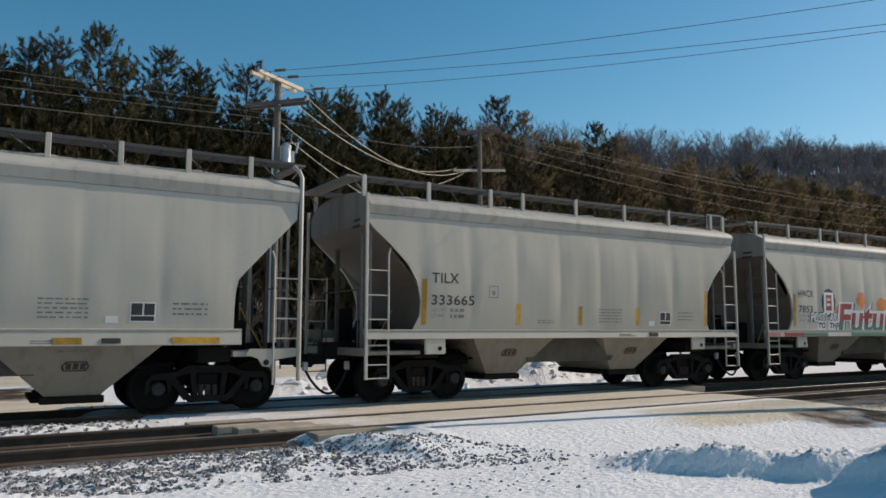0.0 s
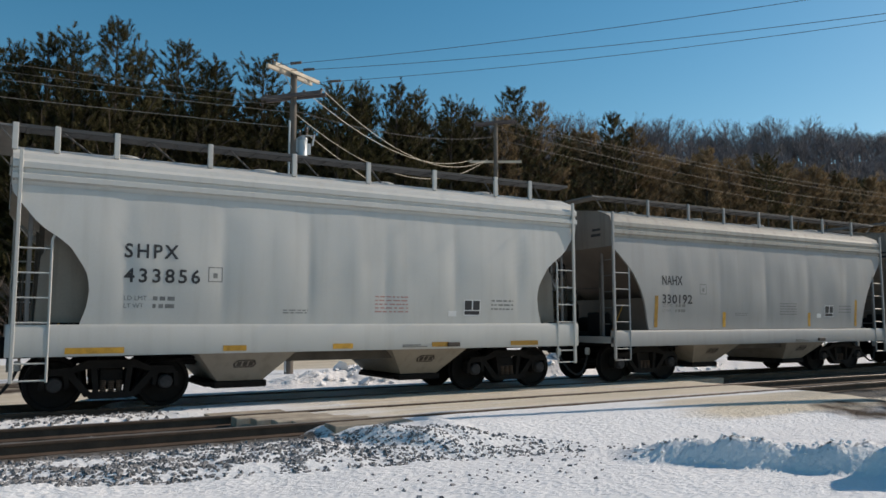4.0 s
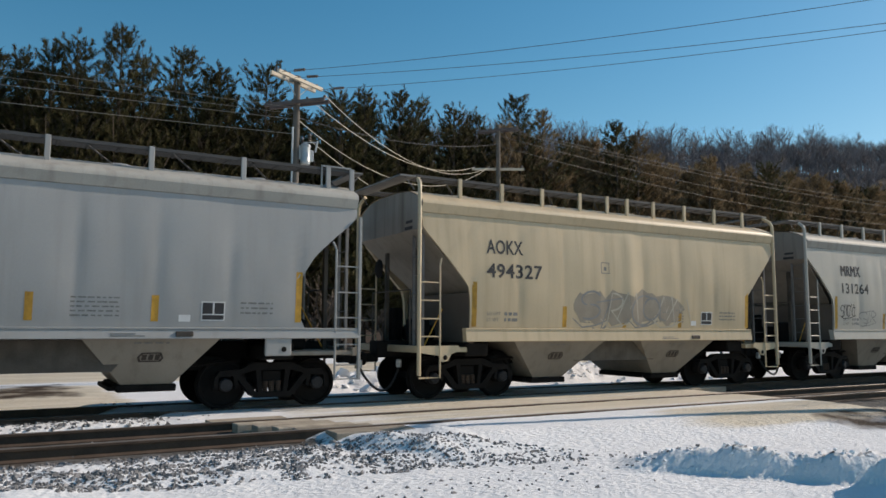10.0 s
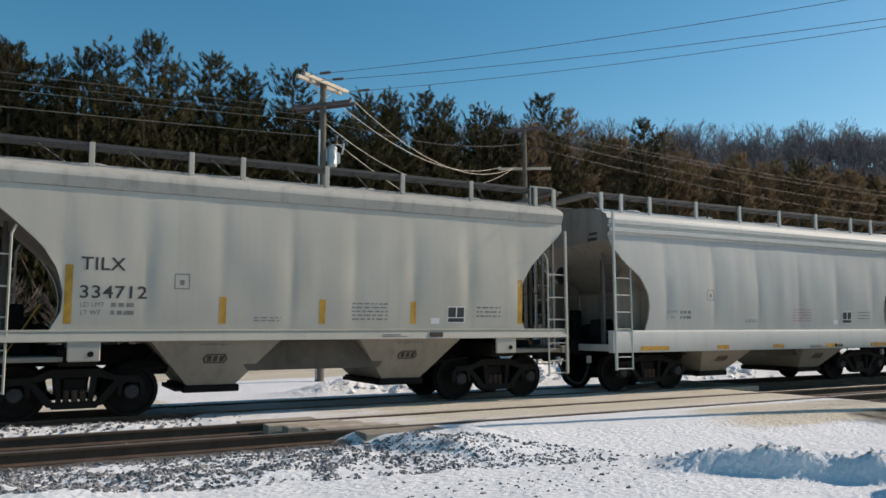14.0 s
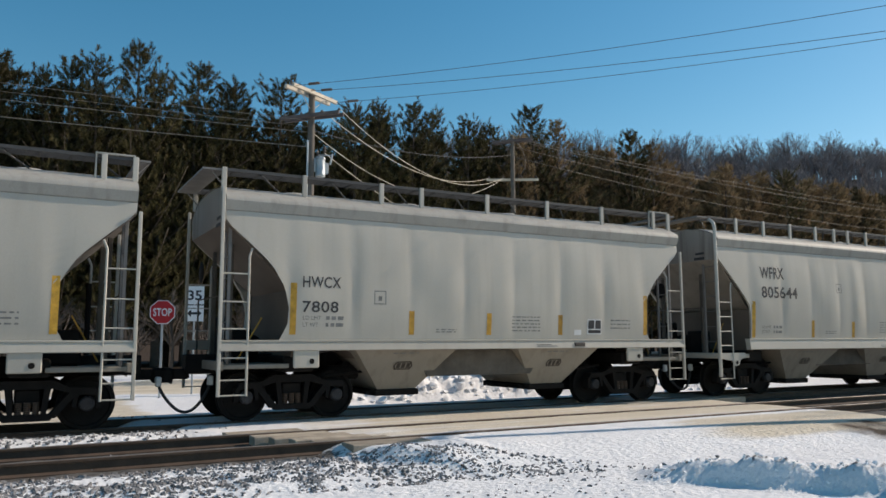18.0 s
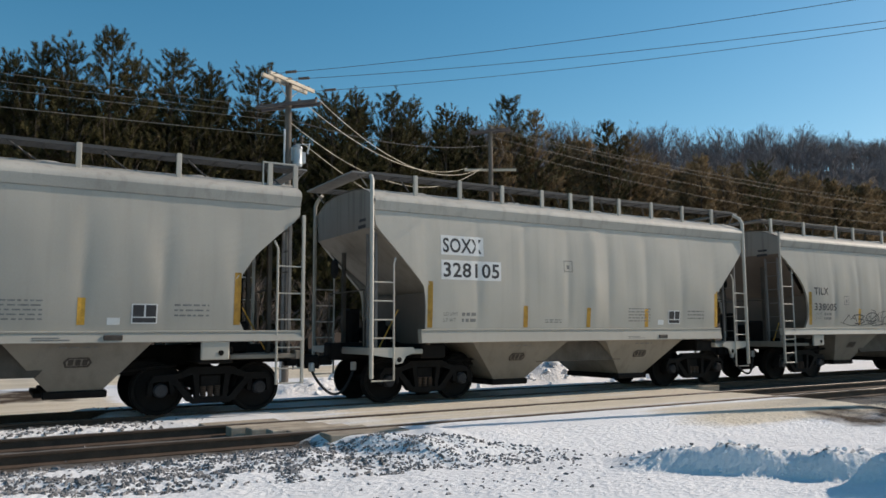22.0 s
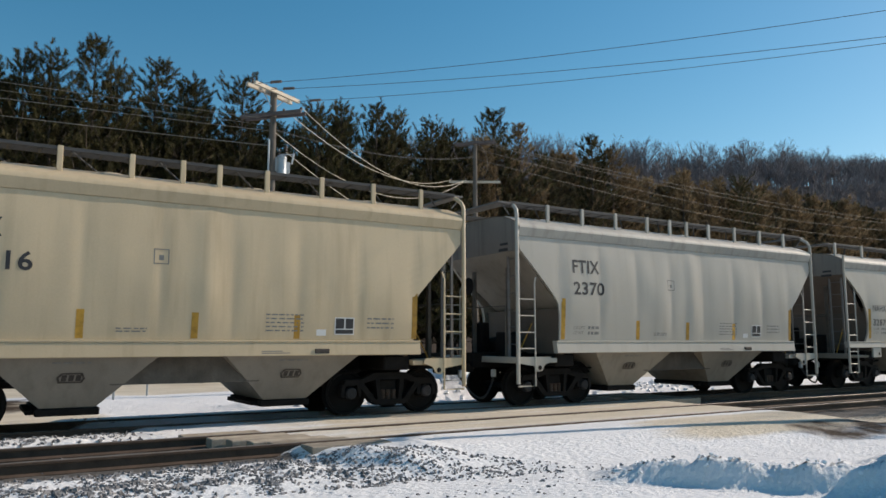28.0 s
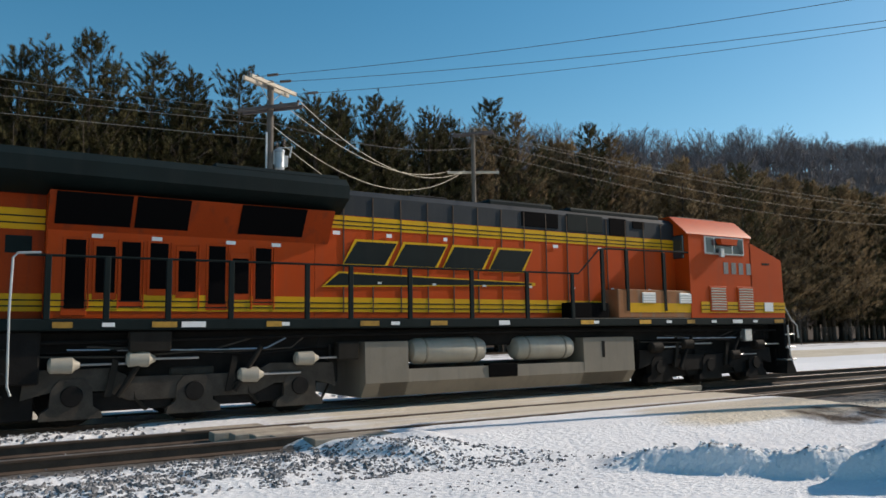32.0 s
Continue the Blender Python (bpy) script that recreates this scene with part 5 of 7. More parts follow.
    part("load_data", on_side(data, kind, tu + 0.02, low - 0.03 if kind[0] != "C" else 1.8), FADED, car, "faded load limit stencils", smooth=0, kind="stuff")
    rim = Geo()
    for a, b, c2, d in ((0, 0.26, 0, 0.018), (0, 0.26, 0.252, 0.27), (0, 0.018, 0, 0.27), (0.242, 0.26, 0, 0.27), (0.09, 0.17, 0.07, 0.16)):
        rim.add([(a, 0, c2), (b, 0, c2), (b, 0, d), (a, 0, d)], [(0, 1, 2, 3)])
    part("type_box", on_side(rim, kind, 3.0 if kind[0] != "C" else 4.95, 2.22 if kind[0] != "C" else 2.85), FADED, car, smooth=0)
    part("notice_stencil", on_side(bars(5, 7, 0.75, 0.025, 0.075), kind, 6.3 if kind[0] != "C" else 7.0, 2.0), FADED if kind[0] != "B" else REDINK, car, smooth=0, kind="stuff")
    part("service_stencil", on_side(bars(3, 11, 0.6, 0.03, 0.09), kind, 9.1, 1.95), FADED, car, smooth=0, kind="stuff")
    part("small_stencil", on_side(bars(2, 13, 0.5, 0.02, 0.05), kind, 4.4, 1.72), FADED, car, smooth=0, kind="stuff")
    pl = part("test_panel", on_side(patch(0.42, 0.34), kind, 8.4, 1.64), WHITE, car, "white-edged black consolidated stencil", smooth=0)
    lb = Geo().join(patch(0.2, 0.12, 2, 1))
    part("service_label", on_side(lb, kind, 8.02, 1.62), WHITE, car, smooth=0)
    blk = Geo()
    for a, b, c2, d in ((0.02, 0.2, 0.12, 0.32), (0.23, 0.4, 0.12, 0.32), (0.02, 0.4, 0.02, 0.1)):
        blk.add([(a, 0, c2), (b, 0, c2), (b, 0, d), (a, 0, d)], [(0, 1, 2, 3)])
    part("panel_print", on_side(blk, kind, 8.4, 1.64, 0.0045), INK, pl, smooth=0)
    return car


PROTO = {k: hopper_car(*k) for k in (("T", "grey"), ("Ta", "grey"), ("Tb", "grey"), ("T", "blue"), ("C", "grey"), ("Ca", "grey"), ("C", "tan"), ("B", "white"), ("D", "blue"))}
for o in (*TRUCK.children_recursive, TRUCK):
    bpy.data.objects.remove(o)


LOOK = {"grey": "dusty light grey", "blue": "weathered blue-grey", "tan": "sun-faded tan", "white": "pale grey-white"}
SHAPE = {"T": "with curved cutouts", "C": "with tubular corner posts", "B": "with a deep sill", "D": "with a ribbed eave"}
# place of each wagon's leading ladder at the start, kind, paint, mark, number
CARS = [
    (-6.16, "C", "grey", "", ""), (6.68, "T", "grey", "TILX", "333665"), (19.48, "T", "grey", "HWCX", "7853"), (32.10, "T", "grey", "HWCX", "8187"),
    (45.29, "T", "grey", "TILX", "330968"), (57.91, "T", "grey", "TILX", "331061"), (70.88, "B", "white", "SHPX", "433856"), (83.58, "D", "blue", "NAHX", "330192"),
    (96.26, "C", "grey", "AOKX", "496788"), (108.95, "C", "grey", "", ""), (121.61, "T", "grey", "TILX", "330280"), (134.44, "T", "grey", "MQRX", "113437"),
    (147.2, "T", "grey", "WFRX", "806710"), (160.16, "B", "white", "MRMX", "16493"), (172.64, "T", "blue", "NAHX", "328110"), (185.44, "C", "tan", "AOKX", "494327"),
    (198.37, "C", "grey", "MRMX", "131264"), (211.11, "T", "grey", "HWCX", "10580"), (223.85, "T", "grey", "HWCX", "10699"), (236.6, "T", "grey", "HWCX", "7773"),
    (249.44, "T", "grey", "TILX", "334712"), (262.31, "B", "white", "", ""), (275.1, "T", "grey", "", ""), (287.99, "T", "grey", "TILX", "328980"),
    (300.81, "C", "grey", "AOKX", "496080"), (313.7, "T", "grey", "MQRX", "113318"), (326.54, "T", "grey", "HWCX", "7808"), (339.31, "C", "grey", "WFRX", "805644"),
    (352.22, "T", "grey", "TILX", "337606"), (365.13, "T", "grey", "TILX", "329235"), (378.0, "C", "grey", "SOXX", "328128"), (390.85, "T", "grey", "TILX", "335143"),
    (403.75, "C", "grey", "SOXX", "328105"), (416.76, "T", "grey", "TILX", "338005"), (429.47, "T", "grey", "TILX", "339508"), (442.42, "T", "grey", "MQRX", "113272"),
    (455.36, "T", "grey", "HWCX", "13232"), (468.3, "C", "grey", "", ""), (481.28, "T", "grey", "TILX", "337971"), (494.03, "T", "grey", "TILX", "335084"),
    (506.87, "C", "tan", "AOKX", "494316"), (519.79, "C", "grey", "FTIX", "2370"), (533.0, "T", "grey", "NAHX", "328797"), (545.77, "T", "grey", "TILX", "334810"),
    (558.58, "T", "grey", "HWCX", "13316"), (571.79, "T", "grey", "TILX", "337892"),
]
CARS = [(u, k + ("" if t != "grey" else ("", "a", "b")[i % 3] if k == "T" else ("", "a")[i % 2] if k == "C" else ""), t, m, n) for i, (u, k, t, m, n) in enumerate(CARS)]


def diced(g, step=0.12):
    """Cuts flat work into small pieces, so that it can follow the bellied side."""
    bm = bmesh.new()
    vs = [bm.verts.new(p) for p in g.v]
    for f in g.f:
        try:
            bm.faces.new([vs[i] for i in f])
        except ValueError:
            pass
    for axis in (0, 2):
        lo, hi = min(p[axis] for p in g.v), max(p[axis] for p in g.v)
        k = lo + step
        while k < hi:
            co, no = [0, 0, 0], [0, 0, 0]
            co[axis], no[axis] = k, 1
            bmesh.ops.bisect_plane(bm, geom=bm.verts[:] + bm.edges[:] + bm.faces[:], plane_co=co, plane_no=no)
            k += step
    bm.verts.index_update()
    out = Geo()
    out.v = [tuple(v.co) for v in bm.verts]
    out.f = [tuple(v.index for v in f.verts) for f in bm.faces]
    bm.free()
    return out


TRAIN = []
PATCHED = {"330968", "331061", "806710", "328128", "328105", "16493"}
for u0, kind, tint, mark, number in CARS:
    k = (kind, tint)
    last = max(c[0] for c in CARS if c[1:3] == k)
    TRAIN.append((u0 + HALF, PROTO[k] if u0 == last else copy_thing(PROTO[k], pose(0, 0, 0))))
for (u0, kind, tint, mark, number), (x0, car) in zip(CARS, TRAIN):
    tagged(car, LOOK[tint] + " hopper wagon " + SHAPE[kind[0]] + (", lettered " + mark if mark else ""))
    tu, tm, tn, th = SPEC[kind]["text"]
    for nm, words, z in (("reporting_mark", mark, tm), ("wagon_number", number, tn)):
        if words:
            wide = {"T": (0.85, 0.9), "B": (0.84, 0.88)}.get(kind[0], (0.79, 0.77))
            wd = (len(words) - 0.45 * words.count("I") - 0.3 * words.count("1")) * th * wide[nm != "wagon_number"]
            g = text_geo(words, th, 0.0 if "M" in words else 0.02 if kind[0] != "T" else 0.011, width=wd, gap=1.3 if kind[0] == "B" else 1.06)
            if "M" in words:
                thin = g
                g = Geo()
                for k in (-1, 0, 1):
                    g.join(thin.moved(pose(k * 0.05 * th, 0.0004 * (k + 1), 0)))
            if number in PATCHED and (number != "16493" or nm == "reporting_mark"):
                part("lettering_patch", on_side(patch(wd + 0.1, th + 0.1, 10, 4), kind, tu - 0.05, z - 0.05, 0.003), WHITE, car, "white repainted patch", smooth=0)
            part(nm, on_side(diced(g, 0.1), kind, tu, z, 0.005), INK, car, smooth=0)

# the leading wagon wears its reflectors along the sill
lead = TRAIN[0][1]
for c in list(lead.children):
    if c.name.startswith("reflector_strip"):
        bpy.data.objects.remove(c)
for u, w in ((0.9, 0.75), (3.2, 0.42), (5.2, 0.42), (7.25, 0.42), (9.1, 0.82)):
    part("reflector_strip", Geo().box(u - HALF, u - HALF + w, -1.652, -1.60, 1.27, 1.38), YELLOW, lead)


# ---- paint sprayed on the wagons ----
SPRAY = {n: material("spray_" + n, c, 0.5, vary=0.15, scale=3, bump=0.0) for n, c in (("black", (0.018, 0.018, 0.02)), ("red", (0.30, 0.022, 0.03)), ("white", (0.70, 0.70, 0.70)), ("orange", (0.60, 0.17, 0.03)),
         ("teal", (0.03, 0.16, 0.12)), ("sky", (0.28, 0.52, 0.62)), ("grey", (0.22, 0.215, 0.21)), ("maroon", (0.20, 0.10, 0.10)), ("blue", (0.03, 0.20, 0.33)), ("pink", (0.50, 0.16, 0.14)), ("silver", (0.46, 0.46, 0.47)), ("umber", (0.29, 0.245, 0.19)), ("cream", (0.43, 0.38, 0.30)))}
BY_NUMBER = {c[4]: (t[1], c[1]) for c, t in zip(CARS, TRAIN) if c[4]}
BY_PLACE = {round(c[0]): (t[1], c[1]) for c, t in zip(CARS, TRAIN)}


def stroke(pts, w):
    """A flat painted line of width w through points in x and z."""
    g = Geo()
    n = len(pts)
    for i, (x, z) in enumerate(pts):
        a, b = pts[max(0, i - 1)], pts[min(n - 1, i + 1)]
        dx, dz = b[0] - a[0], b[1] - a[1]
        l = math.hypot(dx, dz) or 1.0
        k = w * 0.5 * (1.0 if 0 < i < n - 1 else 0.6)
        g.v += [(x - dz / l * k, 0, z + dx / l * k), (x + dz / l * k, 0, z - dx / l * k)]
    g.f = [(2 * i, 2 * i + 1, 2 * i + 3, 2 * i + 2) for i in range(n - 1)]
    return g


def scrawl(seed, w, h, letters, width=0.03):
    """Sprayed handwriting that cannot be read: arcs, hooks and slanted strokes, letter by letter, and a flourish."""
    rnd = random.Random(seed)
    g = Geo()
    step = w / letters
    lean = rnd.uniform(0.05, 0.3)

    def arc(cx, cz, rx, rz, a0, a1):
        return [(cx + rx * math.cos(a0 + (a1 - a0) * i / 11), cz + rz * math.sin(a0 + (a1 - a0) * i / 11)) for i in range(12)]

    for k in range(letters):
        x, tall = k * step, h * rnd.uniform(0.65, 1.05)
        z, wide = h * rnd.uniform(-0.12, 0.2), step * rnd.uniform(1.5, 2.1)
        kind = rnd.randrange(6)
        if kind == 0:
            lines = [arc(0.5, 0.5, 0.45, 0.5, 0.8, 5.4)]
        elif kind == 1:
            lines = [arc(0.45, 0.74, 0.35, 0.26, 0.3, 4.4), arc(0.5, 0.25, 0.38, 0.27, 1.7, -2.2)]
        elif kind == 2:
            lines = [[(0.2, 0), (0.25, 1.0)], arc(0.25, 0.72, 0.5, 0.28, 1.5, -1.5), [(0.3, 0.45), (0.9, -0.05)]]
        elif kind == 3:
            lines = [[(0.0, 0.05), (0.35, 1.0), (0.55, 0.45), (0.75, 1.0), (1.05, 0.0)]]
        elif kind == 4:
            lines = [[(0.05, 0.8), (0.95, 0.95)], [(0.55, 0.95), (0.4, 0.0)], arc(0.3, 0.1, 0.25, 0.15, 0.0, -2.6)]
        else:
            lines = [arc(0.4, 0.55, 0.4, 0.42, 0.0, 6.2), [(0.8, 0.95), (0.85, 0.2), (1.15, 0.1)]]
        for line in lines:
            g.join(stroke([(x + wide * p + lean * tall * q, z + tall * q) for p, q in line], width))
    g.join(stroke([(-0.08 * w, h * 0.2), (0.25 * w, -0.08 * h), (0.7 * w, -0.02 * h), (1.1 * w, h * 0.15)], width * 0.7))
    return g


def sprayed(where, g, u, z, paint, lift=0.012, name="graffiti", label=""):
    car, kind = where
    part(name, on_side(diced(g), kind, u, z, lift * 0.32), SPRAY[paint], car, label, smooth=0)


def shape(pts):
    g = Geo()
    g.v, g.f = [(x, 0.0, z) for x, z in pts], [tuple(range(len(pts)))]
    return g


def grown(g, k):
    """Flat work made larger about its middle."""
    cx, cz = sum(p[0] for p in g.v) / len(g.v), sum(p[2] for p in g.v) / len(g.v)
    out = Geo()
    out.v, out.f = [(cx + (p[0] - cx) * (1 + k), 0, cz + (p[2] - cz) * (1 + k)) for p in g.v], list(g.f)
    return out


def blob(seed, w, h):
    rnd = random.Random(seed)
    return shape([(w * (0.5 + 0.5 * math.cos(a / 3) * rnd.uniform(0.7, 1.1)), h * (0.5 + 0.5 * math.sin(a / 3) * rnd.uniform(0.7, 1.1))) for a in range(19)])


car = BY_NUMBER["7853"]
for k, (u, z, w, h) in enumerate(((4.55, 2.2, 0.6, 0.55), (5.7, 2.1, 0.8, 0.5), (6.9, 1.7, 0.9, 0.55), (7.4, 1.55, 1.6, 0.3), (3.3, 1.8, 0.8, 0.5))):
    sprayed(car, blob(60 + k, w, h), u, z, "orange", 0.009)
sprayed(car, text_geo("Future", 1.06, 0.13, 0.1, width=4.15), 3.45, 1.36, "black", 0.014, label="black shade of the word Future")
sprayed(car, text_geo("Future", 1.02, 0.095, 0.1, width=4.05), 3.5, 1.38, "white", 0.02, label="white outline of the word Future")
sprayed(car, text_geo("Future", 0.92, 0.03, 0.1, width=3.85), 3.6, 1.43, "red", 0.027, label="dark red word Future")
low_half = diced(text_geo("Future", 0.92, 0.03, 0.1, width=3.85))
low_half.f = [q for q in low_half.f if sum(low_half.v[i][2] for i in q) / len(q) < 0.3]
sprayed(car, low_half, 3.6, 1.43, "teal", 0.032, label="dark green feet of the letters")
sprayed(car, text_geo("POSTCARD", 0.34, 0.06, 0.15, width=1.72), 2.08, 1.74, "black", 0.013)
sprayed(car, text_geo("POSTCARD", 0.29, 0.02, 0.15, width=1.62), 2.13, 1.76, "white", 0.02, label="white word POSTCARD")
for u, w, word in ((2.5, 0.45, "TO"), (3.05, 0.65, "THE")):
    sprayed(car, shape([(0, 0), (w, 0), (w, 0.26), (0, 0.26)]), u, 1.53, "white", 0.014)
    sprayed(car, text_geo(word, 0.17, 0.03, width=w * 0.8), u + w * 0.1, 1.575, "black", 0.02)
sprayed(car, shape([(0.3 + 0.36 * math.cos(a * 0.2) * (1 + 0.08 * (a % 2)), 0.36 + 0.42 * math.sin(a * 0.2) * (1 + 0.08 * (a % 2))) for a in range(31)]), 2.78, 2.0, "black", 0.012)
sprayed(car, shape([(0, 0), (0.52, 0), (0.52, 0.64), (0, 0.64)]), 2.82, 2.04, "white", 0.018)
sprayed(car, shape([(0, 0), (0.3, 0), (0.3, 0.48), (0, 0.48)]), 2.93, 2.12, "red", 0.024)
sprayed(car, bars(2, 4, 0.22, 0.08, 0.16), 2.97, 2.42, "white", 0.028)
sprayed(car, shape([(0, 0), (1.0, 0.02), (1.05, 0.75), (0.05, 0.8)]), 7.85, 1.72, "white", 0.014)
sprayed(car, shape([(0, 0), (1.7, 0), (1.7, 0.22), (0, 0.25)]), 7.9, 1.55, "white", 0.016)
sprayed(car, bars(5, 6, 0.85, 0.07, 0.135), 7.93, 2.36, "black", 0.022)
sprayed(car, bars(1, 8, 1.55, 0.08, 0.135), 7.98, 1.62, "black", 0.022)
for u, w, c in ((0.75, 0.95, "red"), (1.7, 1.2, "teal"), (4.2, 3.5, "teal"), (-0.05, 0.6, "pink"), (7.9, 1.2, "orange")):
    part("sill_paint", Geo().box(u - HALF, u + w - HALF, -1.652, -1.60, 1.335, 1.44), SPRAY[c], car[0], "paint sprayed on the sill")
car = BY_NUMBER["10699"]
sprayed(car, text_geo("SEDAT", 1.02, 0.07, 0.12, width=3.0), 3.85, 1.36, "black", 0.014)
sprayed(car, text_geo("SEDAT", 0.92, 0.02, 0.12, width=2.85), 3.92, 1.41, "sky", 0.022, label="pale blue word SEDAT")
sprayed(car, bars(4, 14, 1.8, 0.07, 0.13), 6.95, 2.1, "grey")
for i, (u, z, w, h) in enumerate(((7.0, 1.6, 0.9, 0.3), (8.0, 1.58, 0.8, 0.4))):
    sprayed(car, scrawl(70 + i, w, h, 4, 0.04), u, z, "black")
car = BY_NUMBER["10580"]
sprayed(car, text_geo("BOYE", 0.33, 0.05, 0.3, width=0.9), 2.63, 1.56, "black", label="black scrawled word BOYE")
car = BY_PLACE[275]
for u, z, w, h in ((2.3, 1.56, 0.8, 0.35), (3.2, 2.2, 0.5, 0.4), (3.9, 1.95, 0.7, 0.4), (4.6, 2.2, 1.3, 0.3), (5.9, 1.9, 0.8, 0.6), (7.1, 1.65, 0.9, 0.4), (3.0, 1.75, 1.0, 0.25)):
    sprayed(car, blob(int(u * 10), w, h), u, z, "pink", 0.009)
LETTERS = (
    (((2.53, 1.87), (2.8, 2.3), (3.18, 2.58), (3.46, 2.47), (3.59, 2.25), (3.55, 1.98), (3.79, 1.83), (4.0, 1.51), (3.55, 1.51), (3.0, 1.71)),
     ((2.74, 1.92), (2.94, 2.33), (3.18, 2.52), (3.42, 2.43), (3.52, 2.25), (3.48, 2.02), (3.25, 1.88), (3.64, 1.74), (3.89, 1.53), (3.59, 1.53), (3.14, 1.76))),
    (((3.57, 2.1), (3.91, 2.41), (4.19, 2.27), (4.64, 1.92), (4.95, 1.61), (4.79, 1.5), (4.34, 1.57), (4.0, 1.51), (3.84, 1.68)),
     ((3.68, 2.08), (3.91, 2.33), (4.1, 2.26), (4.49, 1.92), (4.84, 1.62), (4.64, 1.54), (4.39, 1.63), (4.05, 1.56), (3.87, 1.78))),
    (((4.5, 2.2), (4.87, 2.54), (5.05, 2.38), (5.34, 1.61), (5.05, 1.51), (4.79, 1.69)),
     ((4.6, 2.17), (4.87, 2.45), (5.0, 2.32), (5.2, 1.66), (5.05, 1.57), (4.86, 1.78))),
    (((5.01, 2.43), (5.37, 2.65), (5.71, 2.08), (5.74, 1.58), (5.31, 1.6)),
     ((5.2, 2.47), (5.36, 2.57), (5.61, 2.07), (5.64, 1.65), (5.38, 1.68))),
    (((5.41, 2.24), (5.73, 2.47), (6.22, 1.81), (6.54, 1.64), (6.39, 1.49), (5.86, 1.5)),
     ((5.53, 2.22), (5.72, 2.37), (6.15, 1.74), (6.43, 1.67), (6.32, 1.55), (5.94, 1.55), (5.77, 1.86))),
    (((6.51, 2.35), (7.39, 2.69), (7.42, 2.32), (7.12, 1.77), (7.6, 1.79), (6.88, 1.57), (6.51, 1.5), (6.66, 1.87)),
     ((6.61, 2.31), (7.34, 2.59), (7.34, 2.33), (6.95, 1.71), (7.12, 1.68), (6.66, 1.58), (6.62, 1.64), (6.89, 2.09))),
)
for dark, pale in LETTERS:
    sprayed(car, grown(shape(dark), 0.04), 0.0, 0.0, "white", 0.013)
for dark, pale in LETTERS:
    sprayed(car, shape(dark), 0.0, 0.0, "black", 0.02)
    sprayed(car, shape(pale), 0.0, 0.0, "silver", 0.028)
for u, z, r, paint, lift in ((6.34, 2.03, 0.25, "black", 0.032), (6.34, 2.03, 0.14, "silver", 0.036), (3.02, 2.09, 0.12, "black", 0.032), (4.16, 1.84, 0.07, "black", 0.032)):
    sprayed(car, shape([(r * math.cos(a * 0.4), r * math.sin(a * 0.4)) for a in range(16)]), u, z, paint, lift)
for words, u, z in (("X", 2.07, 2.51), ("95", 2.2, 2.04)):
    part("faded_mark", on_side(diced(text_geo(words, 0.215, 0.011), 0.1), car[1], u, z, 0.005), INK, car[0], smooth=0)
sprayed(car, scrawl(31, 1.3, 0.4, 6), 7.7, 1.95, "black")
sprayed(car, scrawl(32, 0.8, 0.4, 4), 8.9, 1.6, "black")
for num, tags in (("16493", ((0.0, 3.15, 1.2, 0.5, 5, "black"), (2.6, 1.55, 1.5, 0.5, 4, "black"), (6.5, 1.55, 0.9, 0.35, 5, "black"), (10.35, 3.25, 0.7, 0.45, 4, "black"))),
                  ("131264", ((1.5, 1.9, 0.75, 0.38, 5, "black"), (2.4, 1.68, 0.9, 0.5, 3, "grey"), (3.8, 1.72, 1.4, 0.5, 7, "black"), (5.75, 1.58, 0.45, 0.5, 3, "black"), (7.25, 1.6, 0.85, 0.5, 4, "black"), (8.85, 1.6, 1.15, 0.5, 6, "black"))),
                  ("338005", ((2.95, 1.62, 1.6, 0.35, 4, "black"), (4.3, 1.62, 1.1, 0.45, 4, "black"), (5.4, 1.6, 1.2, 0.45, 5, "black"))),
                  ("806710", ((6.15, 1.72, 1.35, 0.55, 6, "black"),)), ("329235", ((3.4, 1.56, 0.62, 0.45, 3, "black"),)), ("328980", ((8.0, 1.92, 1.2, 0.3, 5, "grey"), (9.3, 1.95, 0.6, 0.25, 3, "grey")))):
    for i, (u, z, w, h, n, c) in enumerate(tags):
        sprayed(BY_NUMBER[num], scrawl(sum(map(ord, num)) + i, w, h, n), u, z, c, label="scrawled spray tag")
car = BY_NUMBER["494327"]
for k in range(4):
    sprayed(car, blob(90 + k, 1.1, 0.9), 4.1 + 0.85 * k, 1.58, "umber", 0.009)
    sprayed(car, scrawl(95 + k, 0.9, 0.75, 2, 0.05), 4.15 + 0.85 * k, 1.62, "cream" if k % 2 else "grey", 0.016)
car = BY_NUMBER["496788"]
for k in range(3):
    sprayed(car, blob(100 + k, 0.75, 0.85), 5.3 + 0.7 * k, 1.57, "maroon", 0.01)
car = BY_PLACE[109]
sprayed(car, shape([(0.55 * math.cos(a * 0.3), 0.4 * math.sin(a * 0.3)) for a in range(21)]), 5.85, 1.72, "blue", 0.012)
sprayed(car, shape([(0.3 * math.cos(a * 0.3), 0.2 * math.sin(a * 0.3)) for a in range(21)]), 5.85, 1.76, "sky", 0.018)
part("graffiti", text_geo("WASTED TIME CREW", 0.15, 0.006, 0.1, width=1.9).moved(pose(6.05 - HALF, -1.652, 1.28, -9)), SPRAY["black"], car[0], "black words WASTED TIME CREW", smooth=0)
sprayed(BY_NUMBER["334810"], scrawl(7, 0.3, 0.15, 2), 3.2, 1.75, "sky")


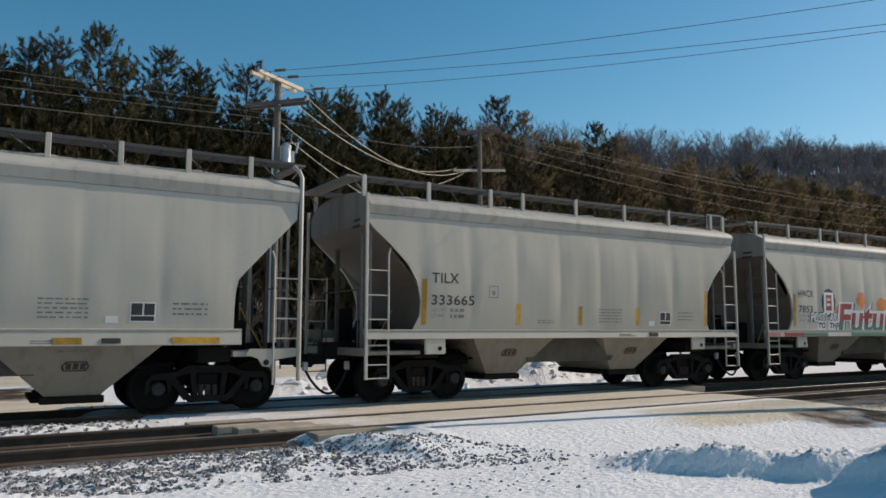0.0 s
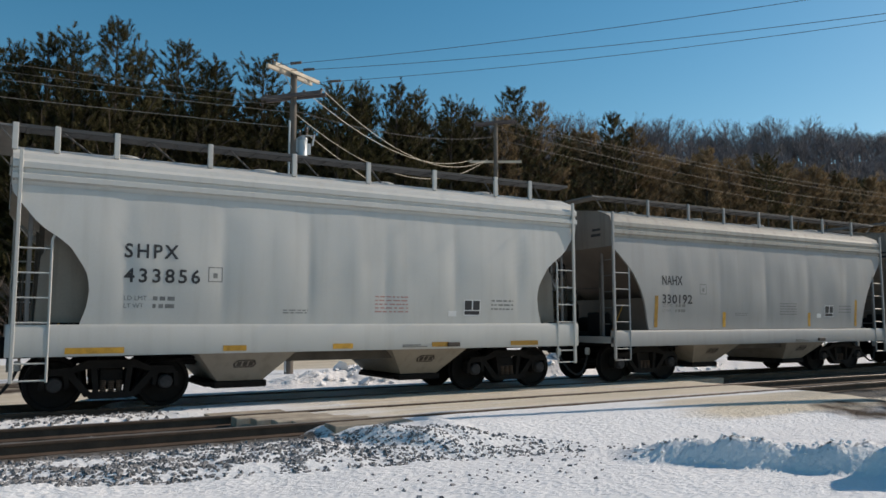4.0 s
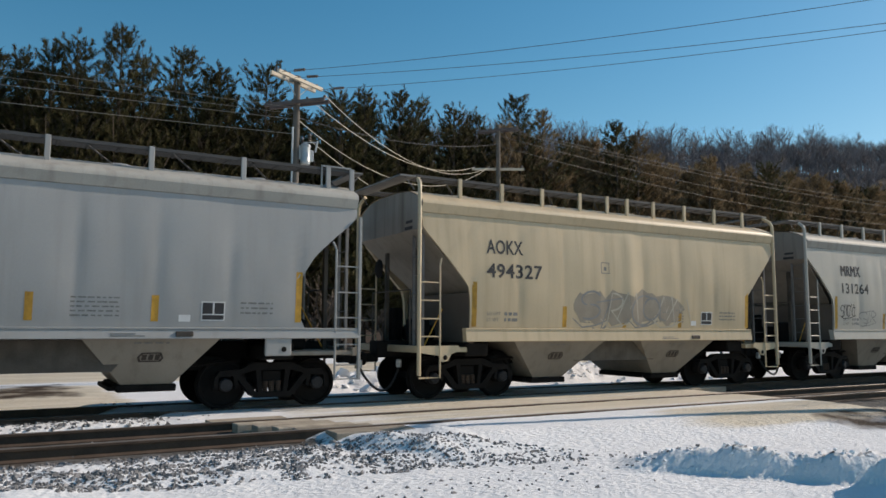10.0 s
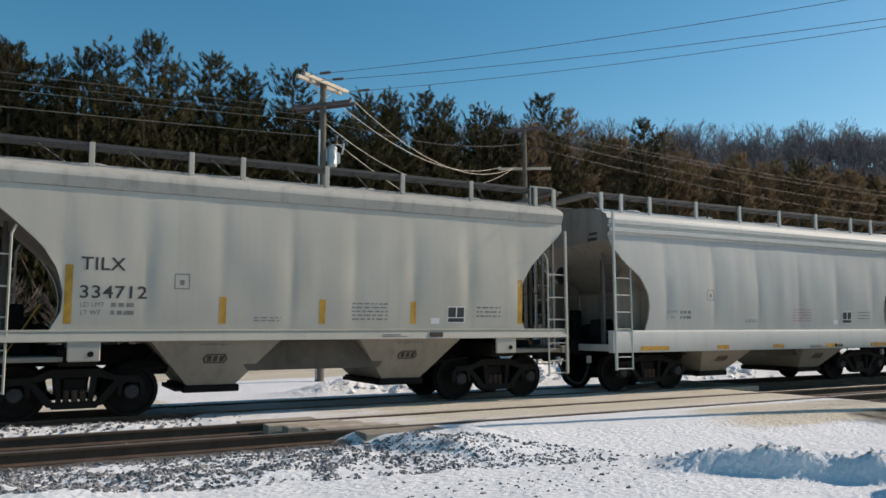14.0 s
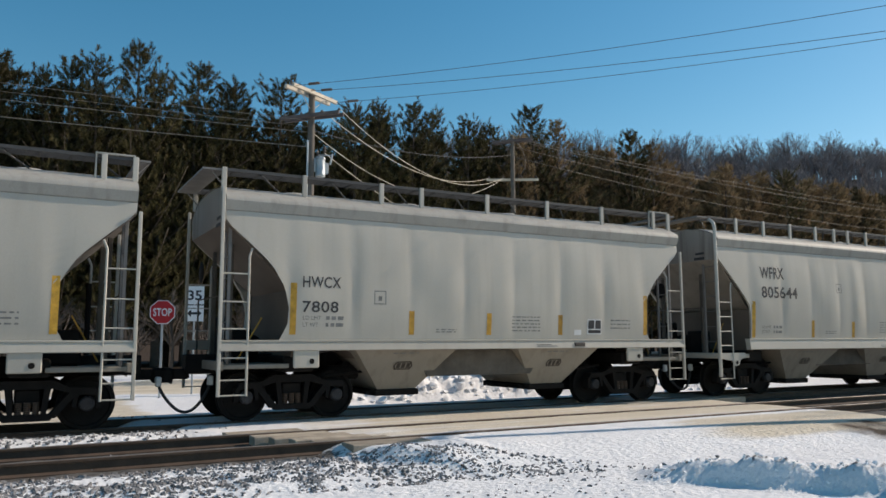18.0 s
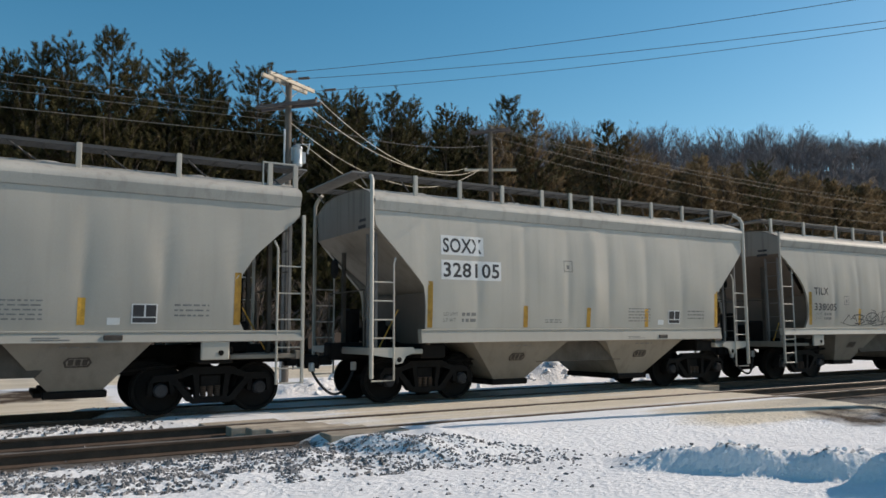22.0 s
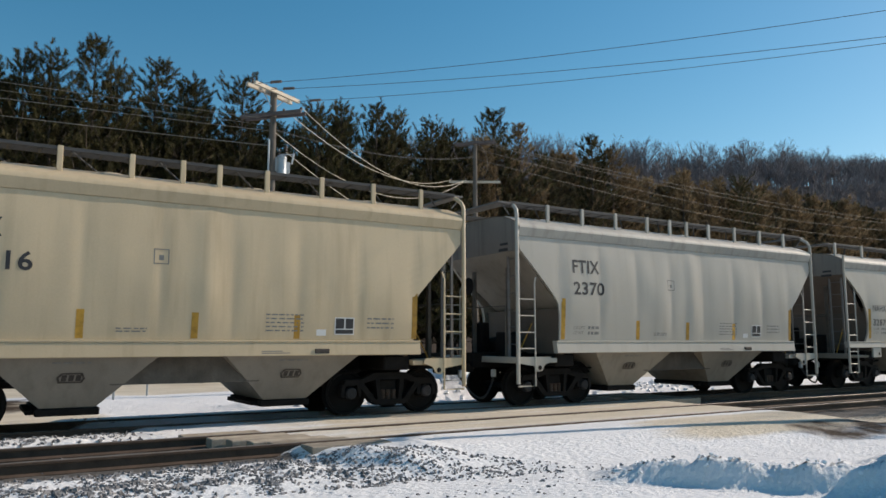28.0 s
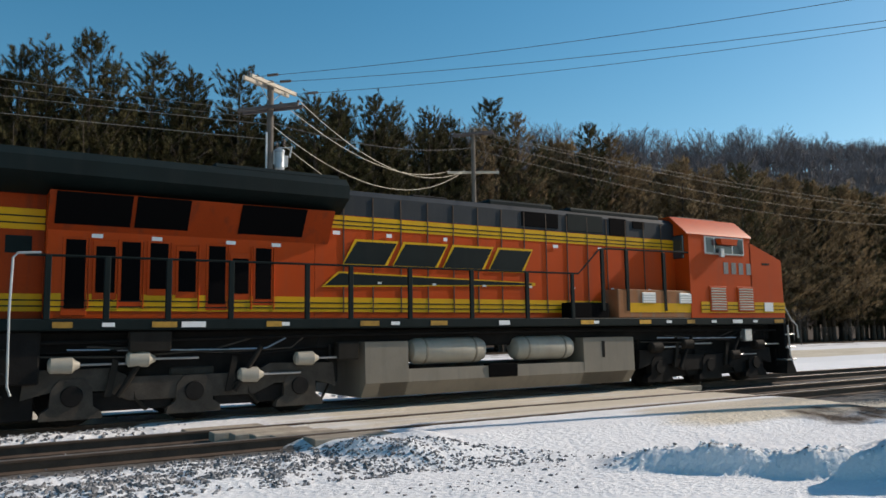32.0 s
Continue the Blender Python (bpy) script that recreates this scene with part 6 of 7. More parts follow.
# ---- the locomotive ----
ORANGE = material("locomotive_orange", (0.46, 0.056, 0.006), 0.5, spec=0.12, vary=0.10, scale=0.9, bump=0.03, streak=0.25, dirt=(0.2, 0.07, 0.04))
# Orange darkened and streaked in the colour for shade under the radiator wing.
SHADEORANGE = material("soot_stained_orange", (0.30, 0.04, 0.007), 0.6, spec=0.1, vary=0.2, scale=0.9, bump=0.03, streak=0.7, dirt=(0.07, 0.03, 0.02))
LYELLOW = material("locomotive_yellow", (0.62, 0.33, 0.008), 0.5, spec=0.15, vary=0.10, scale=1.2, bump=0.02, streak=0.2, dirt=(0.3, 0.19, 0.06))
LBLACK = material("locomotive_dark_green", (0.0055, 0.0115, 0.0118), 0.65, spec=0.12, vary=0.25, scale=1.2, bump=0.04, streak=0.2, dirt=(0.03, 0.03, 0.028))
LSLATE = material("faded_slate_hood_paint", (0.021, 0.026, 0.031), 0.6, spec=0.2, vary=0.2, scale=1.5, bump=0.03, streak=0.3, dirt=(0.05, 0.05, 0.046))
SCREEN = material("black_radiator_screen", (0.003, 0.003, 0.0035), 0.8, spec=0.04, vary=0.2, scale=20, bump=0.2)
TANK = material("dusty_grey_tank", (0.20, 0.172, 0.135), 0.65, vary=0.15, scale=1.2, bump=0.05, streak=0.4, dirt=(0.1, 0.085, 0.07))
AIRTANK = material("pale_air_reservoir", (0.34, 0.31, 0.255), 0.5, vary=0.12, scale=2, bump=0.03, streak=0.25)
BOGIE = material("dirty_grey_truck_casting", (0.022, 0.019, 0.016), 0.8, spec=0.1, vary=0.3, scale=3, bump=0.2)
GRIME = material("dust_caked_casting", (0.058, 0.05, 0.042), 0.85, spec=0.1, vary=0.35, scale=4, bump=0.3, streak=0.4, dirt=(0.04, 0.034, 0.03))
DUSTY = material("dust_caked_orange", (0.30, 0.13, 0.06), 0.7, spec=0.1, vary=0.25, scale=2, bump=0.05, streak=1.0, dirt=(0.22, 0.19, 0.15))
GLASS = material("dark_cab_glass", (0.03, 0.04, 0.045), 0.05, vary=0.1, bump=0.0, spec=0.8)
ALU = material("aluminium_frame", (0.5, 0.5, 0.5), 0.4, 0.8, vary=0.1)
LC = 10.51                      # the locomotive's middle, from the mark its lengths are counted from


def plate(pts, y0, y1):
    """A plate in x and z, its x counted along the locomotive."""
    return Geo().prism([(x - LC, z) for x, z in pts], y0, y1)


def lbox(x0, x1, y0, y1, z0, z1, c=0.01):
    return Geo().box(x0 - LC, x1 - LC, y0, y1, z0, z1, c)


def locomotive():
    lo = thing("diesel_locomotive", "orange, yellow and dark green diesel locomotive, road-worn", "locomotive")
    # underframe and deck
    deck = part("deck", lbox(-0.2, 20.75, -1.5, 1.5, 1.62, 1.82, 0.02), LBLACK, lo, "dark walkway deck")
    for k, x in enumerate((1.15, 2.7, 3.2, 4.75, 6.7, 8.35, 10.15, 12.6, 14.6, 16.4, 18.3, 20.2)):
        part("deck_marker", lbox(x, x + (0.42 if k % 3 else 0.3), -1.508, -1.5, 1.665, 1.765, 0.0), YELLOW if k % 4 != 2 else SIGNWHITE, deck)
    for x in (1.9, 5.0, 7.4, 13.0, 15.6, 17.4, 19.2):
        part("deck_label", lbox(x, x + 0.2, -1.506, -1.5, 1.68, 1.75, 0.0), SIGNWHITE, deck)
    part("underframe", lbox(0.4, 20.5, -1.1, 1.1, 1.2, 1.62, 0.04).box(0.1 - LC, 1.0 - LC, -1.4, 1.4, 0.75, 1.62, 0.03), IRON, lo)
    # engine hood
    hood = part("engine_hood", lbox(5.9, 16.7, -1.0, 1.0, 1.82, 4.0, 0.02), ORANGE, lo, "orange engine hood with doors")
    top = Geo().bar([(-1.0, 3.98), (1.0, 3.98), (1.0, 4.42), (0.86, 4.55), (-0.86, 4.55), (-1.0, 4.42)], 5.9 - LC, 16.7 - LC)
    part("hood_top", top, LSLATE, hood, "dark green hood roof")
    for z0, z1 in ((3.70, 3.97), (1.96, 2.26)):
        part("yellow_band", lbox(5.9 if z0 > 3 else 1.07, 16.68, -1.012 if z0 > 3 else -1.012, -1.002, z0, z1, 0.0), LYELLOW, hood, "yellow band with dark pinstripes")
        for f in (0.25, 0.6):
            zz = z0 + (z1 - z0) * f
            part("pinstripe", lbox(5.9 if z0 > 3 else 1.07, 16.66, -1.018, -1.013, zz - 0.012, zz + 0.012, 0.0), LBLACK, hood)
    for i in range(15):
        x = 6.55 + i * 0.68
        part("door_joint", lbox(x - 0.012, x + 0.012, -1.022, -1.004, 1.95, 4.4, 0.0), RUST, hood)
        if i % 2:
            part("door_latch", lbox(x + 0.1, x + 0.2, -1.03, -1.004, 2.55, 2.6, 0.005), ALU, hood)
    for x, w in ((7.55, 0.13), (9.0, 0.1), (12.2, 0.16), (13.7, 0.13), (6.3, 0.16)):
        part("warning_label", lbox(x, x + w, -1.026, -1.02, 3.56, 3.64, 0.0), SIGNWHITE, hood)
    # brand panel drawn as plain slanted blocks and a tapering wedge
    x = 6.55
    for k, w in enumerate((0.95, 1.05, 1.05, 0.95)):
        for grow, mat, y in ((0.05, LYELLOW, -1.024), (0.0, LBLACK, -1.028)):
            z0, z1, sl = 2.96 - grow, 3.44 + grow, 0.30
            part("brand_block" if grow == 0 else "brand_outline", plate([(x - grow, z0), (x + w + grow, z0), (x + w + sl + grow, z1), (x + sl - grow, z1)], y, y + 0.004), mat, hood, smooth=0)
        x += w + 0.22
    for grow, mat, y in ((0.035, LYELLOW, -1.024), (0.0, LBLACK, -1.028)):
        part("brand_wedge" if grow == 0 else "brand_wedge_outline", plate([(6.12 - 2 * grow, 2.50 - grow), (6.45 - grow, 2.76 + grow), (11.5 + 3 * grow, 2.66 + grow * 0.5), (11.5 + 3 * grow, 2.62 - grow * 0.5)], y, y + 0.004), mat, hood, smooth=0)
    for x0, x1, z0, z1 in ((11.25, 12.4, 4.05, 4.42), (14.15, 14.75, 3.98, 4.45), (15.0, 15.45, 4.22, 4.42), (12.7, 13.9, 4.02, 4.46)):
        part("hood_vent", lbox(x0, x1, -1.02, -0.97, z0, z1, 0.01), SCREEN if x1 - x0 < 1.19 else LBLACK, hood)
    part("exhaust_cover", lbox(8.6, 9.6, -0.3, 0.3, 4.53, 4.72, 0.03), IRON, hood)
    part("roof_box", lbox(10.4, 12.4, -0.85, 0.85, 4.5, 4.68, 0.05), LBLACK, hood)
    part("roof_box", lbox(12.9, 16.2, -0.88, 0.88, 4.5, 4.66, 0.05), LBLACK, hood)
    # radiator section at the rear
    rad = part("radiator_cab", lbox(1.05, 5.92, -1.0, 1.0, 1.82, 4.1, 0.02), ORANGE, lo, "orange radiator compartment")
    wing = [(-1.52, 4.24), (-1.05, 3.98), (1.05, 3.98), (1.52, 4.24), (1.52, 4.5), (1.35, 4.66), (-1.35, 4.66), (-1.52, 4.5)]
    part("radiator_wing", Geo().bar(wing, -0.05 - LC, 6.45 - LC), LBLACK, rad, "dark overhanging radiator roof")
    part("radiator_lid", Geo().bar([(-1.36, 4.66), (1.36, 4.66), (1.28, 4.74), (-1.28, 4.74)], 3.8 - LC, 6.3 - LC), LBLACK, rad)
    sl = Geo().bar([(-1.0, 3.35), (-1.38, 3.98), (-1.0, 3.98)], 1.05 - LC, 6.2 - LC)
    part("slanted_panel", sl, SHADEORANGE, rad)
    for x0, x1 in ((1.15, 2.36), (2.43, 3.36), (4.3, 5.6)):
        g = Geo()
        g.v = [(xx - LC, y - 0.012, z) for xx, y, z in ((x0, -1.075, 3.45), (x1, -1.075, 3.45), (x1, -1.385, 3.965), (x0, -1.385, 3.965))] + [(xx - LC, y + 0.01, z) for xx, y, z in ((x0, -1.075, 3.45), (x1, -1.075, 3.45), (x1, -1.385, 3.965), (x0, -1.385, 3.965))]
        g.f = [(0, 1, 2, 3), (4, 5, 6, 7), (0, 1, 5, 4), (1, 2, 6, 5), (2, 3, 7, 6), (3, 0, 4, 7)]
        part("intake_screen", g, SCREEN, rad)
    for i, (x, z0, z1) in enumerate(((1.62, 2.0, 3.2), (2.1, 2.28, 3.1), (2.52, 2.15, 3.2), (3.0, 2.36, 3.2), (3.5, 2.32, 3.08), (4.05, 2.1, 3.2), (4.5, 2.3, 2.98), (4.95, 2.2, 3.2))):
        part("door_panel", lbox(x - 0.32, x + 0.085, -1.016, -0.995, z0 - 0.12, min(z1 + 0.1, 3.24), 0.008), ORANGE, rad)
        part("louvre_panel", lbox(x - 0.27, x + 0.05, -1.025, -0.99, z0, z1, 0.01), SCREEN, rad)
        part("door_edge", lbox(x + 0.09, x + 0.115, -1.03, -0.99, 2.0, 3.22, 0.005), ORANGE, rad)
    for x in (1.75, 2.75, 5.0, 4.1):
        part("warning_label", lbox(x, x + 0.18, -1.03, -1.0, 3.24, 3.31, 0.0), SIGNWHITE, rad)
    part("rear_wall_band", lbox(0.13, 0.16, -0.98, 0.98, 1.98, 2.28, 0.0), LYELLOW, rad)
    # The rear hood's shade is put into its darker orange.
    part("rear_hood", lbox(0.15, 1.06, -0.75, 0.75, 1.82, 4.1, 0.02), SHADEORANGE, rad, "recessed soot-stained orange end of the hood")
    for z0, z1 in ((3.36, 3.72), (1.96, 2.26)):
        part("yellow_band", lbox(0.2, 1.04, -0.762, -0.75, z0, z1, 0.0), LYELLOW, rad)
        for f in (0.3, 0.64):
            part("pinstripe", lbox(0.2, 1.04, -0.768, -0.763, z0 + (z1 - z0) * f - 0.012, z0 + (z1 - z0) * f + 0.012, 0.0), LBLACK, rad)
    part("rear_emblem", lbox(0.45, 0.85, -0.762, -0.75, 2.95, 3.25, 0.0), LBLACK, rad)
    # cab and nose
    half = 1.5
    cab = part("cab", Geo().bar([(-half, 1.82), (half, 1.82), (half, 4.12), (0.95, 4.6), (-0.95, 4.6), (-half, 4.12)], 16.6 - LC, 19.25 - LC), ORANGE, lo, "orange crew cab")
    part("cab_roof", Geo().bar([(-half - 0.03, 4.12), (-half - 0.01, 4.16), (-0.96, 4.65), (0.96, 4.65), (half + 0.01, 4.16), (half + 0.03, 4.12), (0.95, 4.6), (-0.95, 4.6)], 16.5 - LC, 19.3 - LC), ORANGE, cab)
    part("roof_vent", lbox(17.2, 18.9, -0.6, 0.6, 4.62, 4.76, 0.04), RUST, cab)
    nv = [(19.2, 4.0), (20.68, 3.52), (20.72, 1.82), (19.2, 1.82)]
    part("nose", plate(nv, -half, half), ORANGE, lo, "orange sloping nose")
    part("yellow_band", plate([(17.0, 1.96), (20.74, 1.96), (20.74, 2.26), (17.0, 2.26)], -half - 0.012, half + 0.012), LYELLOW, cab)
    for z in (2.05, 2.16):
        part("pinstripe", plate([(17.0, z - 0.012), (20.75, z - 0.012), (20.75, z + 0.012), (17.0, z + 0.012)], -half - 0.017, half + 0.017), LBLACK, cab)
    win = part("side_window", lbox(17.25, 18.95, -half - 0.02, -half + 0.03, 3.58, 4.1, 0.02), ALU, cab, "aluminium-framed side window")
    for x0, x1 in ((17.3, 17.62), (17.68, 18.4), (18.46, 18.9)):
        part("pane", lbox(x0, x1, -half - 0.028, -half - 0.015, 3.63, 4.06, 0.005), GLASS, win)
    part("sunshade", plate([(17.7, 4.02), (18.45, 4.02), (18.4, 3.86), (17.75, 3.86)], -half - 0.2, -half - 0.03), ORANGE, win)
    part("mirror", lbox(17.75, 17.9, -half - 0.16, -half - 0.08, 3.5, 3.75, 0.01), ALU, cab)
    part("door_window", lbox(16.55, 16.61, -1.35, -0.95, 3.45, 4.1, 0.02), GLASS, cab)
    part("front_window", lbox(19.24, 19.28, -1.3, 1.3, 3.75, 4.15, 0.02), GLASS, cab)
    for k, x in enumerate((18.02, 18.36, 18.68, 19.02)):
        part("number_bar", lbox(x, x + 0.2, -half - 0.008, -half - 0.002, 3.05, 3.38, 0.0), FADED, cab, "faded grey bar")
    part("emblem_bar", lbox(19.75, 20.1, -half - 0.008, -half - 0.002, 3.36, 3.42, 0.0), LBLACK, cab)
    for x in (17.35, 18.55):
        lv = part("louvre_door", lbox(x, x + 0.75, -half - 0.02, -half + 0.01, 1.98, 2.7, 0.01), ORANGE, cab, "dusty louvred door")
        for i in range(9):
            part("slat", lbox(x + 0.06, x + 0.69, -half - 0.035, -half - 0.018, 2.03 + i * 0.072, 2.07 + i * 0.072, 0.005), AIRTANK, lv)
    part("side_label", lbox(19.75, 20.15, -half - 0.024, -half - 0.016, 2.0, 2.26, 0.0), SIGNWHITE, cab)
    # side locker beside the walkway behind the cab
    lk = part("side_locker", lbox(13.9, 17.0, -1.48, -1.0, 1.82, 2.55, 0.02), DUSTY, lo, "dust-caked orange equipment locker")
    for x in (14.75, 16.15):
        v = part("vent_grille", lbox(x, x + 0.5, -1.5, -1.47, 2.2, 2.48, 0.01), ALU, lk)
        for i in range(4):
            part("slat", lbox(x + 0.03, x + 0.47, -1.51, -1.49, 2.22 + i * 0.065, 2.25 + i * 0.065, 0.004), SIGNWHITE, v)
    part("yellow_band", lbox(14.3, 16.98, -1.488, -1.478, 1.96, 2.2, 0.0), LYELLOW, lk)
    part("walkway_step", lbox(12.4, 13.6, -1.45, -1.02, 1.82, 2.2, 0.02), SCREEN, lo)
    # handrails
    for x in (1.06, 1.96, 2.97, 4.08, 5.57, 6.5, 7.87, 9.44, 11.0, 12.39):
        part("handrail_post", lbox(x - 0.05, x + 0.05, -1.50, -1.44, 1.8, 2.88, 0.01), LBLACK, lo)
    for x in (13.4, 14.25, 15.62):
        part("handrail_post", lbox(x - 0.055, x + 0.055, -1.50, -1.44, 2.0, 3.55, 0.01), LBLACK, lo)
    part("handrail", Geo().rod([(x - LC, -1.47, z) for x, z in ((0.72, 2.86), (12.6, 2.90), (13.3, 3.52), (13.5, 3.56), (17.0, 3.60))], 0.022, 6), LBLACK, lo)
    part("rear_grab_rail", Geo().rod([(x - LC, -1.5, z) for x, z in ((0.95, 2.9), (0.62, 2.88), (0.55, 2.8), (0.53, 1.9), (0.55, 0.75), (0.6, 0.6))], 0.02, 8), GALV, lo, "white grab rail")
    part("rear_grab_rail", Geo().rod([(x - LC, y, z) for x, y, z in ((0.1, -1.45, 2.8), (0.1, -1.1, 2.85), (0.15, -0.4, 2.6), (0.2, -0.3, 1.9))], 0.025, 6), SIGNWHITE, lo, "white end rail")
    part("nose_grab_rail", Geo().rod([(x - LC, -1.48, z) for x, z in ((20.75, 2.15), (21.05, 1.75), (21.3, 1.6), (21.35, 1.2))], 0.025, 6), ALU, lo)
    part("nose_grab_rail", Geo().rod([(x - LC, -1.48, z) for x, z in ((20.85, 1.6), (20.9, 0.7), (21.0, 0.55))], 0.025, 6), ALU, lo)
    for x0, x1, y in ((-0.35, 0.5, -1.4), (20.75, 21.2, -1.4)):
        for z in (0.55, 0.92, 1.3):
            part("step", lbox(x0, x1, y - 0.08, y + 0.3, z, z + 0.04, 0.008), ALU if x0 > 5 else BOGIE, lo)
        part("step_well", lbox(x0, x1, y + 0.3, y + 0.36, 0.4, 1.65, 0.01), IRON, lo)
    # Dark sheet added behind the rear steps, standing in for shade there.
    part("rear_step_plate", lbox(-0.4, 0.95, -1.2, -1.12, 0.16, 1.62, 0.02), IRON, lo)
    part("front_plate", lbox(20.7, 20.85, -1.45, 1.45, 0.9, 1.82, 0.02), IRON, lo)
    part("snow_plough", Geo().add([(x - LC, y, z) for x, y, z in ((20.85, -1.45, 0.95), (20.85, 1.45, 0.95), (21.3, 1.4, 0.16), (21.3, -1.4, 0.16), (21.45, 0, 0.9), (21.62, 0, 0.16), (20.8, -1.4, 0.16), (20.8, 1.4, 0.16))],
         [(0, 4, 5, 3), (4, 1, 2, 5), (0, 1, 4), (3, 5, 2, 7, 6), (0, 3, 6), (1, 7, 2), (0, 6, 7, 1)]), IRON, lo, "black snow plough", smooth=0)
    for s in (-1, 1):
        x = LC + s * 10.75
        part("coupler", lbox(x - 0.35, x + 0.3, -0.12, 0.12, 0.75, 1.02, 0.04), IRON, lo)
    # fuel tank, reservoirs, boxes
    tank = [(-1.4, 1.0), (-1.42, 0.5), (-1.2, 0.2), (1.2, 0.2), (1.42, 0.5), (1.4, 1.0)]
    ft = part("fuel_tank", Geo().bar([(y, z if z < 0.9 else 0.76) for y, z in tank], 7.2 - LC, 14.2 - LC), TANK, lo, "dusty grey fuel tank")
    for x0, x1 in ((6.85, 7.85), (12.75, 14.45)):
        part("tank_end", Geo().bar([(y, z if z < 0.9 else 1.34) for y, z in tank], x0 - LC, x1 - LC), TANK, ft)
    part("tank_saddle", lbox(9.9, 10.7, -1.435, -1.2, 0.5, 0.8, 0.01), SCREEN, ft)
    part("gauge", lbox(13.35, 13.45, -1.415, -1.39, 0.85, 1.25, 0.005), IRON, ft)
    for x0, x1 in ((7.98, 9.95), (10.75, 12.55)):
        r = part("air_reservoir", Geo().lathe([(0.12, x0 - LC), (0.23, x0 - LC + 0.06), (0.28, x0 - LC + 0.18), (0.28, x1 - LC - 0.18), (0.23, x1 - LC - 0.06), (0.12, x1 - LC)], 24, "x", (0, -1.12, 1.12)), AIRTANK, lo, "pale cylindrical air reservoir")
        for x in (x0 + 0.35, x1 - 0.35):
            part("strap", Geo().lathe([(0.285, x - LC - 0.025), (0.29, x - LC - 0.02), (0.29, x - LC + 0.02), (0.285, x - LC + 0.025)], 24, "x", (0, -1.12, 1.12)), TANK, r)
    part("valve_box", lbox(6.25, 6.7, -1.42, -1.2, 1.0, 1.35, 0.02), BOGIE, lo)
    part("equipment_box", lbox(2.35, 3.05, -1.45, -1.2, 1.25, 1.6, 0.02), BOGIE, lo)
    part("equipment_box", lbox(18.9, 19.2, -1.45, -1.25, 1.15, 1.5, 0.02), ALU, lo)
    part("side_pipe", Geo().rod([(x - LC, -1.3, z) for x, z in ((0.9, 1.42), (6.5, 1.5), (13.5, 1.52), (20.5, 1.45))], 0.03, 6), IRON, lo)
    # trucks
    for c in (3.5, 17.5):
        g = Geo()
        g.prism([(-2.75, 0.5), (-2.7, 0.98), (-1.4, 0.98), (-1.1, 0.82), (1.1, 0.82), (1.4, 0.98), (2.7, 0.95), (2.75, 0.5), (2.3, 0.62), (1.5, 0.6), (1.1, 0.42), (-1.1, 0.42), (-1.5, 0.6), (-2.3, 0.62)], -1.28, -1.12)
        g.prism([(-2.75, 0.5), (-2.7, 0.98), (-1.4, 0.98), (-1.1, 0.82), (1.1, 0.82), (1.4, 0.98), (2.7, 0.95), (2.75, 0.5), (2.3, 0.62), (1.5, 0.6), (1.1, 0.42), (-1.1, 0.42), (-1.5, 0.6), (-2.3, 0.62)], 1.12, 1.28)
        g.box(-0.4, 0.4, -1.1, 1.1, 0.6, 0.95, 0.03)
        t = part("power_truck", g, GRIME if c < 10 else IRON, lo, "dirty three-axle power truck", at=pose(c - LC, 0, 0))
        mat = BOGIE if c < 10 else IRON
        for x in (-1.0, 1.0):
            part("traction_motor", Geo().box(x - 0.62, x + 0.62, -0.6, 0.6, 0.2, 0.95, 0.08), IRON, t)
        part("truck_skirt", Geo().box(-2.9, 2.9, -1.05, -0.98, 0.55, 1.25, 0.02), IRON, t)
        for x in (-2.0, 0.0, 2.0):
            for s in (-1, 1):
                part("axle_box", Geo().prism([(x - 0.48, 0.15), (x + 0.48, 0.15), (x + 0.46, 0.27), (x + 0.33, 0.36), (x + 0.31, 0.66), (x + 0.18, 0.82), (x - 0.18, 0.82), (x - 0.31, 0.66), (x - 0.33, 0.36), (x - 0.46, 0.27)], s * 1.2 - 0.1, s * 1.2 + 0.1), GRIME if c < 10 else mat, t)
                part("bearing", Geo().lathe([(0.16, -0.03), (0.175, 0.0), (0.175, 0.06)], 20, "y", (x, s * 1.31 if s < 0 else 1.28, 0.533)), IRON, t)
            w = Geo()
            for s in (-1, 1):
                w.lathe([(r, s * y) for r, y in ((0.1, 0.66), (0.4, 0.7), (0.56, 0.685), (0.56, 0.712), (0.536, 0.725), (0.533, 0.82), (0.46, 0.825), (0.2, 0.78), (0.1, 0.84))], 36, "y")
            w.tube((0, -1.1, 0), (0, 1.1, 0), 0.1, 12)
            part("drive_wheelset", w, WHEEL, t, at=pose(x, 0, 0.533))
        for x, z in ((-2.1, 1.05), (-0.9, 1.12), (1.05, 0.78), (2.15, 1.05)):
            cy = part("brake_cylinder", Geo().lathe([(0.08, x - 0.28), (0.13, x - 0.24), (0.14, x + 0.08), (0.09, x + 0.12), (0.05, x + 0.2)], 16, "x", (0, -1.34, z)), AIRTANK if c < 10 else BOGIE, t, "pale brake cylinder")
            part("push_rod", Geo().tube((x + 0.15, -1.34, z), (x + 0.95, -1.32, z), 0.022, 6), ALU, cy)
        part("spring_pack", Geo().box(-1.75, -0.35, -1.2, -1.0, 0.25, 0.6, 0.03).box(0.35, 1.75, -1.2, -1.0, 0.25, 0.6, 0.03), IRON, t)
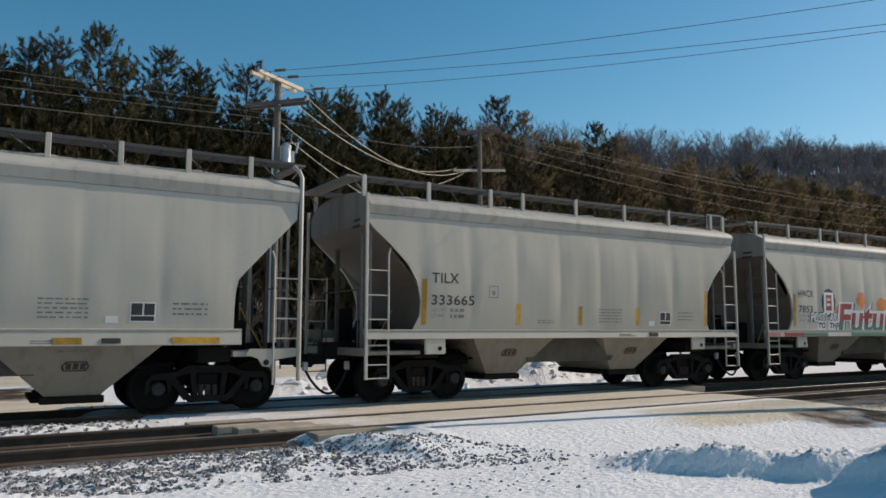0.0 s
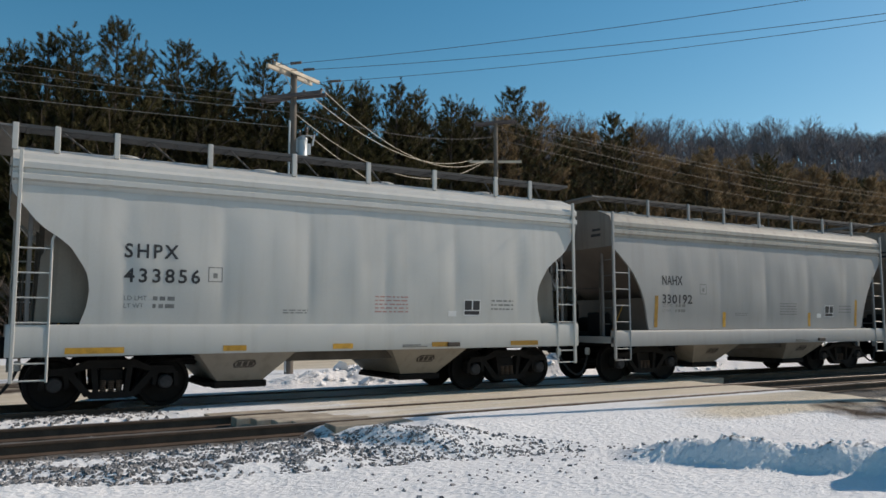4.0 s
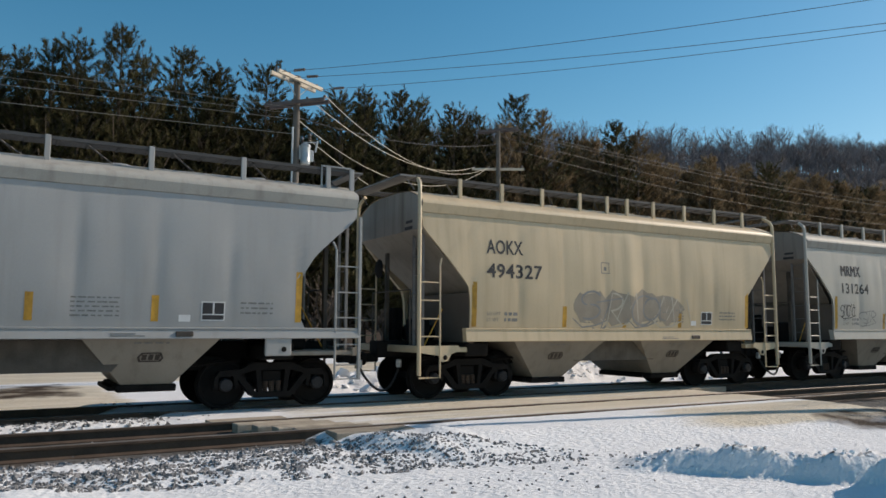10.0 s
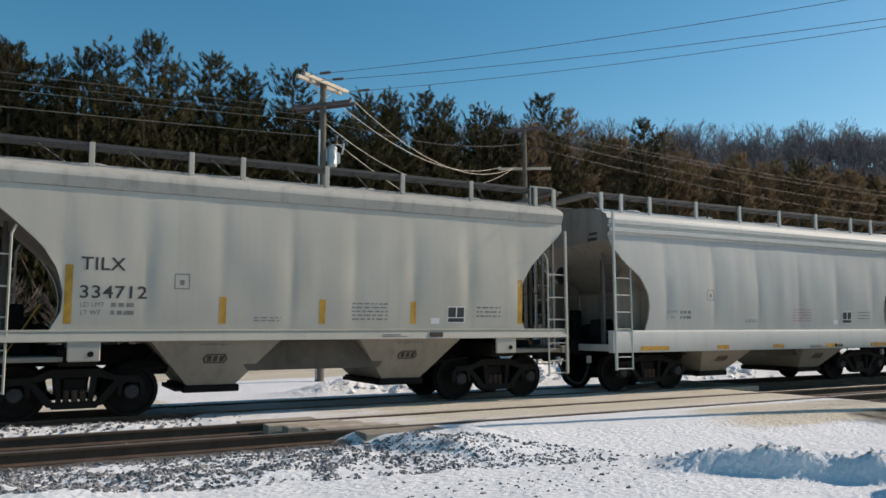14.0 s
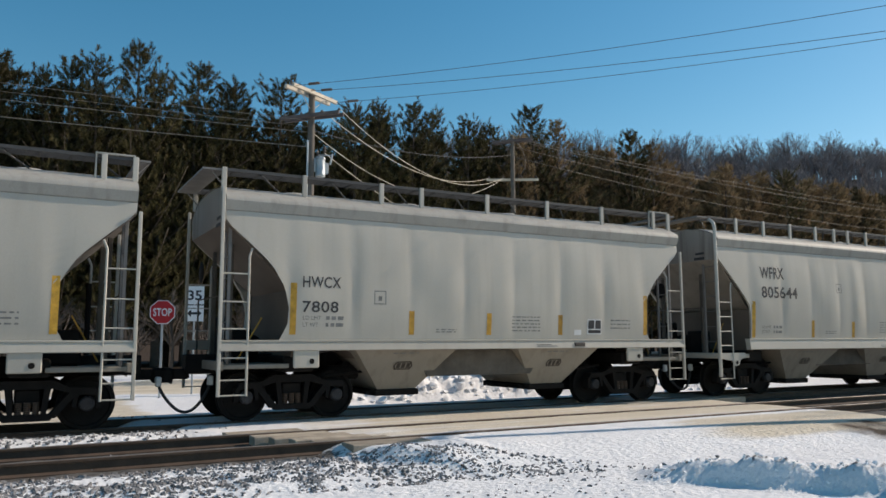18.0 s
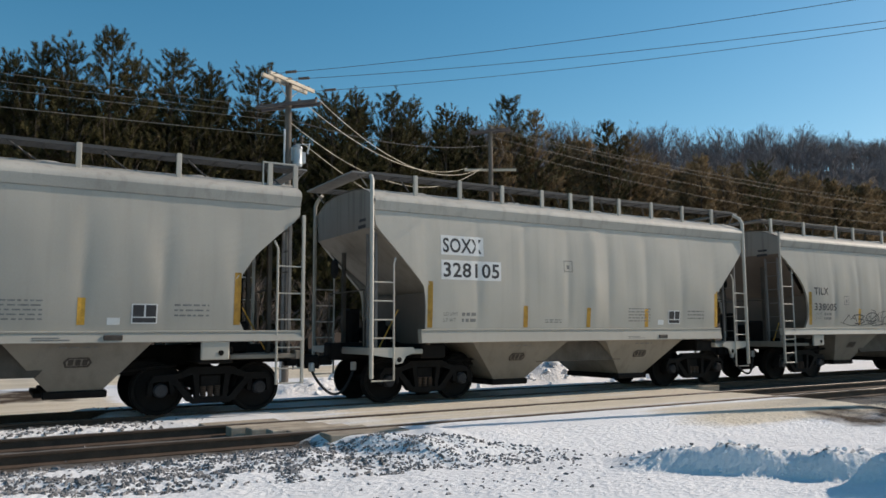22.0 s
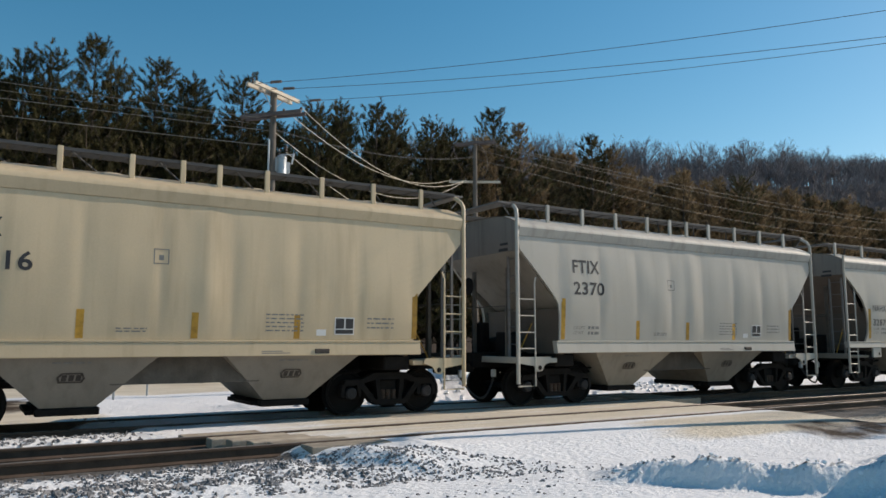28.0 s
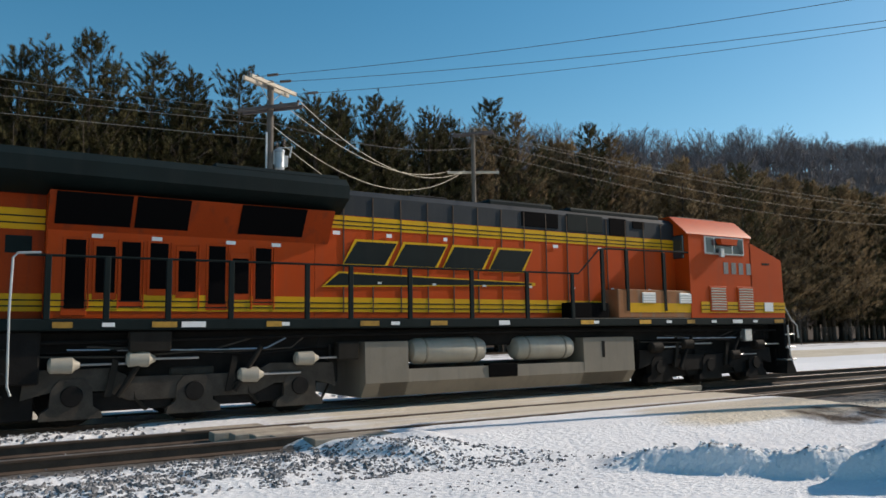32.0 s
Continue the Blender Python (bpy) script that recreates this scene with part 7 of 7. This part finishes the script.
        for k in range(5):
            part("air_pipe", Geo().rod([(-2.7 + k * 0.3, -1.33, 1.2 + 0.05 * k), (-1.2 + k * 0.55, -1.34, 1.16 + 0.05 * ((k * 3) % 4)), (0.3 + k * 0.5, -1.33, 1.26), (1.0 + k * 0.35, -1.3, 1.45)], 0.016, 5), (GRIME, IRON, ALU)[k % 3], t)
        for x in (-1.45, 0.6):
            part("brake_lever", Geo().prism([(x - 0.06, 0.5), (x + 0.05, 0.5), (x + 0.16, 1.1), (x + 0.06, 1.14)], -1.36, -1.31), BOGIE, t)
        for x in (-1.0, 1.0):
            part("damper", Geo().tube((x - 0.3, -1.36, 0.5), (x + 0.2, -1.36, 1.3), 0.05, 10), mat, t)
            part("sand_pipe", Geo().rod([(x * 2.65, -1.2, 1.3), (x * 2.7, -1.15, 0.6), (x * 2.6, -0.85, 0.15)], 0.025, 6), mat, t)
            part("brake_hanger", Geo().rod([(x * 1.0 - 0.1, -1.22, 0.9), (x * 1.0, -1.25, 0.45), (x * 1.0 + 0.2, -1.2, 0.25)], 0.04, 6), mat, t)
    return lo


LOCO = locomotive()
TRAIN.append((LC + run(32.0), LOCO))


# ---- motion of the train ----
WHEELS = [o for o in scene.objects if o.name.startswith("wheelset")]


def spin(wheels, radius):
    """Turns wheels that share one place on their truck with the train's roll, one key a frame."""
    first = wheels[0]
    x, y, z = first.location
    walk(first, [(i / FPS, pose(x, y, z, 0, -math.degrees(run(i / FPS) / radius), 0)) for i in range(int(32 * FPS) + 1)])
    for w in wheels[1:]:
        w.rotation_mode = "QUATERNION"
        w.animation_data_create()
        w.animation_data.action = first.animation_data.action
        w.animation_data.action_slot = first.animation_data.action_slot


def motions():
    for x0, car in TRAIN:
        walk(car, [(i * 1.0, pose(x0 - run(i * 1.0), 0, 0)) for i in range(33)])
    for radius, group in WHEEL_SETS:
        places = {}
        for w in group:
            places.setdefault(round(w.location.x, 2), []).append(w)
        for ws in places.values():
            spin(ws, radius)


WHEEL_SETS = [(0.457, WHEELS), (0.533, [o for o in scene.objects if o.name.startswith("drive_wheelset")])]
motions()
